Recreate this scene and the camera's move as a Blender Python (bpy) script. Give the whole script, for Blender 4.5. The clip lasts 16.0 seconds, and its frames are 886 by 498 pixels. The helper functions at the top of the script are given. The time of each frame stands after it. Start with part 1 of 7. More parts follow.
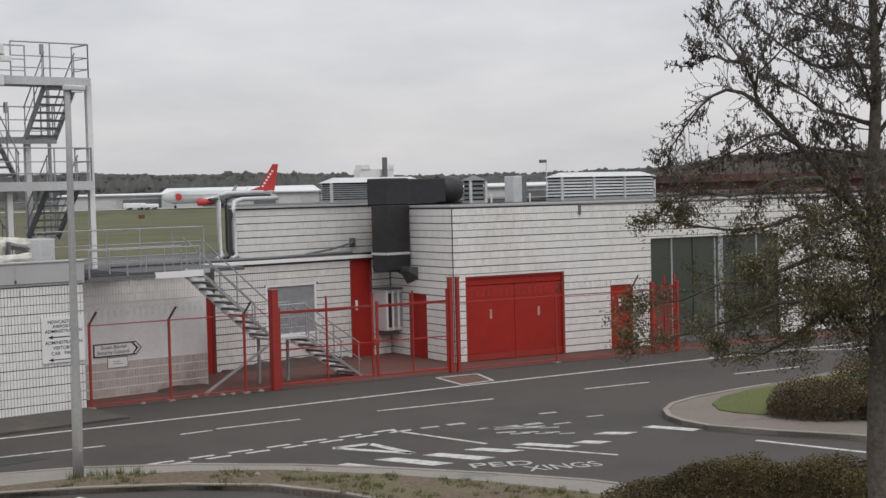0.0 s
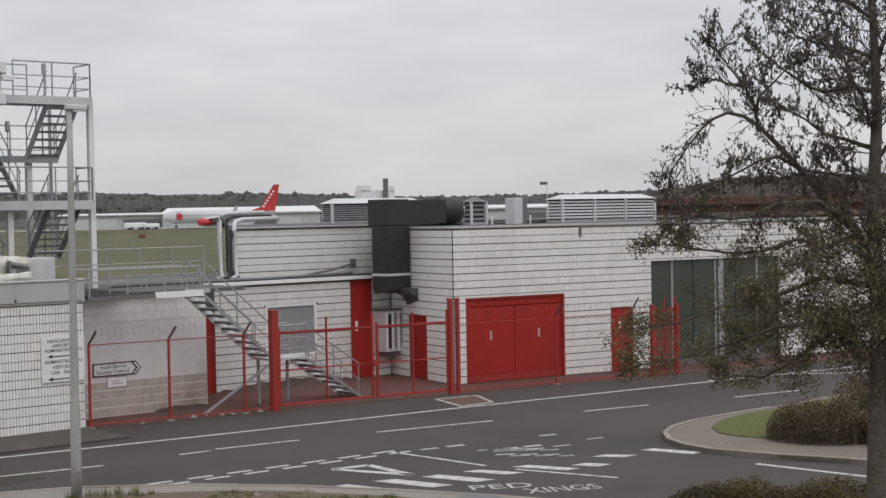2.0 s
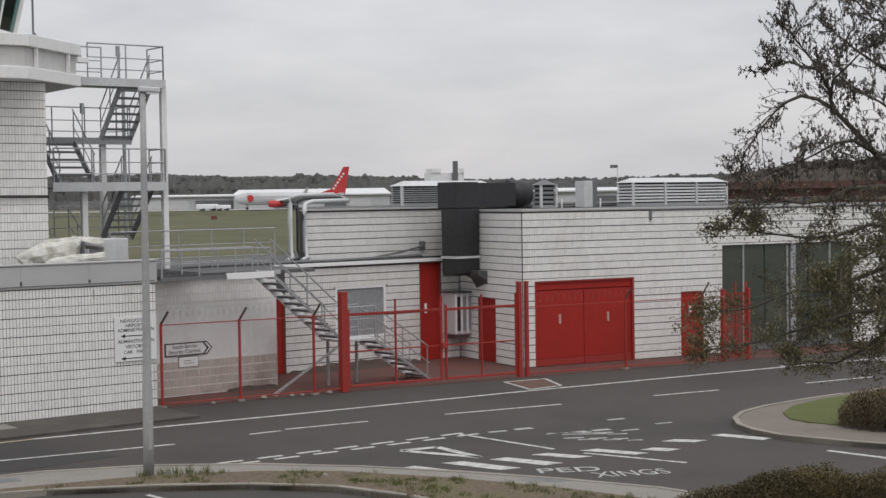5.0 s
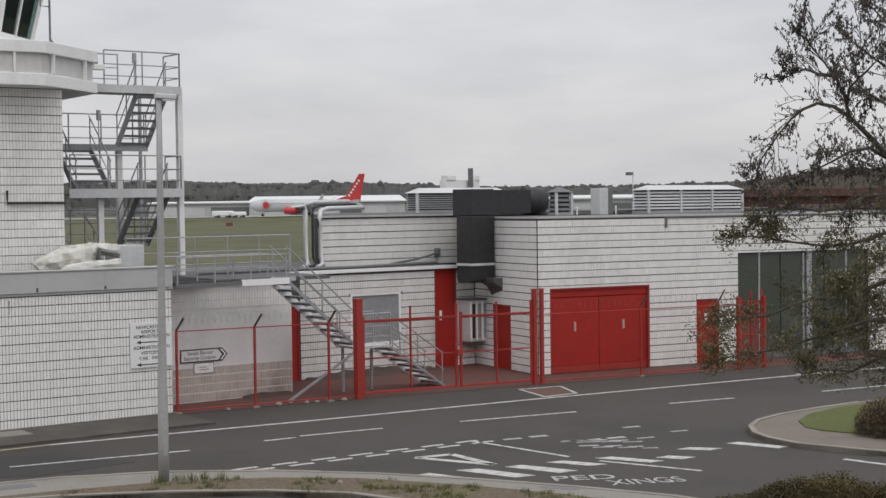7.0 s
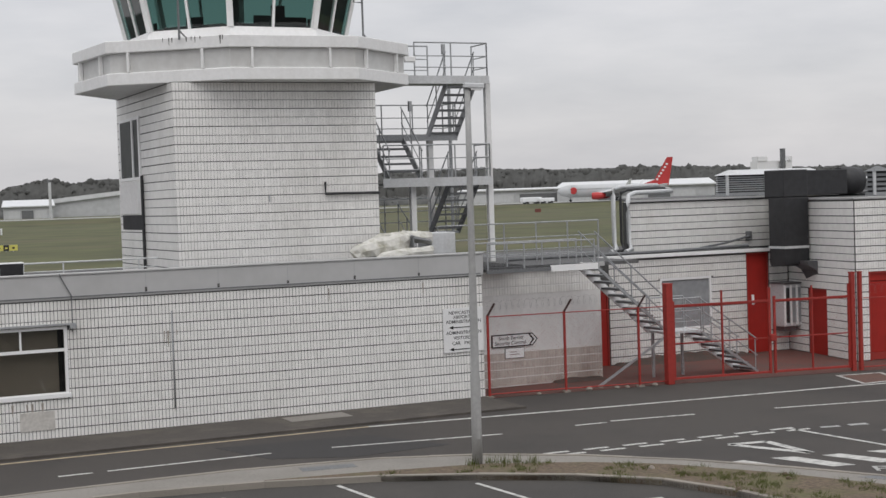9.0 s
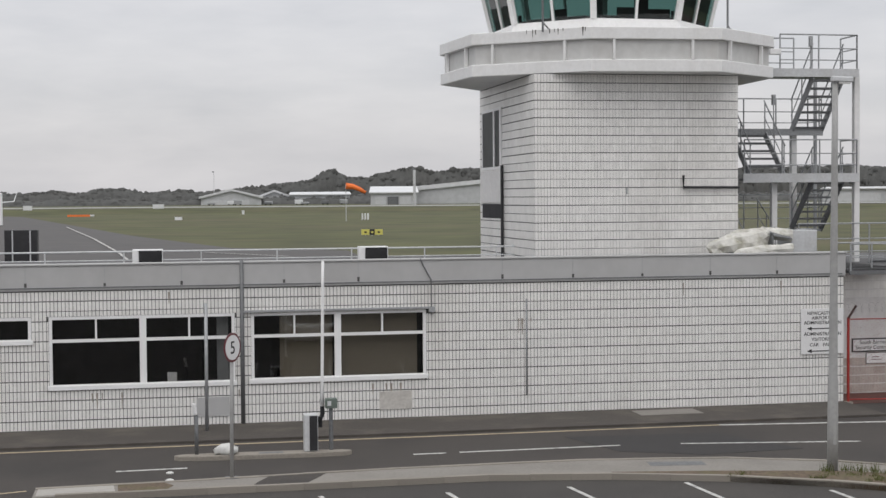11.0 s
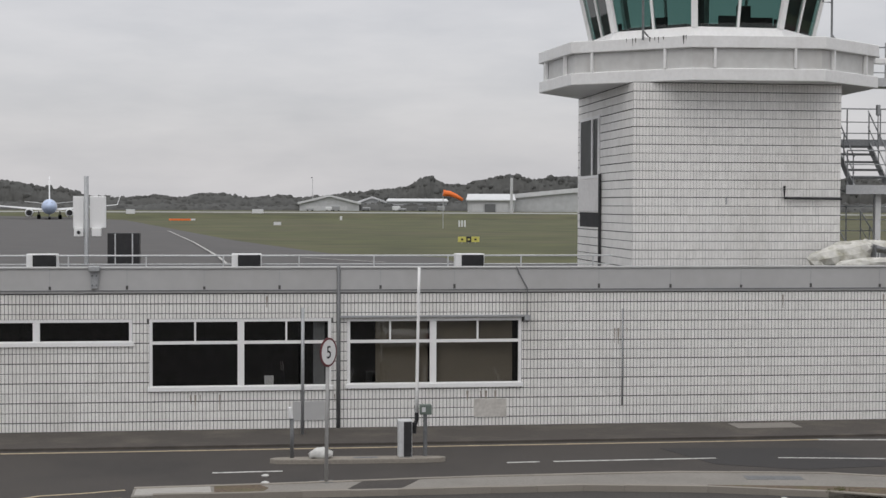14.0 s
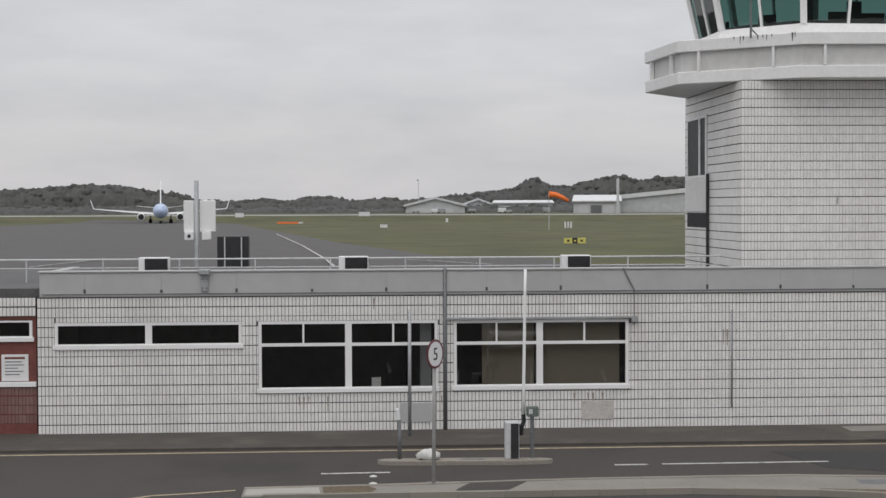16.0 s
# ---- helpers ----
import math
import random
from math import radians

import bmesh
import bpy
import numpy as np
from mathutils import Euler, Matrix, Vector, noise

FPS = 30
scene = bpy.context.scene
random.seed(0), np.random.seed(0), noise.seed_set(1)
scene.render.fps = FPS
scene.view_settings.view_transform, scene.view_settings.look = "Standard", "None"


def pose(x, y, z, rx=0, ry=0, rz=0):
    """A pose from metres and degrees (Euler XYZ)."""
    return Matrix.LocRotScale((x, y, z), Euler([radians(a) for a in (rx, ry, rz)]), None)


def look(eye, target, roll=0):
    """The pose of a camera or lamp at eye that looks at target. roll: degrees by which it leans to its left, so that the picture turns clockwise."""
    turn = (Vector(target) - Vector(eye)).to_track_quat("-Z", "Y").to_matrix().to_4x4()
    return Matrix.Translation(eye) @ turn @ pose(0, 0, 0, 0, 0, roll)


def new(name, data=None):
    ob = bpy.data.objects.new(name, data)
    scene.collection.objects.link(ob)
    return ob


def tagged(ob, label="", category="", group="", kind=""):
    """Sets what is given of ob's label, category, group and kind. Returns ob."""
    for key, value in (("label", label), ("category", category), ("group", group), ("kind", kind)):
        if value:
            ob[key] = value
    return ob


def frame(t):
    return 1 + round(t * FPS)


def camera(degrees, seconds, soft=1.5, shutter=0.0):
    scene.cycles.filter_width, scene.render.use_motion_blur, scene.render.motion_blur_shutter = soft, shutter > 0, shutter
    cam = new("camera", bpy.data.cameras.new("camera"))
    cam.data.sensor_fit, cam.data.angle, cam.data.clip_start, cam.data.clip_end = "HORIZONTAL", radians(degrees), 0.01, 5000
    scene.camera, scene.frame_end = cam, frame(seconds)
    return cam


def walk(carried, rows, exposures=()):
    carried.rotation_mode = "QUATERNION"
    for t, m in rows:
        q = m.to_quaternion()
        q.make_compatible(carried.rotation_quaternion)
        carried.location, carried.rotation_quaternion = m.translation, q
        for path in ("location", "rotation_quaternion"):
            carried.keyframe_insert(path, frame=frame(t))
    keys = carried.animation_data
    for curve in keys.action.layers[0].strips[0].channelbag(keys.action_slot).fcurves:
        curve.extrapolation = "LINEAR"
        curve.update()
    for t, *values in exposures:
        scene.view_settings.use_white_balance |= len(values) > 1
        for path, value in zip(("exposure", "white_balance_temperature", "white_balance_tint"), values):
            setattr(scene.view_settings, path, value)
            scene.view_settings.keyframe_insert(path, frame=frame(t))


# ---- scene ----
# Camera: it stands still at a raised window and turns from the fire-station end to the office wall.
cam = camera(33.39, 16.0, soft=1.5)
EYE = 5.4
ROWS = [
    (0.0, 87.832, 1.448, -40.085),
    (0.5, 87.994, 1.065, -40.136),
    (1.0, 87.86, 1.214, -40.068),
    (1.5, 88.638, 1.143, -39.965),
    (2.0, 88.659, 1.125, -40.059),
    (2.5, 88.865, 1.08, -39.863),
    (3.0, 88.3, 1.074, -39.524),
    (3.5, 87.835, 0.913, -38.701),
    (4.0, 87.979, 0.89, -38.141),
    (6.3, 87.924, 0.901, -36.863),
    (6.5, 87.925, 0.991, -36.94),
    (7.0, 88.319, 0.772, -36.771),
    (7.5, 88.098, 0.883, -36.743),
    (8.0, 88.388, 0.701, -35.8),
    (8.5, 88.161, 0.798, -31.689),
    (9.0, 88.021, 1.918, -24.881),
    (9.5, 86.785, 1.56, -21.004),
    (10.0, 87.542, 0.706, -17.918),
    (10.2, 87.445, 0.659, -16.474),
    (12.3, 89.003, -0.154, -6.787),
    (12.5, 88.934, 0.02, -6.987),
    (13.0, 88.556, 0.003, -7.18),
    (13.5, 87.878, 0.007, -7.193),
    (14.0, 88.302, -0.202, -7.345),
    (14.5, 87.947, -0.021, -7.687),
    (15.0, 87.889, -0.0, -6.928),
    (15.5, 88.036, 0.184, -4.556),
    (16.0, 88.371, 0.239, -3.249),
]
walk(cam, [(t, pose(0, 0, EYE, rx, ry, rz)) for t, rx, ry, rz in ROWS], exposures=[(0.0, 0.0), (1.5, -0.02), (8.0, -0.02), (9.5, 0.03), (10.0, 0.08), (10.2, 0.08), (12.3, -0.09), (16.0, -0.10)])

# ---------------------------------------------------------------- light
world = bpy.data.worlds.new("overcast")
scene.world = world
world.use_nodes = True
wn, wl = world.node_tree.nodes, world.node_tree.links
wn.clear()
w_out = wn.new("ShaderNodeOutputWorld")
w_bg = wn.new("ShaderNodeBackground")
w_sky = wn.new("ShaderNodeTexSky")
w_sky.sky_type = "NISHITA"
w_sky.sun_disc = False
w_sky.sun_elevation, w_sky.sun_rotation = radians(56), radians(198)
w_sky.air_density, w_sky.dust_density = 1.0, 3.0
w_co = wn.new("ShaderNodeTexCoord")
w_sep = wn.new("ShaderNodeSeparateXYZ")
w_ramp = wn.new("ShaderNodeValToRGB")
w_map = wn.new("ShaderNodeMapping")
w_map.inputs["Scale"].default_value = (1.0, 1.0, 4.0)
w_noise = wn.new("ShaderNodeTexNoise")
w_noise.inputs["Scale"].default_value = 6.0
w_noise.inputs["Detail"].default_value = 5.0
w_noise.inputs["Roughness"].default_value = 0.55
w_cr = wn.new("ShaderNodeValToRGB")
w_cr.color_ramp.elements[0].position, w_cr.color_ramp.elements[0].color = 0.30, (0.86, 0.87, 0.885, 1)
w_cr.color_ramp.elements[1].position, w_cr.color_ramp.elements[1].color = 0.68, (1.06, 1.055, 1.05, 1)
# an overcast sky: paler at the skyline, brightest overhead
el = w_ramp.color_ramp.elements
el[0].position, el[0].color = 0.0, (0.62, 0.608, 0.622, 1)
el[1].position, el[1].color = 1.0, (1.28, 1.28, 1.28, 1)
e2 = el.new(0.22)
e2.color = (0.675, 0.664, 0.68, 1)
w_mul = wn.new("ShaderNodeMixRGB")
w_mul.blend_type, w_mul.inputs[0].default_value = "MULTIPLY", 1.0
w_add = wn.new("ShaderNodeMixRGB")
w_add.blend_type, w_add.inputs[0].default_value = "MIX", 0.02
wl.new(w_co.outputs["Generated"], w_sep.inputs[0])
wl.new(w_sep.outputs["Z"], w_ramp.inputs[0])
wl.new(w_co.outputs["Generated"], w_map.inputs[0])
wl.new(w_map.outputs[0], w_noise.inputs["Vector"])
wl.new(w_noise.outputs["Fac"], w_cr.inputs[0])
wl.new(w_ramp.outputs[0], w_mul.inputs[1])
wl.new(w_cr.outputs[0], w_mul.inputs[2])
wl.new(w_mul.outputs[0], w_add.inputs[1])
wl.new(w_sky.outputs[0], w_add.inputs[2])
wl.new(w_add.outputs[0], w_bg.inputs[0])
w_bg.inputs[1].default_value = 1.0
wl.new(w_bg.outputs[0], w_out.inputs[0])

sun_data = bpy.data.lights.new("sun", "SUN")
sun_data.energy, sun_data.angle, sun_data.color = 0.65, radians(45), (1.0, 0.98, 0.95)
sun = new("sun", sun_data)
sun.matrix_world = look((-20, -60, 95), (0, 0, 0))

# ---------------------------------------------------------------- materials
MATS = {}


def mat(name, color, rough=0.7, metal=0.0, grain=25.0, amount=0.12, stain=0.0, stain_color=(0.15, 0.13, 0.1), stain_scale=0.6,
        bump=0.15, island=0.0, obj=0.0, spec=0.5, streak=1.0):
    """A surface with fine grain, large stains, small relief, and variation from piece to piece."""
    if name in MATS:
        return MATS[name]
    m = bpy.data.materials.new(name)
    m.use_nodes = True
    n, l = m.node_tree.nodes, m.node_tree.links
    b = n["Principled BSDF"]
    b.inputs["Roughness"].default_value, b.inputs["Metallic"].default_value = rough, metal
    b.inputs["Specular IOR Level"].default_value = spec
    co = n.new("ShaderNodeTexCoord")
    fine = n.new("ShaderNodeTexNoise")
    fine.inputs["Scale"].default_value, fine.inputs["Detail"].default_value = grain, 4.0
    l.new(co.outputs["Object"], fine.inputs["Vector"])
    ramp = n.new("ShaderNodeValToRGB")
    ramp.color_ramp.elements[0].position, ramp.color_ramp.elements[1].position = 0.3, 0.7
    ramp.color_ramp.elements[0].color = (*[c * (1 - amount) for c in color], 1)
    ramp.color_ramp.elements[1].color = (*[min(1, c * (1 + amount)) for c in color], 1)
    l.new(fine.outputs["Fac"], ramp.inputs[0])
    out = ramp.outputs[0]
    if stain:
        mp = n.new("ShaderNodeMapping")
        mp.inputs["Scale"].default_value = (1, 1, 1 / streak)
        big = n.new("ShaderNodeTexNoise")
        big.inputs["Scale"].default_value, big.inputs["Detail"].default_value, big.inputs["Roughness"].default_value = stain_scale, 6.0, 0.65
        l.new(co.outputs["Object"], mp.inputs[0])
        l.new(mp.outputs[0], big.inputs["Vector"])
        cut = n.new("ShaderNodeValToRGB")
        cut.color_ramp.elements[0].position, cut.color_ramp.elements[1].position = 0.48, 0.75
        cut.color_ramp.elements[0].color, cut.color_ramp.elements[1].color = (0, 0, 0, 1), (stain, stain, stain, 1)
        l.new(big.outputs["Fac"], cut.inputs[0])
        mx = n.new("ShaderNodeMixRGB")
        l.new(cut.outputs[0], mx.inputs[0])
        l.new(out, mx.inputs[1])
        mx.inputs[2].default_value = (*stain_color, 1)
        out = mx.outputs[0]
    for src, how in ((island, "island"), (obj, "object")):
        if src:
            g = n.new("ShaderNodeNewGeometry" if how == "island" else "ShaderNodeObjectInfo")
            rng = n.new("ShaderNodeMapRange")
            rng.inputs["To Min"].default_value, rng.inputs["To Max"].default_value = 1 - src, 1 + src * 0.4
            l.new(g.outputs["Random Per Island" if how == "island" else "Random"], rng.inputs["Value"])
            mu = n.new("ShaderNodeMixRGB")
            mu.blend_type, mu.inputs[0].default_value = "MULTIPLY", 1.0
            l.new(out, mu.inputs[1])
            l.new(rng.outputs[0], mu.inputs[2])
            out = mu.outputs[0]
    l.new(out, b.inputs["Base Color"])
    if bump:
        bp = n.new("ShaderNodeBump")
        bp.inputs["Strength"].default_value, bp.inputs["Distance"].default_value = bump, 0.02
        l.new(fine.outputs["Fac"], bp.inputs["Height"])
        l.new(bp.outputs[0], b.inputs["Normal"])
    MATS[name] = m
    return m


def glass(name, color, rough=0.02, mix=0.75):
    """A dark window pane: clear glass that also mirrors the sky a little."""
    m = bpy.data.materials.new(name)
    m.use_nodes = True
    n, l = m.node_tree.nodes, m.node_tree.links
    n.clear()
    o = n.new("ShaderNodeOutputMaterial")
    tr, gl, mx, lw = n.new("ShaderNodeBsdfTransparent"), n.new("ShaderNodeBsdfGlossy"), n.new("ShaderNodeMixShader"), n.new("ShaderNodeLayerWeight")
    pw, fr = n.new("ShaderNodeMath"), n.new("ShaderNodeMapRange")
    tr.inputs[0].default_value, gl.inputs["Roughness"].default_value = (*color, 1), rough
    pw.operation, pw.inputs[1].default_value, lw.inputs[0].default_value = "POWER", 5.0, 0.5
    fr.inputs["To Min"].default_value = 0.05
    l.new(lw.outputs["Facing"], pw.inputs[0])
    l.new(pw.outputs[0], fr.inputs["Value"])
    l.new(fr.outputs[0], mx.inputs[0])
    l.new(tr.outputs[0], mx.inputs[1])
    l.new(gl.outputs[0], mx.inputs[2])
    l.new(mx.outputs[0], o.inputs[0])
    return m


TILE = mat("white_glazed_tile", (0.80, 0.79, 0.77), 0.35, grain=6, amount=0.04, stain=0.36, stain_color=(0.45, 0.43, 0.39), stain_scale=0.5, bump=0.05, island=0.06, streak=2.5)
# A slightly darker copy of the white tile, with heavier staining.
TILE_GREYER = mat("greyer_white_tile", (0.74, 0.73, 0.71), 0.45, grain=6, amount=0.05, stain=0.6, stain_color=(0.48, 0.45, 0.41), stain_scale=0.6, bump=0.06, island=0.05, streak=2.5)
TILE_ONE = mat("white_glazed_tile_single", (0.80, 0.79, 0.77), 0.35, grain=6, amount=0.04, bump=0.05, obj=0.06)
JOINT = mat("dark_tile_joint", (0.085, 0.085, 0.083), 0.95, grain=30, amount=0.3)
FLATW = mat("painted_white_panel", (0.70, 0.69, 0.68), 0.6, grain=8, amount=0.06, stain=0.4, stain_color=(0.4, 0.36, 0.32), stain_scale=0.7, bump=0.1, streak=2)
CONC = mat("grey_painted_concrete", (0.43, 0.43, 0.43), 0.8, grain=4, amount=0.03, stain=0.4, stain_color=(0.31, 0.30, 0.29), stain_scale=0.5, bump=0.05, streak=3)
WHITE = mat("white_paint", (0.78, 0.78, 0.775), 0.5, grain=10, amount=0.04, stain=0.3, stain_color=(0.5, 0.48, 0.45), stain_scale=1.0, bump=0.05, streak=3)
FRAMEW = mat("white_window_frame", (0.80, 0.80, 0.80), 0.4, grain=20, amount=0.03, bump=0.03)
RED = mat("red_paint", (0.33, 0.020, 0.014), 0.55, grain=3, amount=0.08, stain=0.5, stain_color=(0.20, 0.022, 0.016), stain_scale=0.9, bump=0.03, streak=3, spec=0.3)
REDM = mat("red_painted_steel", (0.30, 0.026, 0.019), 0.55, grain=15, amount=0.12, bump=0.05)
GALV = mat("galvanised_steel", (0.36, 0.37, 0.38), 0.5, 0.35, grain=20, amount=0.15, stain=0.3, stain_color=(0.2, 0.2, 0.2), stain_scale=2, bump=0.08)
GALVD = mat("dark_weathered_steel", (0.16, 0.165, 0.17), 0.6, 0.3, grain=20, amount=0.2, bump=0.08)
PALE = mat("pale_grey_steel", (0.56, 0.57, 0.58), 0.5, 0.1, grain=14, amount=0.08, stain=0.4, stain_color=(0.35, 0.34, 0.32), stain_scale=1.5, bump=0.05, streak=2)
HOODG = mat("dull_grey_sheet", (0.10, 0.10, 0.105), 0.5, 0.2, grain=5, amount=0.15, bump=0.05)
BLACK = mat("black_duct_metal", (0.022, 0.022, 0.024), 0.55, grain=5, amount=0.25, bump=0.06)
# Near-black for grilles and lenses; also paints in unlit rooms and openings.
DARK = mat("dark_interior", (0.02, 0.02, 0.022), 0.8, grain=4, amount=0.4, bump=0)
FELT = mat("grey_roof_felt", (0.10, 0.10, 0.102), 0.95, grain=30, amount=0.25, stain=0.6, stain_color=(0.17, 0.17, 0.16), stain_scale=0.6, bump=0.3)
BLIND = mat("olive_roller_blind", (0.235, 0.205, 0.16), 0.9, grain=60, amount=0.06, bump=0.05)
PANE = glass("clear_pane", (0.77, 0.77, 0.765))
GREENPANE = glass("green_tinted_pane", (0.29, 0.425, 0.40))
ASPHALT = mat("worn_asphalt", (0.052, 0.0455, 0.041), 0.88, grain=45, amount=0.4, stain=0.8, stain_color=(0.025, 0.023, 0.0225), stain_scale=0.22, bump=0.3)
ASPHALT2 = mat("car_park_asphalt", (0.046, 0.042, 0.039), 0.9, grain=50, amount=0.3, stain=0.6, stain_color=(0.078, 0.070, 0.062), stain_scale=0.25, bump=0.3)
PAVING = mat("pale_footway", (0.23, 0.215, 0.195), 0.9, grain=30, amount=0.14, stain=0.55, stain_color=(0.15, 0.14, 0.125), stain_scale=0.45, bump=0.3)
PAVE_NEW = mat("newer_pale_slab", (0.36, 0.345, 0.32), 0.9, grain=25, amount=0.12, stain=0.4, stain_color=(0.22, 0.20, 0.18), stain_scale=1.5, bump=0.25)
PAVING_I = mat("dirty_brown_footway", (0.165, 0.142, 0.122), 0.92, grain=26, amount=0.2, stain=0.7, stain_color=(0.10, 0.083, 0.07), stain_scale=0.7, bump=0.35)
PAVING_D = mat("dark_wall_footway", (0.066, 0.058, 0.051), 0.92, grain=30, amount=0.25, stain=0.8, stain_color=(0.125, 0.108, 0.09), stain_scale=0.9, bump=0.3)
REDDUST = mat("red_stained_concrete", (0.112, 0.046, 0.037), 0.92, grain=18, amount=0.25, stain=0.85, stain_color=(0.062, 0.05, 0.045), stain_scale=0.6, bump=0.3)
KERB = mat("concrete_kerb", (0.255, 0.232, 0.20), 0.9, grain=25, amount=0.15, obj=0.15, bump=0.25)
PAINTW = mat("worn_white_road_paint", (0.50, 0.495, 0.475), 0.8, grain=14, amount=0.16, stain=1.0, stain_color=(0.09, 0.09, 0.09), stain_scale=4.5, bump=0.2)
PAINTM = mat("scuffed_white_road_paint", (0.40, 0.40, 0.385), 0.85, grain=10, amount=0.25, stain=1.0, stain_color=(0.06, 0.055, 0.05), stain_scale=9, bump=0.2)
PAINTF = mat("faded_white_road_paint", (0.36, 0.36, 0.355), 0.85, grain=9, amount=0.3, stain=0.9, stain_color=(0.09, 0.09, 0.09), stain_scale=3, bump=0.2)
PAINTY = mat("cream_road_paint", (0.42, 0.345, 0.235), 0.85, grain=9, amount=0.15, stain=0.6, stain_color=(0.16, 0.14, 0.11), stain_scale=2, bump=0.2)
SOIL = mat("bare_verge_soil", (0.115, 0.085, 0.058), 0.95, grain=14, amount=0.35, stain=0.8, stain_color=(0.10, 0.11, 0.035), stain_scale=0.9, bump=0.6)
GRASS = mat("verge_grass", (0.074, 0.090, 0.018), 0.95, grain=22, amount=0.4, stain=0.6, stain_color=(0.12, 0.11, 0.045), stain_scale=1.0, bump=0.6)
FIELD = mat("airfield_grass", (0.066, 0.070, 0.023), 0.95, grain=0.12, amount=0.35, stain=0.9, stain_color=(0.100, 0.080, 0.045), stain_scale=0.028, bump=0)
APRON = mat("apron_concrete", (0.082, 0.078, 0.076), 0.9, grain=0.4, amount=0.1, stain=0.6, stain_color=(0.075, 0.073, 0.072), stain_scale=0.03, bump=0)
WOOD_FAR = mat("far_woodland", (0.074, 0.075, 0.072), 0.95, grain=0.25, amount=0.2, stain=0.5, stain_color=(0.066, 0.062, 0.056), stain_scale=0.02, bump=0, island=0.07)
WOOD_NEAR = mat("bare_brown_woodland", (0.085, 0.072, 0.062), 0.95, grain=0.3, amount=0.35, stain=0.5, stain_color=(0.04, 0.042, 0.03), stain_scale=0.05, bump=0, island=0.35)
HANGAR = mat("hangar_cladding", (0.48, 0.49, 0.50), 0.6, grain=0.5, amount=0.08, bump=0)
HROOF = mat("pale_hangar_roof", (0.62, 0.63, 0.64), 0.6, grain=0.5, amount=0.06, bump=0)
BARK = mat("tree_bark", (0.095, 0.083, 0.068), 0.95, grain=18, amount=0.35, bump=0.5)
BUD = mat("dark_bud", (0.085, 0.075, 0.064), 0.85, grain=4, amount=0.3, island=0.35, bump=0)
LEAF = mat("spring_leaf", (0.165, 0.148, 0.072), 0.8, grain=3, amount=0.25, island=0.45, bump=0)
BUSH = mat("shrub_leaf", (0.135, 0.098, 0.055), 0.85, grain=1.2, amount=0.4, island=0.3, bump=0)
HEDGE = mat("hedge_leaf", (0.135, 0.105, 0.040), 0.85, grain=1.4, amount=0.45, island=0.3, bump=0)
POSTG = mat("grey_lamp_column", (0.34, 0.34, 0.335), 0.55, grain=12, amount=0.08, stain=0.4, stain_color=(0.18, 0.18, 0.175), stain_scale=2.5, bump=0.06, streak=3)
SIGNW = mat("white_sign_face", (0.74, 0.74, 0.74), 0.5, grain=20, amount=0.03, bump=0.02)
SIGNK = mat("black_sign_ink", (0.02, 0.02, 0.02), 0.6, grain=20, amount=0.1, bump=0)
SIGNR = mat("red_sign_ring", (0.12, 0.022, 0.028), 0.45, grain=20, amount=0.1, bump=0)
YELLOW = mat("yellow_sign", (0.62, 0.57, 0.14), 0.5, grain=3, amount=0.05, bump=0)
ORANGE = mat("orange_windsock", (0.85, 0.19, 0.04), 0.7, grain=5, amount=0.1, bump=0)
PLANEW = mat("airliner_white", (0.70, 0.71, 0.72), 0.35, grain=0.5, amount=0.04, bump=0)
PLANEG = mat("airliner_silver", (0.48, 0.49, 0.50), 0.4, grain=0.5, amount=0.05, bump=0)
PLANER = mat("airliner_red", (0.45, 0.035, 0.035), 0.4, grain=0.5, amount=0.05, bump=0)
PLANEB = mat("airliner_blue", (0.46, 0.55, 0.74), 0.4, grain=0.5, amount=0.05, bump=0)
RUBBER = mat("black_rubber", (0.02, 0.02, 0.02), 0.8, grain=10, amount=0.2, bump=0.1)
CARW = mat("white_car_paint", (0.78, 0.79, 0.80), 0.2, grain=4, amount=0.02, bump=0)
BROWN = mat("brown_red_panel", (0.16, 0.05, 0.04), 0.7, grain=9, amount=0.15, stain=0.5, stain_color=(0.24, 0.10, 0.07), stain_scale=1.5, bump=0.1)
GREYBOARD = mat("grey_board", (0.25, 0.26, 0.27), 0.5, grain=5, amount=0.12, stain=0.4, stain_color=(0.4, 0.4, 0.4), stain_scale=1.2, bump=0.05)
DGREEN = mat("dark_green_curtain_wall", (0.040, 0.055, 0.045), 0.35, grain=3, amount=0.2, bump=0.02)
BAG = mat("pale_plastic_sack", (0.55, 0.55, 0.53), 0.6, grain=8, amount=0.15, bump=0.3)
STONE = mat("rubble_stone", (0.25, 0.22, 0.19), 0.9, grain=12, amount=0.2, bump=0.4)

# ---------------------------------------------------------------- building helpers
ORIGIN = {}


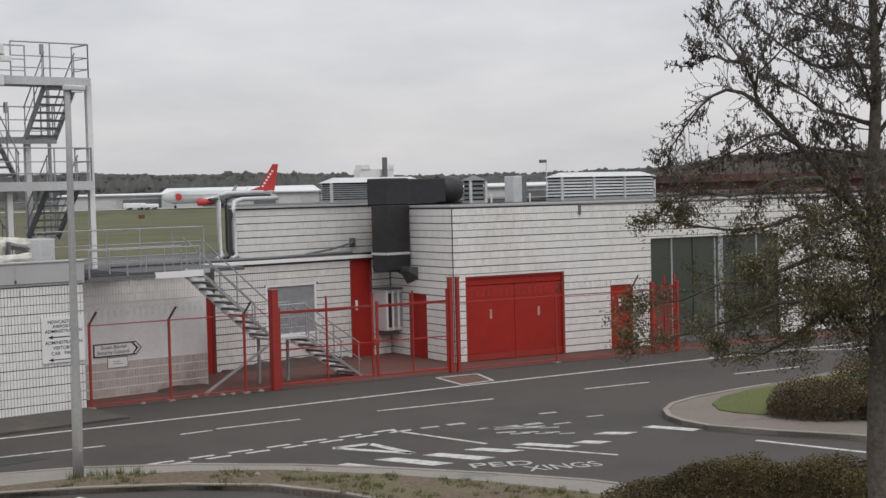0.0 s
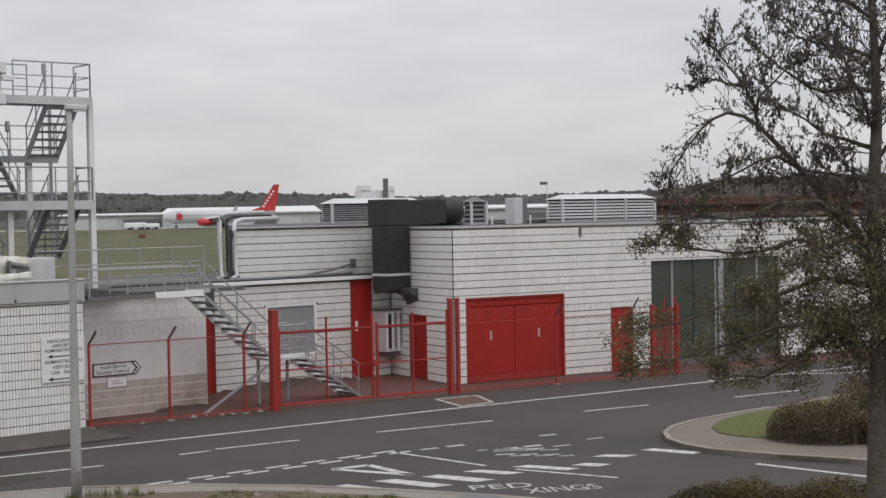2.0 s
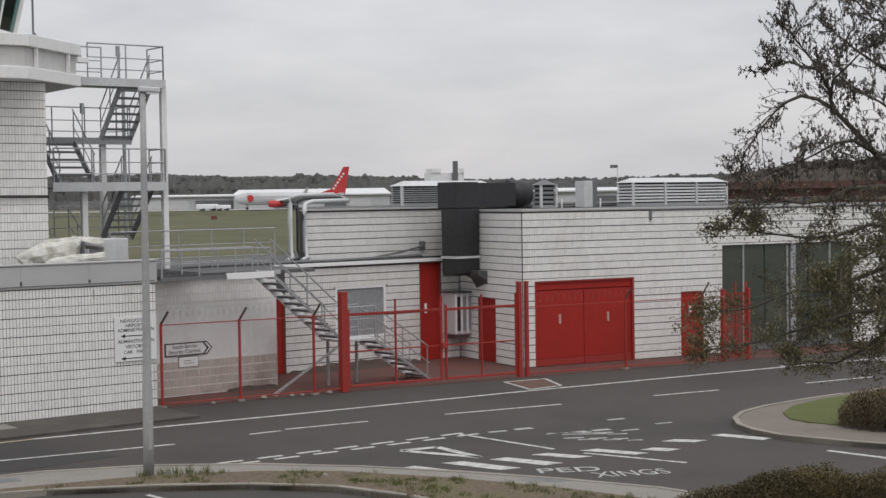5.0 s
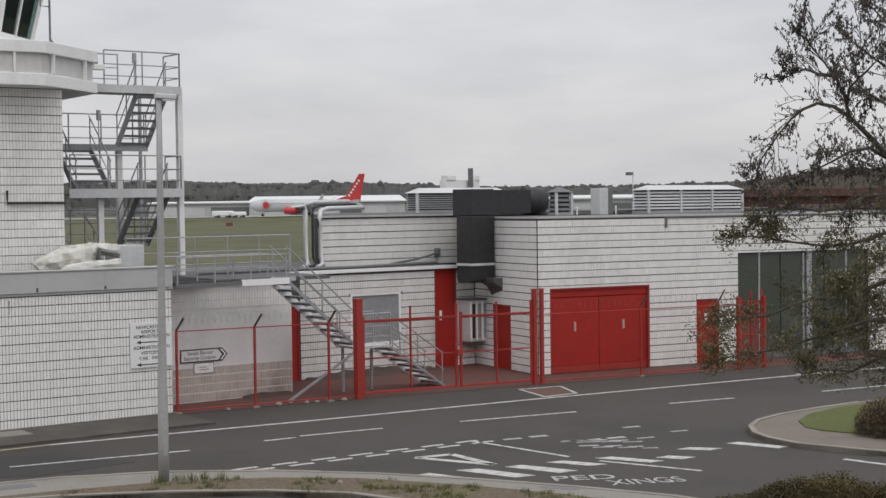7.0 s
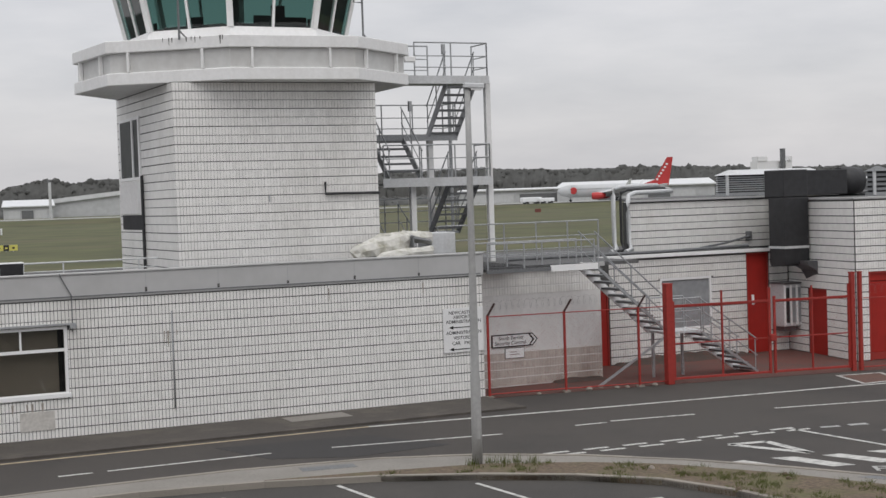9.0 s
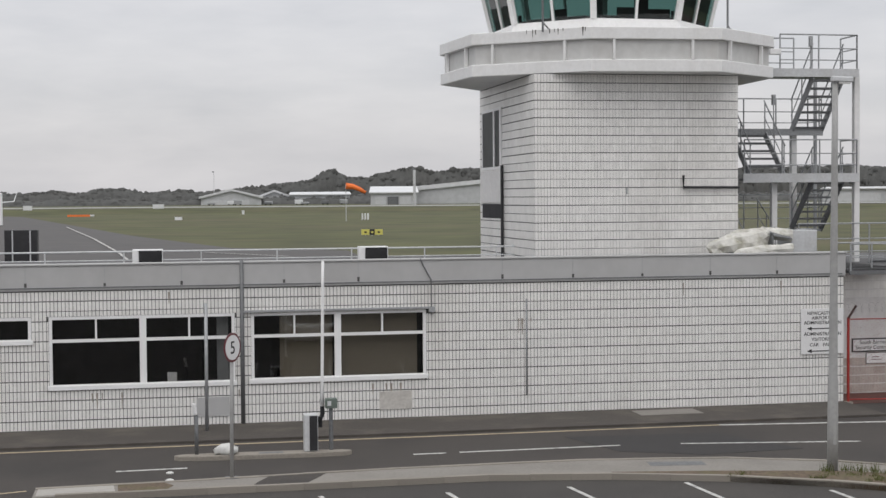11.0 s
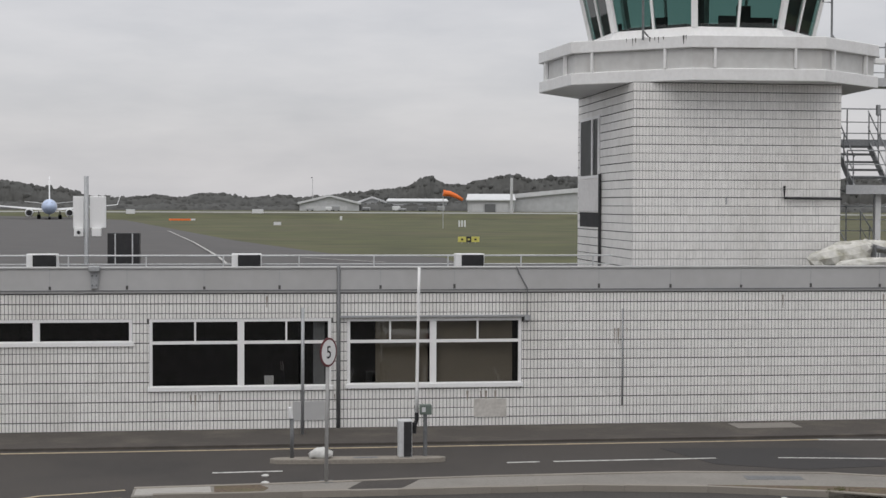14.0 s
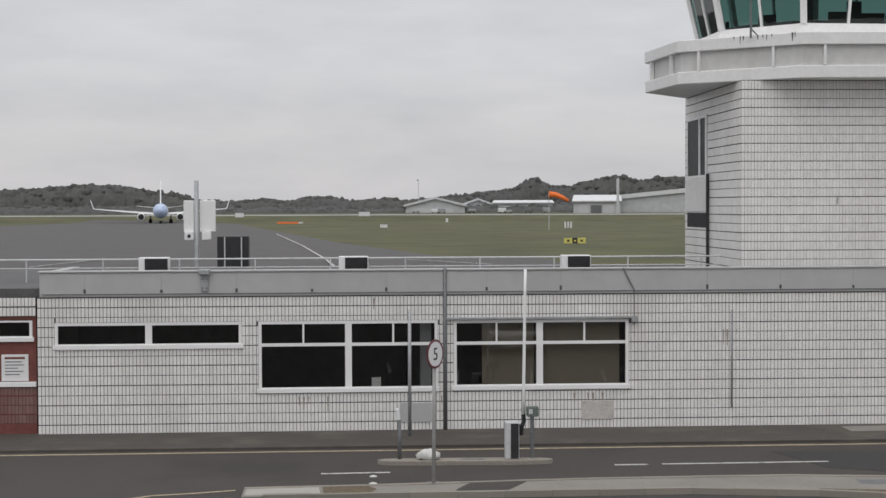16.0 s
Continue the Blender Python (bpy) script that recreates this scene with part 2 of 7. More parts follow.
class Shape:
    """Collects faces in world metres, through an optional frame matrix."""

    def __init__(self, frame_matrix=None):
        self.v, self.f, self.m = [], [], frame_matrix or Matrix()

    def add(self, verts, faces):
        k = len(self.v)
        self.v += [self.m @ Vector(p) for p in verts]
        self.f += [tuple(i + k for i in q) for q in faces]
        return self

    def box(self, x0, y0, z0, x1, y1, z1):
        x0, x1, y0, y1, z0, z1 = min(x0, x1), max(x0, x1), min(y0, y1), max(y0, y1), min(z0, z1), max(z0, z1)
        return self.add([(x0, y0, z0), (x1, y0, z0), (x1, y1, z0), (x0, y1, z0), (x0, y0, z1), (x1, y0, z1), (x1, y1, z1), (x0, y1, z1)],
                        [(3, 2, 1, 0), (4, 5, 6, 7), (0, 1, 5, 4), (1, 2, 6, 5), (2, 3, 7, 6), (3, 0, 4, 7)])

    def prism(self, poly, z0, z1, top=None):
        """An upright block on a counter-clockwise outline; top: another outline for its upper end."""
        n = len(poly)
        top = top or poly
        return self.add([(*p, z0) for p in poly] + [(*p, z1) for p in top],
                        [tuple(range(n))[::-1], tuple(range(n, 2 * n))] + [(i, (i + 1) % n, n + (i + 1) % n, n + i) for i in range(n)])

    def beam(self, p, q, w, h):
        """A square bar from p to q."""
        p, q = Vector(p), Vector(q)
        d = (q - p).normalized()
        s = d.cross(Vector((0, 0, 1)))
        s = Vector((1, 0, 0)) if s.length < 1e-3 else s.normalized()
        u = s.cross(d)
        c = [(-1, -1), (1, -1), (1, 1), (-1, 1)]
        return self.add([p + s * a * w / 2 + u * b * h / 2 for a, b in c] + [q + s * a * w / 2 + u * b * h / 2 for a, b in c],
                        [(0, 1, 2, 3), (7, 6, 5, 4)] + [((i + 1) % 4, i, i + 4, (i + 1) % 4 + 4) for i in range(4)])

    def tube(self, pts, r, n=8, r_end=None):
        """A round bar along points, tapering to r_end."""
        pts = [Vector(p) for p in pts]
        k = len(pts)
        base, rings = [], []
        for i, p in enumerate(pts):
            d = (pts[min(i + 1, k - 1)] - pts[max(i - 1, 0)]).normalized()
            s = d.cross(Vector((0, 0, 1))) if abs(d.z) < 0.95 else d.cross(Vector((1, 0, 0)))
            s.normalize()
            u = s.cross(d)
            rr = r if r_end is None else r + (r_end - r) * i / max(1, k - 1)
            base += [p + (s * math.cos(a) + u * math.sin(a)) * rr for a in (2 * math.pi * j / n for j in range(n))]
        faces = [tuple(range(n)), tuple(range(n * (k - 1), n * k))[::-1]]
        for i in range(k - 1):
            faces += [(i * n + (j + 1) % n, i * n + j, (i + 1) * n + j, (i + 1) * n + (j + 1) % n) for j in range(n)]
        return self.add(base, faces)

    def lathe(self, centre, axis, profile, n=20):
        """A body of rings (distance along axis, radius)."""
        c, d = Vector(centre), Vector(axis).normalized()
        s = d.cross(Vector((0, 0, 1))) if abs(d.z) < 0.95 else d.cross(Vector((1, 0, 0)))
        s.normalize()
        u = s.cross(d)
        vs = [c + d * t + (s * math.cos(2 * math.pi * j / n) + u * math.sin(2 * math.pi * j / n)) * r for t, r in profile for j in range(n)]
        k = len(profile)
        fs = [tuple(range(n)), tuple(range(n * (k - 1), n * k))[::-1]]
        for i in range(k - 1):
            fs += [(i * n + (j + 1) % n, i * n + j, (i + 1) * n + j, (i + 1) * n + (j + 1) % n) for j in range(n)]
        return self.add(vs, fs)


def mesh_of(name, shape, material, origin=(0, 0, 0), smooth=False):
    o = Vector(origin)
    me = bpy.data.meshes.new(name)
    me.from_pydata([tuple(p - o) for p in shape.v], [], shape.f)
    me.materials.append(material)
    me.update()
    if smooth:
        me.shade_smooth()
        for f in me.polygons:
            f.use_smooth = len(f.vertices) < 6
    return me


def part(name, shape, material, parent, label="", bevel=0.0, smooth=False):
    """One mesh under a thing or a part."""
    o = ORIGIN[parent]
    ob = new(name, mesh_of(name, shape, material, o, smooth))
    ob.parent = parent
    ORIGIN[ob] = o
    if label:
        ob["label"] = label
    if bevel:
        b = ob.modifiers.new("bevel", "BEVEL")
        b.width, b.segments, b.limit_method = bevel, 2, "ANGLE"
    return ob


def thing(name, at, label, category, group="", kind=""):
    ob = new(name)
    ob.location = at
    ob.empty_display_size = 0.2
    ORIGIN[ob] = Vector(at)
    return tagged(ob, label, category, group, kind)


def solid(name, shape, material, label, category="", kind="", group="", bevel=0.0, smooth=False, at=None):
    """A thing that is one mesh."""
    if at is None:
        zs = min(p.z for p in shape.v)
        at = (sum(p.x for p in shape.v) / len(shape.v), sum(p.y for p in shape.v) / len(shape.v), zs)
    ob = new(name, mesh_of(name, shape, material, at, smooth))
    ob.location = at
    ORIGIN[ob] = Vector(at)
    if bevel:
        b = ob.modifiers.new("bevel", "BEVEL")
        b.width, b.segments, b.limit_method = bevel, 2, "ANGLE"
    return tagged(ob, label, category, group, kind)


def face_frame(x, y, degrees):
    """A wall's frame: u along the wall, v into it, z up."""
    return Matrix.Translation((x, y, 0)) @ Matrix.Rotation(radians(degrees), 4, "Z")


def panels(u0, u1, z0, z1, holes):
    """The rectangles of a wall that its openings leave."""
    us = sorted({u0, u1, *[min(max(h[i], u0), u1) for h in holes for i in (0, 1)]})
    zs = sorted({z0, z1, *[min(max(h[i], z0), z1) for h in holes for i in (2, 3)]})
    out = []
    for a, b in zip(us, us[1:]):
        run = None
        for c, d in zip(zs, zs[1:]):
            if any(h[0] < (a + b) / 2 < h[1] and h[2] < (c + d) / 2 < h[3] for h in holes):
                if run:
                    out.append((a, b, *run))
                run = None
            else:
                run = (run[0], d) if run else (c, d)
        if run:
            out.append((a, b, *run))
    return out


def wall(name, fr, u0, u1, z0, z1, holes=(), thick=0.25, material=None, label="", kind="structure", parent=None):
    s = Shape(fr)
    for a, b, c, d in panels(u0, u1, z0, z1, holes):
        s.box(a, 0, c, b, thick, d)
    if parent:
        return part(name, s, material or JOINT, parent, label)
    return solid(name, s, material or JOINT, label, "wall", kind)


TW, TH = 0.086, 0.228
LATE = []


def tiles(parent, fr, u0, u1, z0, z1, holes=(), near=(0, 0), vj=0.008, hj=(0.020, 0.030), mt=None):
    """Glazed tiles proud of a wall, course by course; every second bed joint is wider. Those in the stretch near are single pieces, built last."""
    s, singles = Shape(fr), []
    rows, cols = max(1, round((z1 - z0) / TH)), max(1, round((u1 - u0) / TW))
    th, tw = (z1 - z0) / rows, (u1 - u0) / cols
    for i in range(rows):
        for j in range(cols):
            a, b = u0 + j * tw + vj / 2, u0 + (j + 1) * tw - vj / 2
            c, d = z0 + i * th + hj[i % 2] / 2, z0 + (i + 1) * th - hj[(i + 1) % 2] / 2
            whole = True
            for h in holes:
                if a < h[1] and b > h[0] and c < h[3] and d > h[2]:
                    whole = False
                    rest = [(a, min(b, h[0]), c, d), (max(a, h[1]), b, c, d), (a, b, c, min(d, h[2])), (a, b, max(c, h[3]), d)]
                    a, b, c, d = max(rest, key=lambda q: max(0, q[1] - q[0]) * max(0, q[3] - q[2]))
            if b - a < 0.012 or d - c < 0.015:
                continue
            p = 0.012 + random.uniform(-0.0015, 0.0015)
            if whole and near[0] <= (a + b) / 2 <= near[1] and len(singles) < 290:
                singles.append((a, c, p))
                continue
            k = random.uniform(-0.0012, 0.0012)
            s.add([(a, 0.0, c), (b, 0.0, c), (b, 0.0, d), (a, 0.0, d), (a + 0.002, -p - k, c + 0.003), (b - 0.002, -p + k, c + 0.003), (b - 0.002, -p + k, d - 0.003), (a + 0.002, -p - k, d - 0.003)],
                  [(4, 5, 6, 7), (0, 1, 5, 4), (1, 2, 6, 5), (2, 3, 7, 6), (3, 0, 4, 7)])
    if s.v:
        ob = part("tiling", s, mt or TILE, parent)
        ob["kind"] = "stuff"
    if singles:
        LATE.append((parent, fr, singles, tw - vj, th - (hj[0] + hj[1]) / 2))


def lay_single_tiles():
    for parent, fr, singles, w, h in LATE:
        s = Shape()
        p = 0.012
        s.add([(0, 0, 0), (w, 0, 0), (w, 0, h), (0, 0, h), (0.003, -p, 0.003), (w - 0.003, -p, 0.003), (w - 0.003, -p, h - 0.003), (0.003, -p, h - 0.003)],
              [(4, 5, 6, 7), (0, 1, 5, 4), (1, 2, 6, 5), (2, 3, 7, 6), (3, 0, 4, 7)])
        me = mesh_of("tile", s, TILE_ONE)
        for a, c, p in singles:
            ob = new("tile", me)
            ob.parent = parent
            ob.matrix_basis = Matrix.Translation(-ORIGIN[parent]) @ fr @ Matrix.Translation((a, 0, c))


def lettering(name, text, size, m, material, parent, depth=0.004, align="LEFT"):
    """Words in the built-in font, as a mesh; m: the pose of the first letter's foot."""
    cu = bpy.data.curves.new(name, "FONT")
    cu.body, cu.size, cu.extrude, cu.align_x, cu.offset = text, size, depth, align, size * 0.004
    tmp = bpy.data.objects.new(name, cu)
    scene.collection.objects.link(tmp)
    bpy.context.view_layer.update()
    me = bpy.data.meshes.new_from_object(tmp.evaluated_get(bpy.context.evaluated_depsgraph_get()))
    bpy.data.objects.remove(tmp)
    me.materials.clear()
    me.materials.append(material)
    ob = new(name, me)
    ob.parent = parent
    ob.matrix_basis = Matrix.Translation(-ORIGIN[parent]) @ m
    ORIGIN[ob] = ORIGIN[parent]
    return ob


# ---------------------------------------------------------------- ground, roads, footways
def flat(poly, z0, z1):
    return Shape().prism(poly, z0, z1)


def rise(x, y):
    """The land: level by the road, climbing a little on to the airfield."""
    k = min(1.0, max(0.0, (y - 50) / 60))
    j = min(1.0, max(0.0, (math.hypot(x, y) - 392) / 34)) if y > 100 else 0.0
    return -0.06 + 1.56 * k * k * (3 - 2 * k) + 1.35 * j * j * (3 - 2 * j)


def build_ground():
    xs = [-2600, -1400, -900, -700, -550] + list(range(-460, 561, 20)) + [700, 900, 1400, 2600]
    ys = [-60, 0, 30, 46] + list(range(50, 111, 5)) + list(range(130, 511, 10)) + [600, 800, 1100, 1800, 3200]
    s = Shape()
    s.v = [Vector((x, y, rise(x, y))) for y in ys for x in xs]
    n = len(xs)
    s.f = [(j * n + i, j * n + i + 1, (j + 1) * n + i + 1, (j + 1) * n + i) for j in range(len(ys) - 1) for i in range(n - 1)]
    return solid("ground", s, FIELD, "wide level airfield grass reaching to the skyline", "ground", "structure", at=(0, 0, 0))


build_ground()
solid("road", flat([(-90, -30), (110, -30), (110, 35.2), (-90, 35.2)], -0.25, 0.0), ASPHALT, "worn dark grey asphalt access road", "road", "structure", at=(0, 0, 0))
solid("yard", flat([(17.4, 35.30), (22.8, 34.60), (29.0, 33.55), (36.9, 32.15), (60, 28.2), (60, 44), (17.4, 44)], -0.2, 0.012), REDDUST, "red-stained concrete yard behind the fence", "yard", "structure", at=(0, 0, 0))
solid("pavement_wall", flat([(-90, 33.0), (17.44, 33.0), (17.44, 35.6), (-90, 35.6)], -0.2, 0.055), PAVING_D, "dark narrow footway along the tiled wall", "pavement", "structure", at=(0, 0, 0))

OUTER = [(-2.2, 28.05), (0.2, 28.2), (4.5, 28.55), (8.5, 28.6), (11.4, 28.15), (13.3, 27.3), (15.0, 26.0), (16.4, 24.4), (17.6, 22.5), (18.6, 20.6), (19.3, 18.9), (19.8, 16.0), (20.0, 8)]
FOOT_IN = [(-2.2, 27.2), (1.8, 27.25), (6.2, 27.35), (8.6, 27.1), (10.6, 26.75), (12.9, 26.2), (14.6, 25.2), (15.8, 24.1), (17.0, 22.1), (17.8, 20.3), (18.3, 18.6), (18.7, 16.0), (18.9, 8)]
PARK_IN = [(-90, 26.65), (1.8, 27.15), (6.2, 27.2), (8.5, 26.8), (10.6, 26.1), (12.2, 25.2), (13.7, 24.1), (14.8, 22.8), (15.3, 21.2), (15.5, 19.5), (15.5, 8)]
solid("pavement_near", flat(FOOT_IN[::1] + OUTER[::-1], -0.2, 0.085), PAVING, "pale concrete footway round the car park corner", "pavement", "structure", at=(0, 0, 0))
solid("verge", flat([(8.6, 26.85)] + PARK_IN[4:] + FOOT_IN[:2:-1], -0.2, 0.10), SOIL, "bare soil verge with patches of thin grass", "verge", "structure", at=(0, 0, 0))
solid("car_park", flat([(-90, -30), (15.45, -30), *PARK_IN[::-1]], -0.2, 0.006), ASPHALT2, "dark asphalt car park with marked bays", "car park", "structure", at=(0, 0, 0))


def kerb_line(name, pts, x_from, x_to, h, w=0.13, inward=1, label="weathered concrete kerb stones"):
    """Kerb stones laid end to end along a line."""
    root = thing(name, (pts[3][0], pts[3][1], 0), label, "kerb", kind="structure")
    unit = mesh_of("kerb_stone", Shape().box(0, 0, -0.1, 1, w * inward, 1), KERB)
    line = [Vector((*p, 0)) for p in pts]
    for a, b in zip(line, line[1:]):
        length = (b - a).length
        n = max(1, round(length / 0.9))
        for i in range(n):
            p, q = a.lerp(b, i / n), a.lerp(b, (i + 1) / n)
            mid = (p + q) / 2
            if not x_from <= mid.x <= x_to:
                continue
            ob = new("kerb_stone", unit)
            ob.parent = root
            ang = math.atan2(q.y - p.y, q.x - p.x)
            ob.matrix_basis = Matrix.Translation(p - ORIGIN[root] + Vector((0, 0, random.uniform(-0.004, 0.004)))) @ Matrix.Rotation(ang, 4, "Z") @ Matrix.Diagonal(((q - p).length - 0.005, 1, h, 1))


kerb_line("kerb_outer", OUTER, -12, 21, 0.10, inward=-1)
kerb_line("kerb_car_park", PARK_IN, -2.0, 21, 0.125, inward=1)
ISLAND = [(31.8, 24.5), (30.2, 24.5), (28.6, 24.4), (27.4, 24.1), (26.5, 23.55), (25.85, 22.85), (25.5, 22.1), (25.35, 21.2), (25.75, 19.6), (26.3, 18.2), (27.2, 15.0), (28.0, 8.0)]
solid("pavement_island", flat(ISLAND + [(60, 8.0), (60, 23.0), (40, 25.2)], -0.2, 0.10), PAVING_I, "pale footway rounding the planted corner", "pavement", "structure", at=(0, 0, 0))
solid("lawn", flat([(31.6, 24.1), (30.4, 24.1), (29.0, 23.8), (27.95, 23.25), (27.3, 22.5), (27.2, 21.9), (27.35, 21.3), (27.9, 20.2), (29.0, 17.0), (30.0, 9.0), (58, 9.0), (58, 22.0), (40, 24.6)], -0.1, 0.125), GRASS, "small rounded lawn on the corner", "lawn", "structure", at=(0, 0, 0))
kerb_line("kerb_island", ISLAND, 20, 40, 0.12, inward=1)


def mark(name, polys, material, label, z=0.004):
    s = Shape()
    for p in polys:
        area = sum(a[0] * b[1] - b[0] * a[1] for a, b in zip(p, p[1:] + p[:1]))
        s.prism(p if area > 0 else p[::-1], z - 0.003, z + 0.003)
    ob = solid(name, s, material, label, "road marking", "structure")
    return ob


def stripe(x0, y0, x1, y1, w):
    d = Vector((x1 - x0, y1 - y0)).normalized()
    n = Vector((-d.y, d.x)) * w / 2
    return [(x0 - n.x, y0 - n.y), (x1 - n.x, y1 - n.y), (x1 + n.x, y1 + n.y), (x0 + n.x, y0 + n.y)]


mark("edge_line", [stripe(-90, 32.62, 13.0, 32.68, 0.10)], PAINTY, "cream painted line along the road edge")
mark("edge_line", [stripe(13.0, 32.68, 19.5, 31.9, 0.13), stripe(19.5, 31.9, 26.5, 31.22, 0.13), stripe(26.5, 31.22, 37.2, 29.85, 0.13), stripe(37.2, 29.85, 60, 26.9, 0.13)], PAINTW, "white painted line along the road edge")
for a, b, c, d in ((17.05, 29.85, 17.85, 29.8), (18.05, 29.92, 20.2, 29.62), (22.3, 29.25, 25.6, 28.6), (28.5, 28.1, 30.6, 27.7), (11.2, 30.4, 15.1, 29.78), (5.3, 30.45, 6.0, 30.45), (6.3, 30.47, 9.85, 30.5), (33.5, 27.0, 36, 26.6), (-0.8, 29.9, 0.6, 29.95)):
    mark("centre_dash", [stripe(a, b, c, d, 0.10)], PAINTW, "white dash along the middle of the road")
for i in range(8):
    x = 13.7 + i * 0.93
    y = 27.02 - i * 0.05
    mark("give_way_dash", [stripe(x, y, x + 0.58, y - 0.04, 0.12)], PAINTW, "short white give-way dash at the junction")
    mark("give_way_dash", [stripe(x + 0.22, y - 0.32, x + 0.80, y - 0.36, 0.12)], PAINTW, "short white give-way dash at the junction")
tri = [(18.36, 25.65), (19.2, 25.5), (19.1, 23.9)]
mark("give_way_triangle", [stripe(*tri[0], *tri[1], 0.2), stripe(*tri[1], *tri[2], 0.2), stripe(*tri[2], *tri[0], 0.2)], PAINTW, "large white give-way triangle on the asphalt")
for p in ([(17.0, 24.0), (17.5, 24.0), (17.75, 23.2), (17.25, 23.25)], [(18.1, 23.9), (18.55, 23.75), (18.95, 22.4), (18.5, 22.5)], [(19.1, 23.55), (19.5, 23.5), (19.95, 22.25), (19.5, 22.3)],
          [(20.1, 23.4), (20.5, 23.3), (20.9, 22.4), (20.5, 22.5)], [(21.2, 23.1), (21.6, 23.0), (22.05, 21.9), (21.7, 21.95)], [(23.3, 22.75), (23.7, 22.75), (24.15, 22.2), (23.75, 22.2)], [(24.7, 22.6), (25.05, 22.55), (25.4, 21.4), (25.05, 21.4)], [(22.2, 22.3), (22.6, 22.3), (22.9, 21.8), (22.5, 21.8)]):
    mark("crossing_bar", [p], PAINTW, "worn white bar of the crossing")
mark("lane_line", [stripe(20.65, 26.6, 20.9, 23.6, 0.10), stripe(21.05, 22.8, 21.8, 20.6, 0.10)], PAINTW, "thin white lane line into the side road")
mark("lane_line", [stripe(25.0, 19.6, 25.5, 15.5, 0.14)], PAINTW, "white line beside the island kerb")
mark("hatched_box", [stripe(27.5, 33.18, 26.95, 31.4, 0.09), stripe(26.95, 31.4, 28.15, 31.44, 0.09), stripe(28.15, 31.44, 28.87, 32.94, 0.09), stripe(28.87, 32.94, 27.5, 33.18, 0.09)], PAINTW, "worn painted box before the gate")
mark("hatched_box", [stripe(39.2, 29.6, 40.6, 28.3, 0.12), stripe(40.6, 28.3, 43.8, 27.9, 0.12), stripe(43.8, 27.9, 44, 29.0, 0.12), stripe(36.2, 30.2, 39.2, 29.5, 0.12)], PAINTW, "white painted bay corner on the road")
word = thing("road_lettering", (19.6, 21.6, 0.0), "faded white words painted on the asphalt", "road marking", kind="structure")
lettering("word", "PED", 0.75, Matrix.Translation((18.82, 21.72, 0.006)) @ Matrix.Rotation(radians(-29), 4, "Z") @ Matrix.Diagonal((1.0, 0.9, 1, 1)), PAINTM, word, 0.002)
lettering("word", "XINGS", 0.75, Matrix.Translation((19.39, 20.64, 0.006)) @ Matrix.Rotation(radians(-25), 4, "Z") @ Matrix.Diagonal((0.70, 1.0, 1, 1)), PAINTM, word, 0.002)
for i, (x, y) in enumerate(((22.1, 25.2), (22.6, 25.0), (23.2, 24.85), (23.7, 24.4), (21.3, 26.3), (22.0, 26.2), (25.0, 24.6), (24.6, 25.8))):
    mark("worn_patch", [stripe(x, y, x + 0.45, y - 0.1, 0.10 + 0.05 * (i % 3))], PAINTF, "nearly worn-off trace of white road paint")
for a in ((2.9, 26.5, 3.3, 22.0), (5.2, 26.3, 5.7, 22.0), (7.5, 26.3, 7.95, 22.6), (9.75, 26.2, 10.05, 22.4), (12.05, 24.9, 12.25, 22.25)):
    mark("bay_line", [stripe(*a, 0.09)], PAINTW, "white line between parking bays", z=0.012)
mark("bay_line", [stripe(8.2, 22.7, 14.2, 21.85, 0.09)], PAINTW, "white line closing the parking bays", z=0.012)
solid("drain_cover", flat([(9.6, 28.0), (10.7, 27.85), (10.65, 27.45), (9.55, 27.6)], 0.07, 0.089), GALVD, "rusty iron access cover in the footway", "cover", "structure")
solid("drain_cover", flat([(17.9, 21.1), (18.35, 21.0), (18.65, 20.4), (18.2, 20.5)], 0.07, 0.089), GALVD, "iron access cover in the footway", "cover", "structure")

mark("tar_patch", [[(2.2, 28.42), (3.3, 28.5), (3.0, 27.9), (2.7, 27.35), (1.7, 27.32), (1.9, 27.8)]], ASPHALT, "dark tarmac patch across the footway", z=0.089)
mark("pale_patch", [[(-2.15, 28.03), (-0.8, 28.08), (-0.75, 27.38), (-2.15, 27.32)]], PAVE_NEW, "newer pale slab at the end of the footway", z=0.089)
mark("tar_patch", [[(-0.72, 28.08), (0.1, 28.14), (0.3, 27.75), (0.15, 27.35), (-0.7, 27.35)]], SOIL, "brown worn patch of the footway", z=0.089)
mark("entrance_line", [stripe(-4.63, 27.33, -3.91, 27.86, 0.07), stripe(-3.91, 27.86, -3.13, 28.03, 0.07), stripe(-3.13, 28.03, -2.39, 28.27, 0.07)], PAINTY, "thin cream line curving into the car park entrance")
mark("entrance_line", [stripe(-4.58, 27.02, -3.53, 27.34, 0.07), stripe(-3.53, 27.34, -2.39, 27.46, 0.07)], PAINTY, "thin cream line curving into the car park entrance")
for x, y, w, d in ((22.2, 25.25, 0.5, 0.1), (22.65, 24.95, 0.42, 0.12), (23.0, 24.6, 0.4, 0.1), (22.0, 24.5, 0.4, 0.12), (22.4, 24.1, 0.35, 0.1), (22.75, 23.7, 0.3, 0.1)):
    mark("worn_lettering", [stripe(x, y, x + w, y - w * 0.55, d), stripe(x + 0.1, y - 0.35, x + 0.1 + w, y - 0.35 - w * 0.55, d)], PAINTF, "worn unreadable white road lettering")
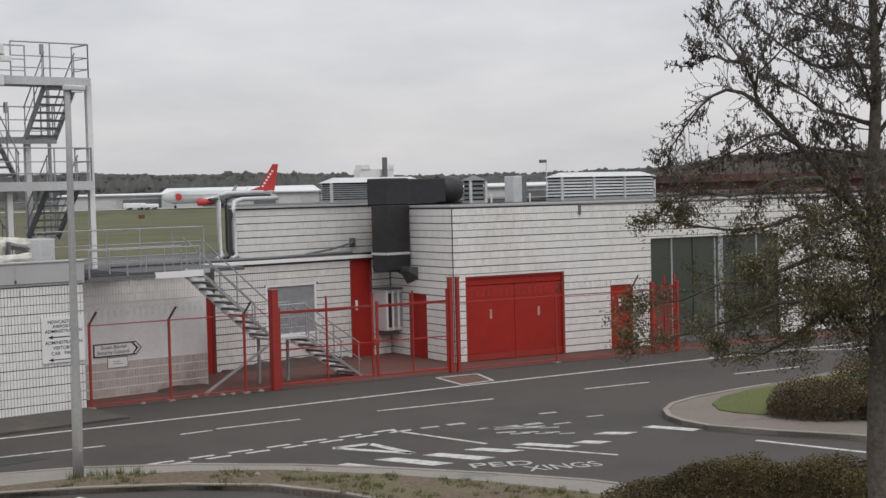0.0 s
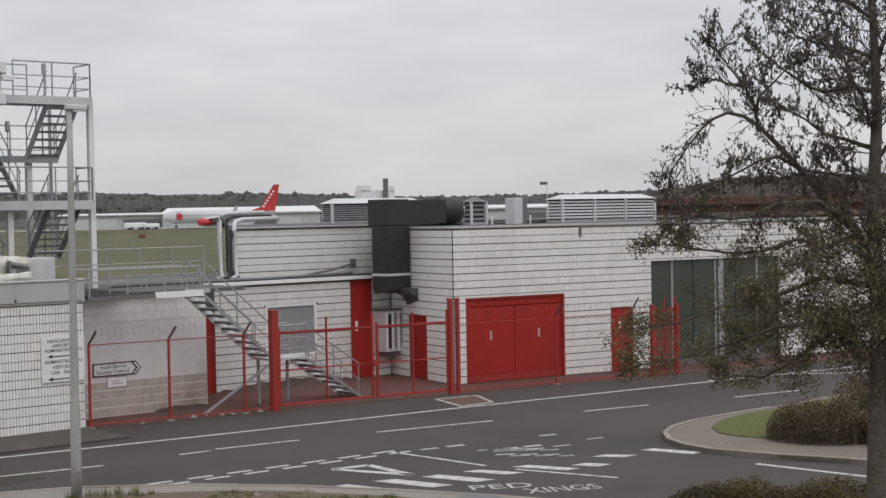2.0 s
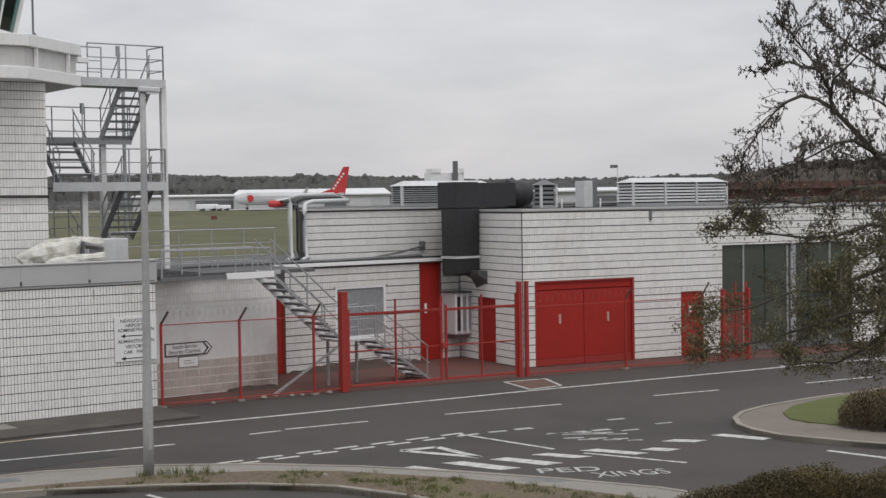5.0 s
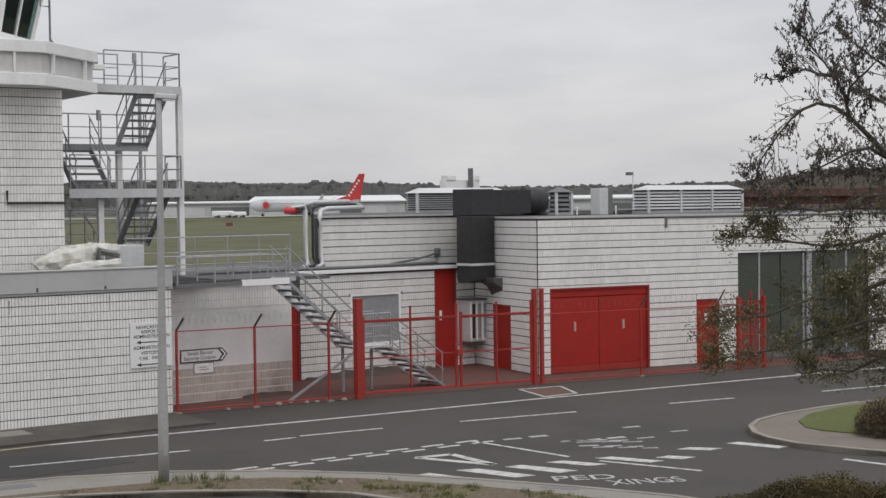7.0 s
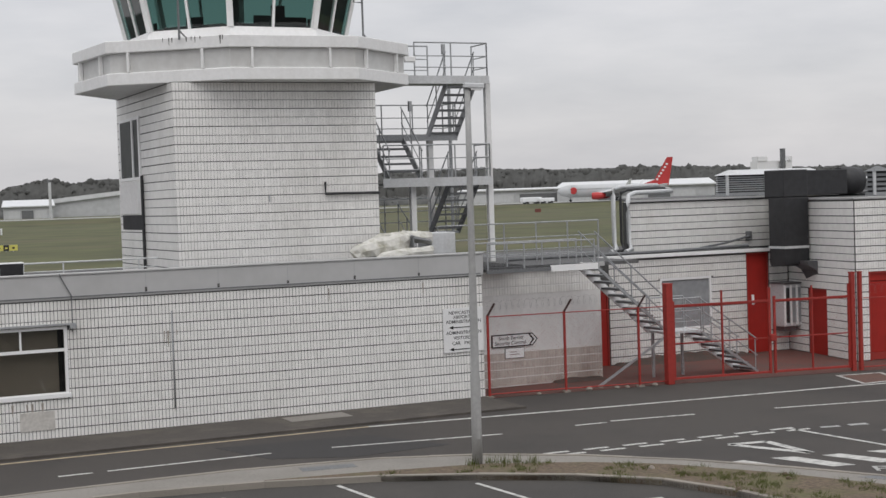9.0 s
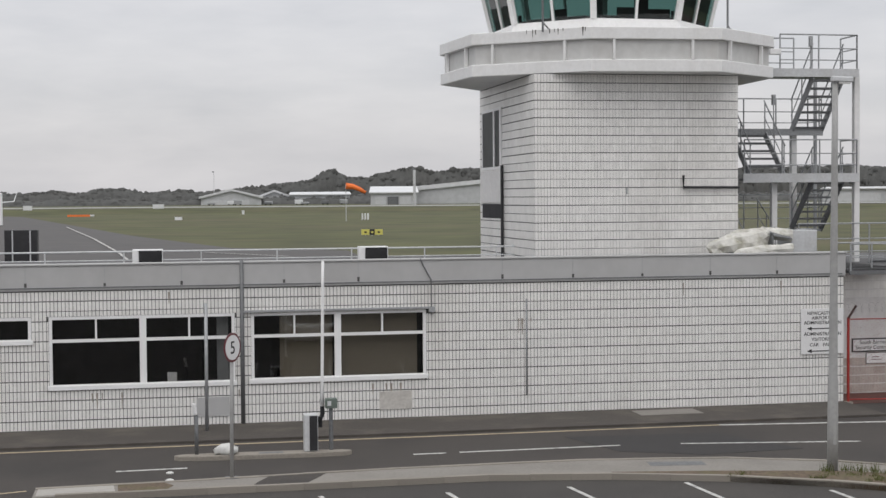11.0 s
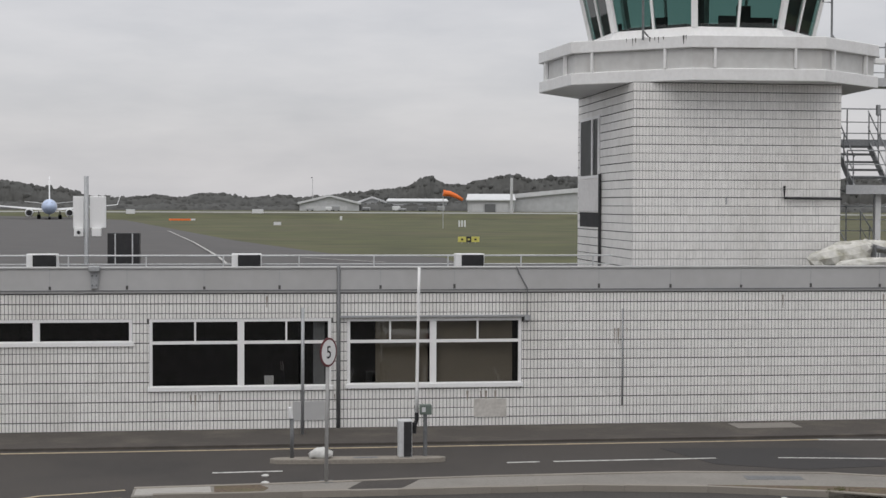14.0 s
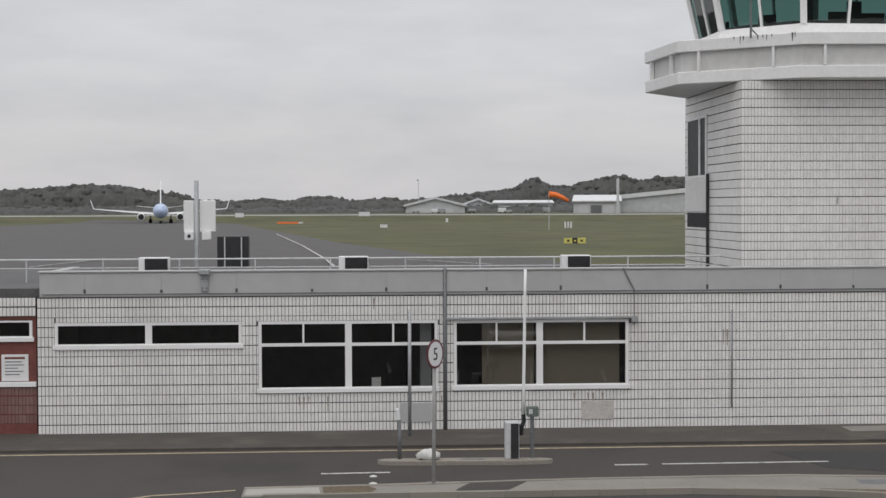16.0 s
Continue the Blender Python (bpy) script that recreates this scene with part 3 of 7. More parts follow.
mark("red_patch", [[(27.54, 33.07), (27.06, 31.5), (28.12, 31.54), (28.75, 32.86)]], mat("red_brown_patch", (0.115, 0.062, 0.048), 0.9, grain=12, amount=0.3, stain=0.6, stain_color=(0.07, 0.05, 0.045), stain_scale=1.5, bump=0.2), "rusty red patch painted before the gate", z=0.003)
mark("tar_patch", [[(9.0, 31.9), (12.5, 31.6), (13.5, 29.2), (11.2, 29.0), (9.6, 29.8)]], mat("darker_asphalt", (0.032, 0.030, 0.030), 0.85, grain=50, amount=0.3, bump=0.3), "darker repaired stretch of asphalt", z=0.003)

# ---------------------------------------------------------------- office building with the long tiled wall
A = face_frame(0, 35.37, 0)
WIN = [(-7.22, -2.81, 2.10, 2.69), (-2.42, 1.87, 1.02, 2.69), (2.25, 6.50, 1.04, 2.68)]
wall_a = wall("wall_office", A, -7.62, 17.46, 0, 3.30, WIN, 0.3, label="long low office wall of white glazed tiles")
tiles(wall_a, A, -7.62, 17.46, 0.03, 3.28, [(h[0] - 0.005, h[1] + 0.005, h[2] - 0.005, h[3] + 0.005) for h in WIN], near=(-1, 5.6), vj=0.012, hj=(0.014, 0.022))
wall("wall_office_end", face_frame(17.46, 35.67, 90), 0, 2, 0, 3.3, (), 0.3, FLATW, "plain end wall of the office building")
solid("parapet", Shape().box(-7.55, 35.32, 3.30, 17.50, 35.60, 3.88).box(-7.55, 35.6, 3.3, -7.3, 39, 3.88), CONC, "grey painted concrete parapet band with dark seams", "parapet", "structure", bevel=0.015)
solid("coping", Shape().box(-7.58, 35.29, 3.88, 17.53, 35.66, 3.92), CONC, "thin grey parapet coping", "coping", "structure", bevel=0.01)
solid("roof_office", Shape().box(-60, 35.62, 3.30, 17.40, 47.0, 3.5), FELT, "flat grey felt roof of the office", "roof", "structure")
solid("wall_office_back", Shape().box(-60, 46.8, 0, 17.4, 47.0, 3.3).box(-60, 38.5, -0.05, -59.7, 46.8, 3.3), JOINT, "plain rear wall of the office", "wall", "structure")
# Room darkness behind the glass is put into the colour of these two.
solid("floor_office", Shape().box(-60, 35.7, 0.0, 17.2, 46.8, 0.06), DARK, "office floor blackened to read as an unlit room", "floor", "structure")
solid("wall_room", Shape().box(-7.3, 38.8, 0.06, 17.2, 38.95, 3.3), DARK, "inner wall behind the office windows, blackened as unlit room", "wall", "structure")
for x in (-6.5, -4.70, -2.93, -1.14, 0.63, 3.04, 4.83, 8.40, 10.2, 12.0, 13.8, 15.6):
    solid("parapet_joint", Shape().box(x, 35.316, 3.40, x + 0.012, 35.322, 3.87), GALV, "faint upright joint in the parapet band", "joint", "structure")
    solid("parapet_seam", Shape().box(x - 0.02, 35.308, 3.39, x + 0.035, 35.322, 3.46 + 0.05 * ((x * 7) % 1)), JOINT, "short dark water stain below a parapet joint", "stain", "structure")
solid("parapet_lip", Shape().box(-7.5, 35.300, 3.355, 17.4, 35.322, 3.375), GALVD, "thin conduit along the parapet foot", "conduit", "structure")


def window(name, fr, u0, u1, z0, z1, bays, transom, pane_mat, label, sill=0.10):
    """A framed window: bays of (width share, split above) with panes set back in the wall."""
    o = fr @ Vector(((u0 + u1) / 2, 0, z0))
    w = thing(name, o, label, "window", kind="structure")
    f = Shape(fr)
    t = 0.075
    for a, b, c, d in ((u0, u1, z1 - t, z1), (u0, u1, z0, z0 + t), (u0, u0 + t, z0 + t, z1 - t), (u1 - t, u1, z0 + t, z1 - t)):
        f.box(a, 0.0, c, b, 0.10, d)
    part("window_frame", f, FRAMEW, w, bevel=0.006)
    if sill:
        part("window_sill", Shape(fr).box(u0 - 0.04, -0.06, z0 - 0.05, u1 + 0.04, 0.0, z0 + 0.06), FRAMEW, w, bevel=0.01)
    edges = [u0 + t] + [u0 + (u1 - u0) * k for k in bays] + [u1 - t]
    for k in edges[1:-1]:
        part("mullion", Shape(fr).box(k - 0.08, 0.004, z0 + t, k + 0.08, 0.10, z1 - t), FRAMEW, w, bevel=0.006)
    for a, b in zip(edges, edges[1:]):
        a, b = a + (0.08 if a > u0 + t else 0), b - (0.08 if b < u1 - t else 0)
        if transom:
            part("transom", Shape(fr).box(a, 0.006, transom - 0.036, b, 0.09, transom + 0.036), FRAMEW, w)
            m = (a + b) / 2
            part("glazing_bar", Shape(fr).box(m - 0.022, 0.006, transom + 0.036, m + 0.022, 0.09, z1 - t), FRAMEW, w)
            cells = [(a, b, z0 + t, transom - 0.036), (a, m - 0.022, transom + 0.036, z1 - t), (m + 0.022, b, transom + 0.036, z1 - t)]
        else:
            cells = [(a, b, z0 + t, z1 - t)]
        for c in cells:
            p = part("pane", Shape(fr).box(c[0], 0.05, c[2], c[1], 0.056, c[3]), pane_mat, w)
            p.visible_shadow = False
    return w


window("window_1", A, *WIN[0], (0.5,), None, PANE, "low white-framed strip window with dark glass")
window("window_2", A, *WIN[1], (0.5,), 2.12, PANE, "wide white-framed office window with a dark room behind")
window("window_3", A, *WIN[2], (0.49,), 2.12, PANE, "wide white-framed office window with lowered olive blinds")
solid("roller_blind", Shape().box(2.95, 35.56, 0.98, 4.22, 35.575, 2.62), BLIND, "olive roller blind pulled down behind the window", "blind", group="window blinds")
solid("roller_blind", Shape().box(4.42, 35.56, 0.98, 6.30, 35.575, 2.62), BLIND, "olive roller blind pulled down behind the window", "blind", group="window blinds")
solid("paper_sheet", Shape().box(0.28, 35.58, 1.06, 0.50, 35.583, 1.30), SIGNW, "sheet of white paper propped on the window sill", "paper")
solid("curtain", Shape().box(1.45, 35.56, 0.98, 1.72, 35.60, 2.62), GREYBOARD, "pale strip of curtain at the window edge", "curtain")
# the darker entrance bay further along the same front
E1 = face_frame(0, 35.45, 0)
wall("wall_entrance", E1, -60, -7.66, 0, 3.12, [(-9.6, -7.75, 2.3, 2.75)], 0.25, BROWN, "brown-red panelled entrance bay")
e_root = wall("wall_entrance_band", face_frame(0, 35.42, 0), -60, -7.66, 2.85, 3.3, (), 0.03, JOINT, "white tiled band above the entrance bay")
tiles(e_root, face_frame(0, 35.42, 0), -11, -7.66, 2.85, 3.3, vj=0.013)
wall_e = bpy.data.objects["wall_entrance"]
BTILE = mat("brown_glazed_tile", (0.20, 0.105, 0.095), 0.4, grain=6, amount=0.1, stain=0.5, stain_color=(0.27, 0.19, 0.17), stain_scale=1.2, bump=0.05, island=0.15)
tiles(wall_e, E1, -11, -7.66, 0.30, 1.18, mt=BTILE)
window("window_4", E1, -9.6, -7.75, 2.3, 2.78, (0.3,), None, PANE, "narrow white-framed entrance fanlight")
solid("trim_entrance", Shape().box(-60, 35.38, 1.18, -7.66, 35.45, 1.30), FRAMEW, "white rail across the entrance bay", "trim", "structure", bevel=0.01)
notice = thing("notice", (-8.15, 35.43, 1.32), "white paper notice with small dark print", "notice")
part("sheet", Shape().box(-8.48, 35.43, 1.32, -7.85, 35.445, 1.95), SIGNW, notice)
for k, (a, b, h) in enumerate(((-8.4, -7.93, 0.05), (-8.4, -8.0, 0.02), (-8.4, -7.95, 0.02), (-8.4, -8.1, 0.02), (-8.4, -7.97, 0.02), (-8.4, -8.05, 0.02))):
    part("print_line", Shape().box(a, 35.424, 1.84 - k * 0.075, b, 35.43, 1.84 + h - k * 0.075), BROWN if k == 0 else GALVD, notice)
# pipes and small fittings on the tiled wall
solid("downpipe", Shape().tube([(2.04, 35.30, 0.05), (2.04, 35.30, 3.95)], 0.045), GALVD, "dark steel downpipe fixed to the tiled wall", "downpipe", "structure", smooth=True)
solid("downpipe", Shape().tube([(9.01, 35.33, 0.5), (9.01, 35.33, 2.88)], 0.018), GALV, "thin grey conduit on the tiled wall", "conduit", "structure", smooth=True)
solid("conduit", Shape().tube([(6.62, 35.30, 2.55), (6.62, 35.30, 3.4), (6.45, 35.28, 3.7), (6.35, 35.3, 3.92)], 0.014), GALVD, "thin black cable from the parapet to the window head", "cable", "structure")
solid("window_canopy", Shape().box(2.0, 35.27, 2.70, 6.68, 35.36, 2.745).box(6.55, 35.24, 2.62, 6.7, 35.37, 2.74), GALV, "thin steel drip rail above the window", "trim", "structure")
PATCHED = mat("grimy_render_patch", (0.52, 0.50, 0.47), 0.85, grain=14, amount=0.12, stain=0.7, stain_color=(0.30, 0.28, 0.25), stain_scale=3, bump=0.4)
solid("wall_vent", Shape().box(0.95, 35.335, 0.24, 1.72, 35.36, 0.70), CONC, "rough grey patch in the tiling", "patch", "structure")
solid("wall_vent", Shape().box(5.33, 35.335, 0.26, 6.13, 35.36, 0.70), PATCHED, "rough grey patch in the tiling", "patch", "structure")
solid("wall_hatch", Shape().box(11.6, 34.2, 0.05, 13.2, 35.0, 0.063), PAVING, "pale paving slab patch by the wall", "slab", "structure")
GRIME = mat("wall_grime", (0.30, 0.27, 0.235), 0.9, grain=16, amount=0.25, stain=0.7, stain_color=(0.45, 0.42, 0.38), stain_scale=5, bump=0.2)
rnd_g = random.Random(5)
for x, z, n in ((5.45, 0.90, 5), (9.0, 2.4, 3), (1.6, 0.86, 4), (-1.2, 0.88, 4), (13.4, 3.2, 1), (15.8, 3.2, 1), (0.4, 3.22, 1)):
    for k in range(n):
        cx, h, w = x + rnd_g.uniform(-0.3, 0.45), rnd_g.uniform(0.12, 0.42), rnd_g.uniform(0.012, 0.03)
        y0 = 35.352
        solid("wall_streak", Shape().add([(cx - w, y0, z), (cx + w, y0, z), (cx + w * 0.3, y0, z - h), (cx - w * 0.3, y0, z - h), (cx - w, y0 + 0.01, z), (cx + w, y0 + 0.01, z), (cx + w * 0.3, y0 + 0.01, z - h), (cx - w * 0.3, y0 + 0.01, z - h)],
                                         [(0, 3, 2, 1), (4, 5, 6, 7), (0, 1, 5, 4), (1, 2, 6, 5), (2, 3, 7, 6), (3, 0, 4, 7)]), GRIME, "thin brown water streak on the tiled wall", "stain", "structure")
cam_box = thing("wall_bracket", (-3.67, 35.2, 3.35), "small galvanised bracket clamped on the parapet", "bracket")
part("plate", Shape().box(-3.76, 35.26, 3.42, -3.58, 35.318, 3.82), GALV, cam_box, bevel=0.01)
for z in (3.5, 3.72):
    for x in (-3.72, -3.62):
        part("bolt", Shape().lathe((x, 35.26, z), (0, -1, 0), [(0, 0.02), (0.015, 0.016)], 8), GALVD, cam_box)
part("cap", Shape().box(-3.80, 35.14, 3.82, -3.54, 35.36, 3.95), GALV, cam_box, bevel=0.02)
# notice board by the corner
board = thing("direction_board", (16.9, 35.33, 1.3), "white direction board with black lettering and arrows", "sign")
part("panel", Shape().box(16.26, 35.31, 1.30, 17.44, 35.345, 2.47), SIGNW, board, bevel=0.008)
for txt, x, z in (("NEWCASTLE", 16.42, 2.31), ("AIRPORT", 16.55, 2.19), ("ADMINISTRATION", 16.34, 2.07), ("ADMINISTRATION", 16.34, 1.78), ("VISITORS", 16.55, 1.64), ("CAR", 16.50, 1.50), ("PARK", 16.86, 1.50)):
    lettering("word", txt, 0.125, Matrix.Translation((x, 35.309, z)) @ Matrix.Rotation(radians(90), 4, "X"), SIGNK, board)
for z in (1.96, 1.38):
    part("arrow", Shape().box(16.5, 35.303, z - 0.012, 17.1, 35.309, z + 0.012).add([(16.42, 35.304, z), (16.55, 35.304, z - 0.05), (16.55, 35.304, z + 0.05), (16.42, 35.309, z), (16.55, 35.309, z - 0.05), (16.55, 35.309, z + 0.05)], [(0, 1, 2), (5, 4, 3), (0, 3, 4, 1), (1, 4, 5, 2), (2, 5, 3, 0)]), SIGNK, board)


# ---------------------------------------------------------------- control tower
TX, TY = 12.68, 41.2


def octagon(r, turn=22.5, cx=TX, cy=TY, flat_=1.0):
    """Eight corners; flat_ under 1 draws the road side flatter, as the balcony's is."""
    out = []
    ax_ = Vector((-0.294, -0.956))
    for k in range(8):
        o = Vector((math.sin(radians(turn + 45 * k)), -math.cos(radians(turn + 45 * k)))) * r
        q = o.dot(ax_)
        side_ = (o - ax_ * q) * (1 - 0.112 * (1 - flat_))
        q = (q * flat_ if q > 0 else q * (2 - flat_)) + 4.82 * (1 - flat_)
        out.append((cx + side_.x + ax_.x * q, cy + side_.y + ax_.y * q))
    return out


tower = thing("control_tower", (TX, TY, 3.5), "white tiled airport control tower with a balcony and green-tinted cab", "control tower")
X1, X2, TF, TB = 9.81, 15.45, 37.5, 44.0
core = part("tower_wall", Shape().box(X1, TF, 3.5, X2, TB, 8.62), JOINT, tower)
front, left = face_frame(X1, TF, 0), face_frame(X1, TB, -90)
tiles(core, front, 0, X2 - X1, 3.56, 8.61, near=(0, 1.1), vj=0.006, hj=(0.012, 0.020))
LH = [(0.30, 2.85, 6.20, 7.98), (0.30, 2.85, 4.78, 5.20)]
tiles(core, left, 0, TB - TF, 3.56, 8.61, LH, vj=0.005, hj=(0.016, 0.024))
tw = part("tower_window", Shape(left).box(0.30, -0.03, 6.20, 2.85, -0.004, 6.28).box(0.30, -0.03, 7.90, 2.85, -0.004, 7.98).box(0.30, -0.03, 6.28, 0.42, -0.004, 7.90).box(2.70, -0.05, 6.28, 2.85, -0.004, 7.90).box(1.9, -0.05, 6.28, 2.05, -0.004, 7.90), FRAMEW, tower)
for u0, u1 in ((0.42, 1.9), (2.05, 2.70)):
    part("pane", Shape(left).box(u0, -0.018, 6.28, u1, -0.006, 7.90), mat("dark_pane", (0.04, 0.044, 0.043), 0.4, grain=2, amount=0.3, bump=0, spec=0.08), tw)
# Flat near-black sheet; the opening's inner shade is put into its colour.
part("louvre_opening", Shape(left).box(0.30, -0.012, 4.78, 2.85, -0.004, 5.20), DARK, tower, "near-black sheet painting the shade inside a louvre")
part("spandrel", Shape(left).box(0.2, -0.04, 5.24, 3.0, -0.004, 6.16), FLATW, tower, "plain white spandrel panel")
part("downpipe", Shape().tube([(9.74, 40.9, 3.6), (9.74, 40.9, 6.3)], 0.045), BLACK, tower, "black pipe")
part("cable_pipe", Shape().tube([(13.88, 37.42, 5.94), (13.88, 37.42, 5.62), (15.45, 37.42, 5.61)], 0.035), BLACK, tower, "black bent pipe")
part("cable_stub", Shape().tube([(12.3, 37.42, 5.45), (12.3, 37.42, 5.62)], 0.02), GALV, tower)
deck = (24.0, 12.88, 41.30, 0.72)
balcony = part("balcony", Shape().prism(octagon(4.82, *deck), 8.62, 8.94), WHITE, tower, "broad white balcony slab", bevel=0.02)
part("balcony_panel", Shape().prism(octagon(4.69, *deck), 8.94, 9.47), mat("balcony_infill", (0.56, 0.56, 0.55), 0.6, grain=5, amount=0.06, stain=0.5, stain_color=(0.4, 0.38, 0.36), stain_scale=0.9, bump=0.05, streak=3), balcony, "pale grey recessed balcony panel")
part("balcony_rail", Shape().prism(octagon(4.84, *deck), 9.46, 9.78), WHITE, balcony, "white balcony top band", bevel=0.02)
ring = octagon(4.77, *deck)
for k in range(8):
    a, b = Vector((*ring[k], 0)), Vector((*ring[(k + 1) % 8], 0))
    for q in (0.17, 0.78):
        p = a.lerp(b, q)
        part("balcony_post", Shape(Matrix.Translation(p) @ Matrix.Rotation(math.atan2(b.y - a.y, b.x - a.x), 4, "Z")).box(-0.03, -0.05, 8.95, 0.03, 0.05, 9.46), WHITE, balcony)
drip_ring = octagon(4.848, *deck)
DRIP = mat("black_run_stain", (0.10, 0.095, 0.09), 0.9, grain=20, amount=0.3, bump=0.1)
rnd_d = random.Random(31)
for q, h in ((0.47, 0.10), (0.52, 0.20), (0.545, 0.13), (0.66, 0.12), (0.70, 0.09), (0.73, 0.16), (0.77, 0.08), (0.93, 0.22), (0.95, 0.12)):
    a, b = Vector((*drip_ring[6], 0)), Vector((*drip_ring[7], 0))
    p = a.lerp(b, q)
    w = rnd_d.uniform(0.012, 0.03)
    part("run_stain", Shape(Matrix.Translation(p) @ Matrix.Rotation(math.atan2(b.y - a.y, b.x - a.x), 4, "Z")).add([(-w, 0, 9.775), (w, 0, 9.775), (w * 0.3, 0, 9.775 - h), (-w * 0.2, 0, 9.775 - h), (-w, 0.012, 9.775), (w, 0.012, 9.775), (w * 0.3, 0.012, 9.775 - h), (-w * 0.2, 0.012, 9.775 - h)], [(0, 3, 2, 1), (4, 5, 6, 7), (0, 1, 5, 4), (1, 2, 6, 5), (2, 3, 7, 6), (3, 0, 4, 7)]), DRIP, balcony, "dark run stain")
top = (25.0, 12.77, 41.32)
part("cab_base", Shape().prism(octagon(3.38, *top), 9.70, 10.19, octagon(3.17, *top)), WHITE, tower, "sloping white cab plinth")
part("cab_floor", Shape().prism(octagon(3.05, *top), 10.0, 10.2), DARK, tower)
lo, hi = octagon(3.14, *top), octagon(3.68, *top)
for k in range(8):
    a, b = Vector((*lo[k], 10.19)), Vector((*lo[(k + 1) % 8], 10.19))
    c, d = Vector((*hi[k], 12.5)), Vector((*hi[(k + 1) % 8], 12.5))
    part("corner_post", Shape().beam(a, c, 0.17, 0.14), WHITE, tower)
    part("cab_mullion", Shape().beam((a + b) / 2, (c + d) / 2, 0.07, 0.09), WHITE, tower)
    for p, q, r, s in ((a, (a + b) / 2, (c + d) / 2, c), ((a + b) / 2, b, d, (c + d) / 2)):
        pn = part("cab_pane", Shape().add([p, q, r, s], [(0, 1, 2, 3)]), GREENPANE, tower)
        pn.visible_shadow = False
CABDARK = mat("dark_cab_panel", (0.045, 0.048, 0.048), 0.8, grain=12, amount=0.2, bump=0.05)
inn, out_ = octagon(3.02, *top), octagon(3.56, *top)
# Face 6 has blinds; full-height panels are added to darken the side panes.
for k, q0, q1, z0 in ((5, 0.03, 0.97, 10.22), (0, 0.03, 0.97, 10.22), (6, 0.04, 0.47, 11.25), (6, 0.53, 0.97, 11.1)):
    b0, b1 = Vector((*inn[k], 0)).lerp(Vector((*inn[(k + 1) % 8], 0)), q0), Vector((*inn[k], 0)).lerp(Vector((*inn[(k + 1) % 8], 0)), q1)
    t0, t1 = Vector((*out_[k], 0)).lerp(Vector((*out_[(k + 1) % 8], 0)), q0), Vector((*out_[k], 0)).lerp(Vector((*out_[(k + 1) % 8], 0)), q1)
    f = (z0 - 10.19) / 2.31
    lo0, lo1 = b0.lerp(t0, f) + Vector((0, 0, z0)), b1.lerp(t1, f) + Vector((0, 0, z0))
    hi0, hi1 = t0 + Vector((0, 0, 12.45)), t1 + Vector((0, 0, 12.45))
    inw = (Vector((top[1], top[2], 0)) - (b0 + b1) / 2).normalized() * 0.02
    part("cab_blind", Shape().add([lo0, lo1, hi1, hi0, lo0 + inw, lo1 + inw, hi1 + inw, hi0 + inw], [(0, 1, 2, 3), (7, 6, 5, 4), (0, 4, 5, 1), (1, 5, 6, 2), (2, 6, 7, 3), (3, 7, 4, 0)]), CABDARK, tower, "dark lowered blind and side-pane darkening panel")
part("cab_desk", Shape().box(12.9, 39.6, 10.2, 14.3, 40.1, 10.62).box(13.3, 39.7, 10.62, 13.7, 39.75, 10.95), DARK, tower)
part("cab_roof", Shape().prism(octagon(3.95, *top), 12.5, 12.9), WHITE, tower, "white cab roof slab")
part("cab_core", Shape().prism(octagon(0.10, *top), 10.2, 12.5), GALVD, tower)
for k in range(8):
    p = octagon(2.4, 2.5, 12.77, 41.32)[k]
    part("console", Shape(Matrix.Translation((*p, 0)) @ Matrix.Rotation(radians(45 * k), 4, "Z")).box(-0.9, -0.3, 10.2, 0.9, 0.3, 10.30).box(-0.35, -0.05, 10.30, 0.15, 0.02, 10.56), DARK, tower)
for x, y in ((10.05, 37.5), (15.2, 37.6)):
    mast = part("aerial_mast", Shape().tube([(x, y, 9.7), (x, y, 12.6)], 0.03), GALVD, tower, "dark aerial mast")
    part("aerial_stay", Shape().tube([(x, y, 9.95), (x + 0.25, y + 0.1, 9.72)], 0.02), GALVD, mast)
    part("aerial_rod", Shape().tube([(x, y, 10.8), (x - 0.25, y, 10.8), (x - 0.25, y, 11.9)], 0.02), GALVD, mast)


# ---------------------------------------------------------------- low annexe with the security sign
def plain_bar(p, q, r=0.024, n=6):
    return Shape().tube([p, q], r, n)


AN = face_frame(0, 37.0, 0)
annexe = wall("wall_annexe", AN, 17.5, 22.1, 0, 3.30, (), 0.3, FLATW, "low white annexe wall with faint tile courses")
TILE_DIRTY = mat("mud_splashed_tile", (0.50, 0.445, 0.405), 0.6, grain=6, amount=0.08, stain=0.9, stain_color=(0.21, 0.15, 0.12), stain_scale=0.9, bump=0.1, island=0.1)
tiles(annexe, AN, 17.5, 22.1, 2.60, 3.28)
tiles(annexe, AN, 17.5, 22.1, 0.03, 0.98, mt=TILE_DIRTY)
wall("wall_annexe_end", face_frame(22.1, 37.3, 90), 0, 2.1, 0, 3.3, (), 0.3, FLATW, "end wall of the annexe")
solid("roof_annexe", Shape().box(17.42, 36.94, 3.30, 23.4, 47, 3.40).box(23.4, 39.34, 3.30, 30.2, 47, 3.40), FELT, "flat felt roof of the annexe", "roof", "structure")
solid("roof_edge", Shape().box(23.4, 39.28, 3.31, 29.95, 39.345, 3.42), FRAMEW, "white roof-edge trim", "trim", "structure", bevel=0.008)
solid("roof_edge", Shape().box(17.5, 36.88, 3.28, 22.2, 36.945, 3.40), CONC, "grey roof-edge trim", "trim", "structure", bevel=0.008)

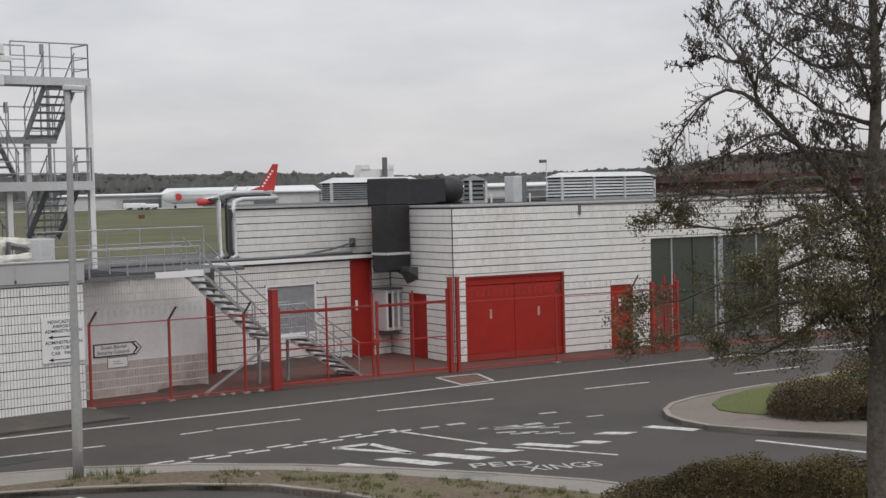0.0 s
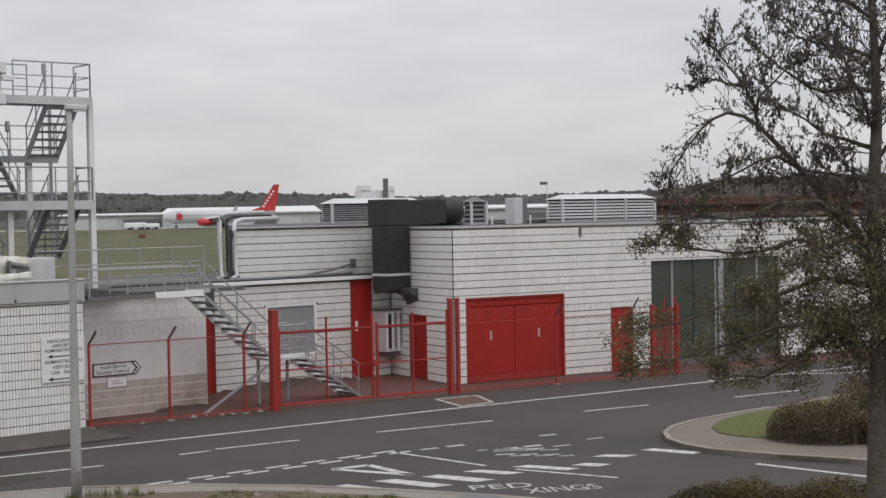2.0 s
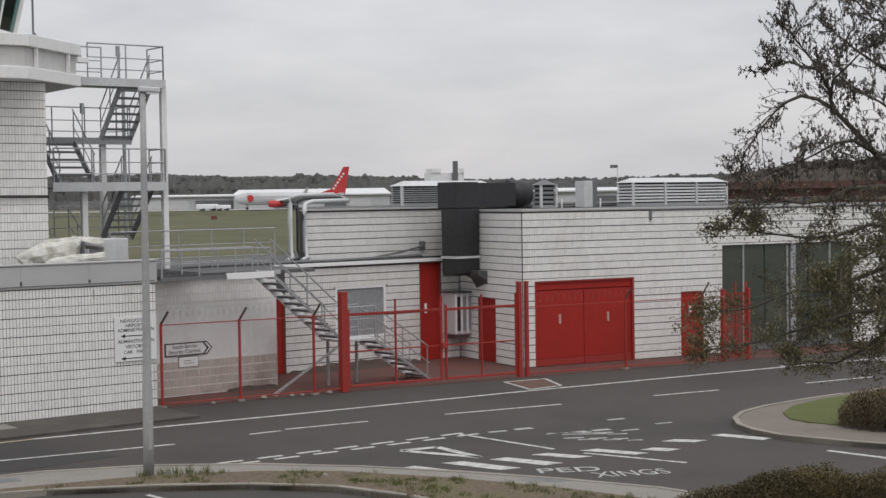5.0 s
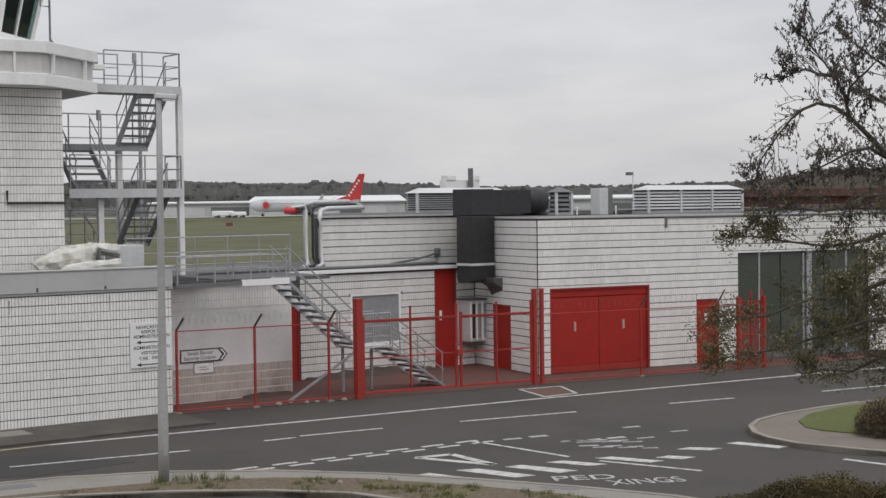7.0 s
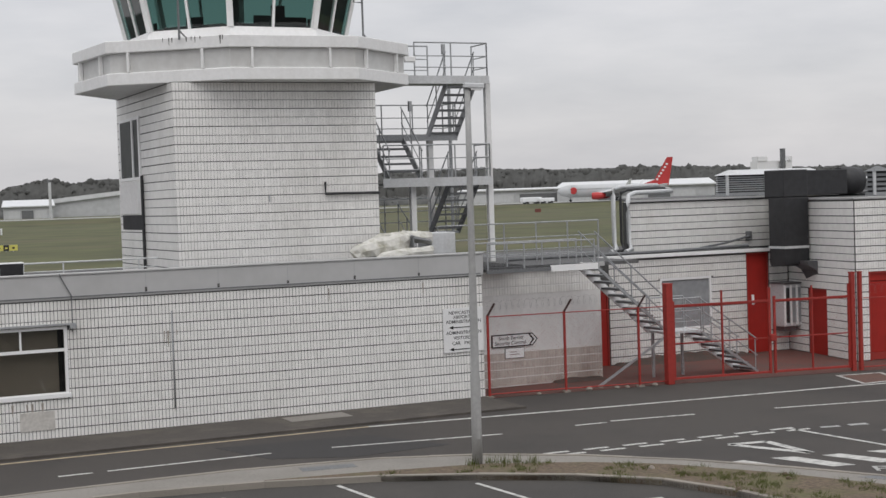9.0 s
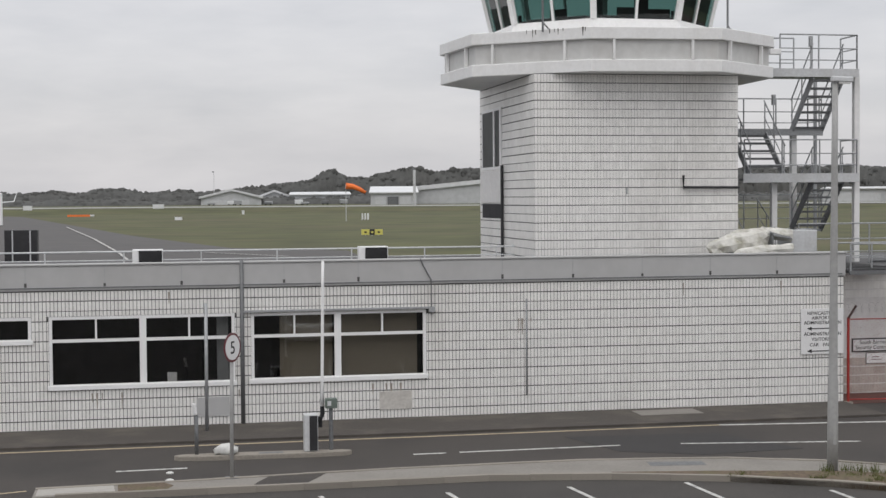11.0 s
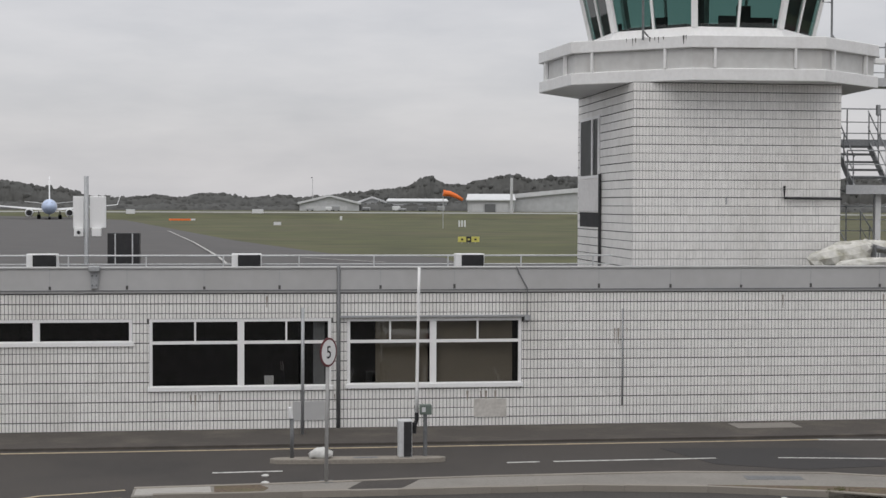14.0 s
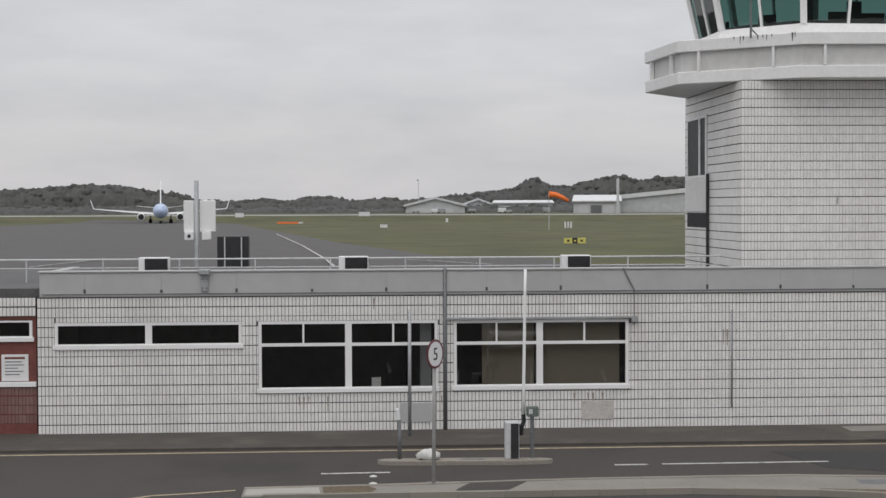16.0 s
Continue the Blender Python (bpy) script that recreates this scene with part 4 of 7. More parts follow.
C = face_frame(0, 39.4, 0)
CH_ = [(22.8, 23.82, 0.0, 2.42), (25.72, 27.68, 0.95, 2.62), (29.06, 29.93, 0.0, 3.28)]
wall_c = wall("wall_workshop", C, 22.1, 30.7, 0, 3.30, CH_, 0.25, label="white tiled workshop wall")
tiles(wall_c, C, 23.85, 29.04, 0.03, 3.25, CH_, mt=TILE_GREYER)
tiles(wall_c, C, 29.95, 30.7, 0.03, 3.25, CH_, mt=TILE_GREYER)


PULL = mat("pink_worn_plate", (0.50, 0.32, 0.29), 0.6, grain=20, amount=0.2, bump=0.05)


def leaf_door(name, fr, u0, u1, z1, label, handle=None, depth=0.05):
    """A painted door leaf in its opening."""
    o = fr @ Vector(((u0 + u1) / 2, depth, 0))
    d = thing(name, o, label, "door", kind="structure")
    part("leaf", Shape(fr).box(u0 + 0.05, depth, 0.02, u1 - 0.05, depth + 0.05, z1 - 0.05), RED, d, bevel=0.006)
    part("door_frame", Shape(fr).box(u0, depth - 0.03, 0.0, u0 + 0.05, depth + 0.08, z1).box(u1 - 0.05, depth - 0.03, 0.0, u1, depth + 0.08, z1).box(u0 + 0.05, depth - 0.03, z1 - 0.05, u1 - 0.05, depth + 0.08, z1), REDM, d)
    if handle:
        part("handle", Shape(fr).box(handle[0] - 0.04, depth - 0.05, handle[1] - 0.16, handle[0] + 0.04, depth, handle[1] + 0.16), FRAMEW, d, "white pull plate", bevel=0.008)
    return d


leaf_door("door_1", C, 22.8, 23.82, 2.42, "red painted steel door of the annexe")
leaf_door("door_2", C, 29.06, 29.93, 3.28, "tall narrow red steel door of the workshop", (29.3, 1.75))
window("window_5", C, 25.72, 27.68, 0.95, 2.62, (), None, GREYBOARD, "workshop window filled with a plain grey board", sill=0.0)
arm = thing("stay_rod", (30.0, 40.55, 3.7), "dark stay rod hooked to the upper wall", "bracket")
part("hook", Shape().box(29.93, 40.4, 3.66, 30.07, 40.6, 3.95), GALVD, arm, bevel=0.02)
part("rod", Shape().tube([(30.0, 40.42, 3.80), (28.9, 40.2, 3.62), (27.7, 40.0, 3.50)], 0.035), GALVD, arm)
solid("roof_cable", Shape().tube([(20.5, 39.9, 3.46), (23.0, 39.75, 3.47), (26.0, 39.7, 3.46), (29.3, 39.6, 3.52)], 0.05), GALVD, "dark cable lying along the annexe roof", "cable")
sign = thing("security_sign", (19.25, 36.97, 0.8), "white arrow-shaped security sign with a black border", "sign")
arrow = [(18.50, 1.13), (19.80, 1.13), (19.97, 1.315), (19.80, 1.50), (18.50, 1.50)]
part("border", Shape().add([(x, 36.97, z) for x, z in arrow] + [(x, 36.995, z) for x, z in arrow], [(0, 1, 2, 3, 4), (9, 8, 7, 6, 5)] + [((i + 1) % 5, i, i + 5, (i + 1) % 5 + 5) for i in range(5)]), SIGNK, sign)
inner = [(18.535, 1.165), (19.79, 1.165), (19.925, 1.315), (19.79, 1.465), (18.535, 1.465)]
part("face", Shape().add([(x, 36.963, z) for x, z in inner] + [(x, 36.970, z) for x, z in inner], [(0, 1, 2, 3, 4)] + [((i + 1) % 5, i, i + 5, (i + 1) % 5 + 5) for i in range(5)]), SIGNW, sign)
chev = [(19.74, 1.165), (19.78, 1.165), (19.92, 1.315), (19.78, 1.465), (19.72, 1.465), (19.85, 1.315)]
part("chevron", Shape().add([(x - 0.06, 36.957, z) for x, z in chev] + [(x - 0.06, 36.963, z) for x, z in chev], [(0, 1, 2, 5), (5, 2, 3, 4)] + [((i + 1) % 6, i, i + 6, (i + 1) % 6 + 6) for i in range(6)]), SIGNK, sign)
for txt, x, z in (("South Barrier", 18.72, 1.345), ("Security Control", 18.60, 1.205)):
    lettering("word", txt, 0.145, Matrix.Translation((x, 36.961, z)) @ Matrix.Rotation(radians(90), 4, "X"), SIGNK, sign, 0.002)
small = thing("small_notice", (19.2, 36.97, 0.8), "small white notice below the arrow sign", "sign")
part("sheet", Shape().box(18.93, 36.975, 0.82, 19.52, 36.995, 1.09), FRAMEW, small)
part("border", Shape().box(18.915, 36.982, 0.805, 19.535, 36.996, 1.105), SIGNK, small, "thin dark border")
for k in range(2):
    part("print_line", Shape().box(19.08, 36.970, 0.91 + k * 0.07, 19.38 - 0.08 * k, 36.975, 0.925 + k * 0.07), SIGNR, small)

def dirt_heap(x0, x1, y, depth, high, seed):
    """A low uneven bank of swept dirt against a wall foot."""
    s, n, m = Shape(), 36, 5
    for i in range(n + 1):
        x = x0 + (x1 - x0) * i / n
        e = math.sin(math.pi * i / n) ** 0.4
        for j in range(m + 1):
            q = j / m
            h = max(0.0, high * e * (1 - q) ** 1.3 * (0.7 + 0.6 * noise.noise(Vector((x * 1.7, q * 2, seed)))))
            s.v.append(Vector((x, y - depth * q * (0.7 + 0.4 * noise.noise(Vector((x, seed, 0)))), 0.008 + h)))
    s.f = [(i * (m + 1) + j, i * (m + 1) + j + 1, (i + 1) * (m + 1) + j + 1, (i + 1) * (m + 1) + j) for i in range(n) for j in range(m)]
    return solid("dirt_bank", s, DIRT, "low bank of dark swept dirt along the wall foot", "dirt", "stuff", smooth=True)


DIRT = mat("dark_swept_dirt", (0.060, 0.047, 0.040), 0.95, grain=20, amount=0.35, stain=0.5, stain_color=(0.10, 0.07, 0.055), stain_scale=2, bump=0.5)
dirt_heap(23.9, 29.0, 39.385, 0.9, 0.30, 1)
dirt_heap(20.4, 22.1, 36.98, 0.5, 0.16, 4)

# upper storey behind the annexe roof
U = face_frame(0, 40.6, 0)
wall_u = wall("wall_upper", U, 25.35, 31.4, 3.40, 5.06, (), 0.3, label="upper white tiled wall with dark courses")
tiles(wall_u, U, 25.35, 31.3, 3.42, 5.02, vj=0.004, mt=TILE_GREYER)
solid("wall_upper_side", Shape(face_frame(25.36, 40.88, 57)).box(0, -0.3, 3.4, 9, 0, 5.06), FLATW, "side of the upper storey", "wall", "structure")
solid("roof_upper", Shape().prism([(25.3, 40.55), (52, 40.55), (52, 52), (32.0, 52)], 5.06, 5.14), FELT, "flat roof behind the plant", "roof", "structure")
solid("parapet_upper", Shape().box(25.3, 40.5, 5.06, 31.4, 40.62, 5.13), CONC, "thin grey roof edge", "coping", "structure")
pipes = thing("roof_pipes", (25.2, 40.9, 3.4), "bright bent ventilation pipes climbing over the roof edge", "pipes")
for k in range(3):
    x, y = 25.28 - 0.2 * k, 40.45 + 0.12 * k
    part("pipe", Shape().tube([(x - 0.45, y - 0.5, 3.50), (x - 0.12, y - 0.35, 3.56), (x, y, 3.78), (x, y, 4.7), (x, y, 5.05 + 0.12 * k), (x + 0.12, y + 0.15, 5.28 + 0.1 * k), (x + 0.5, y + 0.35, 5.36 + 0.1 * k), (x + 2.2, y + 0.8, 5.38 + 0.1 * k)], 0.075 if k != 1 else 0.05), PALE if k != 1 else BLACK, pipes, smooth=True)

# ---------------------------------------------------------------- fire-station building with the red doors
BX, BY, BT = 30.08, 35.35, -10.0
B = face_frame(BX, BY, BT)
BH = [(0.44, 4.22, 0.0, 2.73), (6.10, 6.98, 0.0, 2.17), (7.83, 13.60, 0.0, 3.67)]
wall_b = wall("wall_station", B, 0, 19, 0, 4.94, BH, 0.3, label="white tiled fire-station wall above red doors")
tiles(wall_b, B, 0.02, 19, 0.03, 4.90, BH, near=(4.3, 5.6))
side = B @ Matrix.Translation((0, 4.2, 0)) @ Matrix.Rotation(radians(-90), 4, "Z")
BS = [(1.28, 2.46, 0.0, 2.12)]
wall_s = wall("wall_station_side", side, 0, 4.2, 0, 4.94, BS, 0.3, label="white tiled side wall of the fire station")
tiles(wall_s, side, 0.0, 4.18, 0.03, 4.90, BS)
solid("roof_station", Shape(B).box(0, 0.05, 4.86, 19, 12, 5.0), FELT, "flat grey roof of the fire station", "roof", "structure")
solid("coping_station", Shape(B).box(-0.03, -0.03, 4.94, 19, 0.28, 5.01).box(-0.03, 0.28, 4.94, 0.2, 4.3, 5.01), CONC, "thin grey coping of the fire station", "coping", "structure", bevel=0.01)
solid("wall_station_back", Shape(B).box(0.35, 11.8, 0, 19, 12, 4.86).box(18.7, 0.3, 0, 19, 11.8, 4.86), JOINT, "rear and end walls of the fire station", "wall", "structure")
# Enclosed floor; its near-black colour carries the closed hall's darkness.
solid("floor_station", Shape(B).box(0.35, 0.31, 0.0, 18.6, 11.7, 0.03), DARK, "fire-station floor blackened as an unlit hall", "floor", "structure")
garage = thing("door_3", B @ Vector((2.33, 0.1, 0)), "wide red double doors of the fire station", "door", kind="structure")
for k, (u0, u1) in enumerate(((0.50, 2.32), (2.34, 4.16))):
    lf = part("leaf", Shape(B).box(u0, 0.09, 0.25, u1, 0.15, 2.42), RED, garage, bevel=0.006)
    part("kick_strip", Shape(B).box(u0, 0.085, 0.03, u1, 0.15, 0.245), REDM, garage, "dull red bottom strip")
    part("handle", Shape(B).box((u0 + u1) / 2 - 0.045, 0.05, 1.34, (u0 + u1) / 2 + 0.035, 0.09, 1.64), PULL, lf, "white pull plate", bevel=0.01)
part("head_panel", Shape(B).box(0.50, 0.07, 2.44, 4.16, 0.15, 2.68), RED, garage, bevel=0.006)
part("door_frame", Shape(B).box(0.44, 0.0, 0, 0.50, 0.16, 2.73).box(4.16, 0.0, 0, 4.22, 0.16, 2.73).box(0.50, 0.0, 2.68, 4.16, 0.16, 2.73), REDM, garage)
leaf_door("door_4", B, 6.10, 6.98, 2.17, "red fire-station side door with a white notice", (6.5, 1.55))
leaf_door("door_5", side, 1.28, 2.46, 2.12, "red door in the fire-station side wall")
# dark glazed appliance bay
bay = thing("window_6", B @ Vector((10.7, 0.1, 0.22)), "tall dark green glazed bay of the fire station", "window", kind="structure")
for k in range(7):
    u = 7.83 + 5.77 * k / 6
    part("mullion", Shape(B).box(u - 0.035, 0.06, 0.22, u + 0.035, 0.16, 3.67), GALV if k % 2 else DGREEN, bay)
for k in range(6):
    u0, u1 = 7.83 + 5.77 * k / 6 + 0.035, 7.83 + 5.77 * (k + 1) / 6 - 0.035
    part("pane", Shape(B).box(u0, 0.10, 0.22, u1, 0.12, 1.78), mat("green_black_pane", (0.085, 0.090, 0.076), 0.10, grain=1, amount=0.4, bump=0), bay)
    part("pane", Shape(B).box(u0, 0.10, 1.86, u1, 0.12, 3.67), mat("dark_green_pane", (0.062, 0.070, 0.058), 0.10), bay)
    part("transom", Shape(B).box(u0, 0.07, 1.78, u1, 0.15, 1.86), DGREEN, bay)
part("pilaster", Shape(B).box(10.84, 0.03, 0.22, 11.06, 0.10, 3.67), GALV, bay, "pale grey pilaster")
part("sill_panel", Shape(B).box(7.83, 0.05, 0.03, 13.6, 0.16, 0.22), GALVD, bay, "dark bottom panel")
kiosk = thing("bay_window", (30.35, 39.0, 0.85), "small white boxed-out window in the yard corner", "window")
part("box", Shape().box(29.98, 38.70, 0.86, 30.76, 39.39, 2.24), PALE, kiosk, bevel=0.01)
for x in (30.05, 30.29, 30.53):
    part("pane", Shape().box(x, 38.685, 0.98, x + 0.15, 38.70, 2.12), GREYBOARD if x > 30.2 else DARK, kiosk)
for x in (29.98, 30.22, 30.46, 30.70):
    part("glazing_bar", Shape().box(x, 38.66, 0.90, x + 0.06, 38.70, 2.20), FRAMEW, kiosk)
part("roof_lip", Shape().box(29.94, 38.62, 2.24, 30.8, 39.39, 2.29), HOODG, kiosk)
part("bracket", Shape().box(30.1, 38.85, 0.7, 30.6, 39.39, 0.9), GALVD, kiosk)

# rooftop plant
duct = thing("roof_duct", (30.0, 38.4, 2.9), "large black ventilation duct bent over the roof edge", "duct")
part("drop", Shape().box(29.50, 37.95, 2.92, 30.46, 38.75, 5.05), BLACK, duct, bevel=0.02)
part("elbow", Shape().box(29.50, 37.95, 5.06, 30.46, 38.95, 5.93), BLACK, duct, bevel=0.03)
part("run", Shape().box(30.47, 38.0, 5.10, 32.1, 38.92, 5.90), BLACK, duct, bevel=0.02)
part("bend", Shape().lathe((32.1, 38.45, 5.52), (1, 0, 0), [(0, 0.44), (0.25, 0.47), (0.5, 0.47), (0.8, 0.44)]), BLACK, duct, smooth=True)
part("strap", Shape().box(29.48, 37.93, 3.42, 30.48, 38.77, 3.5), PALE, duct)
hood = [(30.05, 3.02), (30.82, 3.0), (30.84, 2.38), (30.62, 2.36), (30.38, 2.72), (30.1, 2.86)]
part("hood", Shape().add([(x, 37.55, z) for x, z in hood] + [(x, 38.3, z) for x, z in hood], [(5, 4, 3, 2, 1, 0), (6, 7, 8, 9, 10, 11)] + [(i, (i + 1) % 6, (i + 1) % 6 + 6, i + 6) for i in range(6)]), HOODG, duct, "slanted grey outlet hood", bevel=0.012)
part("bracket", Shape().box(29.5, 38.05, 2.86, 30.3, 38.7, 2.94), BLACK, duct)


def louvred(name, x0, y0, z0, x1, y1, z1, label, slats, top_mat=None, pillars=0, body=None, slat_mat=None):
    u = thing(name, ((x0 + x1) / 2, (y0 + y1) / 2, z0), label, "ventilation unit")
    part("body", Shape().box(x0 + 0.06, y0 + 0.07, z0, x1 - 0.06, y1 - 0.07, z1 - 0.08), DARK if body is None else body, u)
    part("roof_panel", Shape().add([(x0 - 0.05, y0 - 0.05, z1 - 0.08), (x1 + 0.05, y0 - 0.05, z1 - 0.08), (x1 + 0.05, y1, z1 - 0.08), (x0 - 0.05, y1, z1 - 0.08), (x0 + 0.3, (y0 + y1) / 2, z1 + 0.1), (x1 - 0.3, (y0 + y1) / 2, z1 + 0.1)],
                               [(3, 2, 1, 0), (0, 1, 5, 4), (1, 2, 5), (2, 3, 4, 5), (3, 0, 4)]), top_mat or PALE, u)
    part("base_frame", Shape().box(x0, y0, z0 - 0.02, x1, y1, z0 + 0.09), GALV, u)
    for k in range(slats):
        z = z0 + 0.12 + (z1 - z0 - 0.24) * (k + 0.5) / slats
        h = (z1 - z0 - 0.24) / slats * 0.30
        part("slat", Shape().add([(x0 + 0.02, y0, z - h), (x1 - 0.02, y0, z - h), (x1 - 0.02, y0 + 0.05, z + h), (x0 + 0.02, y0 + 0.05, z + h), (x0 + 0.02, y0 + 0.03, z - h), (x1 - 0.02, y0 + 0.03, z - h), (x1 - 0.02, y0 + 0.08, z + h), (x0 + 0.02, y0 + 0.08, z + h)],
                                 [(0, 1, 2, 3), (7, 6, 5, 4), (0, 4, 5, 1), (3, 2, 6, 7), (1, 5, 6, 2), (0, 3, 7, 4)]), slat_mat or PALE, u)
        part("slat", Shape().add([(x0, y0 + 0.02, z - h), (x0, y1 - 0.02, z - h), (x0 + 0.05, y1 - 0.02, z + h), (x0 + 0.05, y0 + 0.02, z + h), (x0 + 0.03, y0 + 0.02, z - h), (x0 + 0.03, y1 - 0.02, z - h), (x0 + 0.08, y1 - 0.02, z + h), (x0 + 0.08, y0 + 0.02, z + h)],
                                 [(3, 2, 1, 0), (4, 5, 6, 7), (1, 5, 4, 0), (7, 6, 2, 3), (2, 6, 5, 1), (4, 7, 3, 0)]), slat_mat or PALE, u)
    for k in range(pillars + 2):
        x = x0 + (x1 - x0) * k / (pillars + 1)
        part("corner_post", Shape().box(x - 0.05, y0 - 0.015, z0, x + 0.05, y0 + 0.04, z1 - 0.08), PALE, u)
    return u


louvred("plant_louvre", 29.55, 41.0, 5.16, 33.6, 41.7, 5.92, "long grey louvred plant enclosure on the roof", 7, slat_mat=GALV)
louvred("plant_louvre", 38.9, 39.3, 5.02, 44.0, 40.2, 5.96, "wide pale louvred air-handling unit on the roof", 6, pillars=2)
louvred("plant_cowl", 34.28, 39.2, 5.02, 34.99, 39.7, 5.9, "dark louvred roof cowl", 4, top_mat=GALVD, slat_mat=GALVD)
cabinet = thing("roof_cabinet", (36.4, 39.6, 5.0), "upright grey steel cabinet on the roof", "cabinet")
part("body", Shape().box(36.34, 39.2, 5.0, 36.75, 39.7, 5.95), PALE, cabinet, bevel=0.02)
part("side_vent", Shape().box(36.76, 39.25, 5.0, 37.03, 39.65, 5.98), GALVD, cabinet, bevel=0.02)
for x in (35.3, 35.6, 37.5):
    solid("roof_post", Shape().tube([(x, 39.6, 5.0), (x, 39.6, 5.32)], 0.03), FRAMEW, "short white roof post", "post")
solid("wall_bracket", Shape(B).box(4.85, -0.06, 4.58, 4.93, 0.0, 4.95).box(4.85, -0.05, 4.9, 19, -0.0, 4.93), GALVD, "dark conduit turning down from the roof edge", "conduit", "structure")
chim = thing("tall_plant_block", (46.2, 60, 0), "distant white plant block with a dark flue", "building")
part("block", Shape().box(45.1, 60.05, 0, 47.25, 60.6, 6.70), FRAMEW, chim)
part("block", Shape().box(45.12, 60.0, 6.70, 45.7, 60.5, 6.92), FRAMEW, chim)
part("block", Shape().box(46.95, 60.0, 6.70, 47.23, 60.5, 6.92), FRAMEW, chim)
part("flue", Shape().tube([(46.54, 59.88, 5.0), (46.54, 59.88, 7.3)], 0.14, 10), GALVD, chim)

# ---------------------------------------------------------------- red security fence and gate
FENCE = [(17.56, 35.30), (19.76, 35.04), (21.92, 34.72), (22.84, 34.63)]
fence = thing("security_fence", (22.84, 34.63, 0), "red steel security fence with netting and cranked posts", "fence")


ARMK = mat("dark_red_brown_arm", (0.055, 0.028, 0.025), 0.6, grain=15, amount=0.2, bump=0.05)


def thin_post(x, y, crank=0.34):
    p = part("fence_post", Shape().box(x - 0.027, y - 0.027, 0, x + 0.027, y + 0.027, 2.22), REDM, fence)
    part("cranked_arm", Shape().beam((x, y, 2.20), (x + 0.14, y - 0.16, 2.20 + crank), 0.05, 0.05), ARMK, p, "dark cranked arm")
    part("foot", Shape().box(x - 0.09, y - 0.09, 0, x + 0.09, y + 0.09, 0.05), STONE, p)


def netting(f, p, q, z0, z1):
    """Wire netting between two posts with its rails."""
    p, q = Vector((*p, 0)), Vector((*q, 0))
    for z, r in ((z1, 0.016), (z0, 0.02)):
        part("line_wire", Shape().tube([p + Vector((0, 0, z)), q + Vector((0, 0, z))], r, 6), REDM, f)
    s = Shape()
    length, h = (q - p).length, z1 - z0
    n = int((length + h) / 0.11)
    for k in range(n):
        for sign_ in (1, -1):
            a0 = k * 0.11 - h
            u0, u1 = max(0, a0), min(length, a0 + h)
            if u1 - u0 < 0.02:
                continue
            za, zb = z0 + (u0 - a0), z0 + (u1 - a0)
            if sign_ < 0:
                za, zb = z0 + z1 - za, z0 + z1 - zb
            d = (q - p) / length
            a, b = p + d * u0 + Vector((0, 0, za)), p + d * u1 + Vector((0, 0, zb))
            nrm = Vector((-d.y, d.x, 0)) * 0.0011
            up = Vector((0, 0, 0.0011))
            s.add([a + nrm, a - nrm * 0.5 + up, a - nrm * 0.5 - up, b + nrm, b - nrm * 0.5 + up, b - nrm * 0.5 - up], [(0, 1, 4, 3), (1, 2, 5, 4), (2, 0, 3, 5)])
    ob = part("netting", s, REDM, f)
    ob["kind"] = "stuff"


for x, y in FENCE[:3]:
    thin_post(x, y)
for a, b in zip(FENCE, FENCE[1:]):
    netting(fence, a, b, 0.1, 2.18)


def thick_post(x, y, h, w, label):
    p = part("gate_post", Shape().box(x - w / 2, y - w / 2, 0, x + w / 2, y + w / 2, h), REDM, fence, label, bevel=0.012)
    part("cap", Shape().box(x - w / 2 - 0.01, y - w / 2 - 0.01, h, x + w / 2 + 0.01, y + w / 2 + 0.01, h + 0.03), REDM, p)


thick_post(22.84, 34.63, 2.79, 0.21, "stout red steel gate post")
thick_post(28.55, 33.72, 2.85, 0.13, "tall red steel gate post")
thick_post(28.80, 33.68, 2.85, 0.11, "tall red steel gate post")


def gate_leaf(p, q, label):
    p, q = Vector((*p, 0)), Vector((*q, 0))
    g = thing("gate", ((p + q) / 2).to_tuple(), label, "gate", "red gates")
    for z, w in ((2.18, 0.05), (1.12, 0.035), (0.14, 0.05)):
        part("rail", Shape().beam(p + Vector((0, 0, z)), q + Vector((0, 0, z)), w, w), REDM, g)
    for k in (0.0, 0.5, 1.0):
        a = p.lerp(q, k)
        part("stile", Shape().beam(a + Vector((0, 0, 0.10)), a + Vector((0, 0, 2.55 if k else 2.3)), 0.04 if k == 0.5 else 0.07, 0.05), REDM, g)
    netting(g, p.to_tuple()[:2], q.to_tuple()[:2], 0.16, 2.14)


gate_leaf((22.99, 34.60), (25.95, 34.17), "red steel gate leaf with netting")
gate_leaf((26.10, 34.14), (28.45, 33.75), "red steel gate leaf with netting")
solid("gate_lock", Shape().box(25.92, 34.07, 1.02, 26.13, 34.22, 1.22), REDM, "red lock box where the gate leaves meet", "lock", bevel=0.02)
for a, b in (((28.9, 33.66), (32.3, 33.05)), ((32.3, 33.05), (36.0, 32.36))):
    netting(fence, a, b, 0.1, 2.1)
thin_post(32.3, 33.05)
for x, y in ((36.0, 32.36), (37.0, 32.18)):
    thick_post(x, y, 2.3, 0.12, "red steel post of the small gate")
gate_leaf((36.08, 32.34), (36.92, 32.20), "small red personnel gate")
for gate_part in [o for o in bpy.data.objects if o.name.startswith("gate") and o.parent is None and abs(o.location.x - 36.5) < 0.1]:
    for k in range(1, 14):
        x, y = 36.08 + 0.84 * k / 14, 32.34 - 0.14 * k / 14
        part("bar", Shape().tube([(x, y, 0.14), (x, y, 2.18)], 0.012, 6), REDM, gate_part)
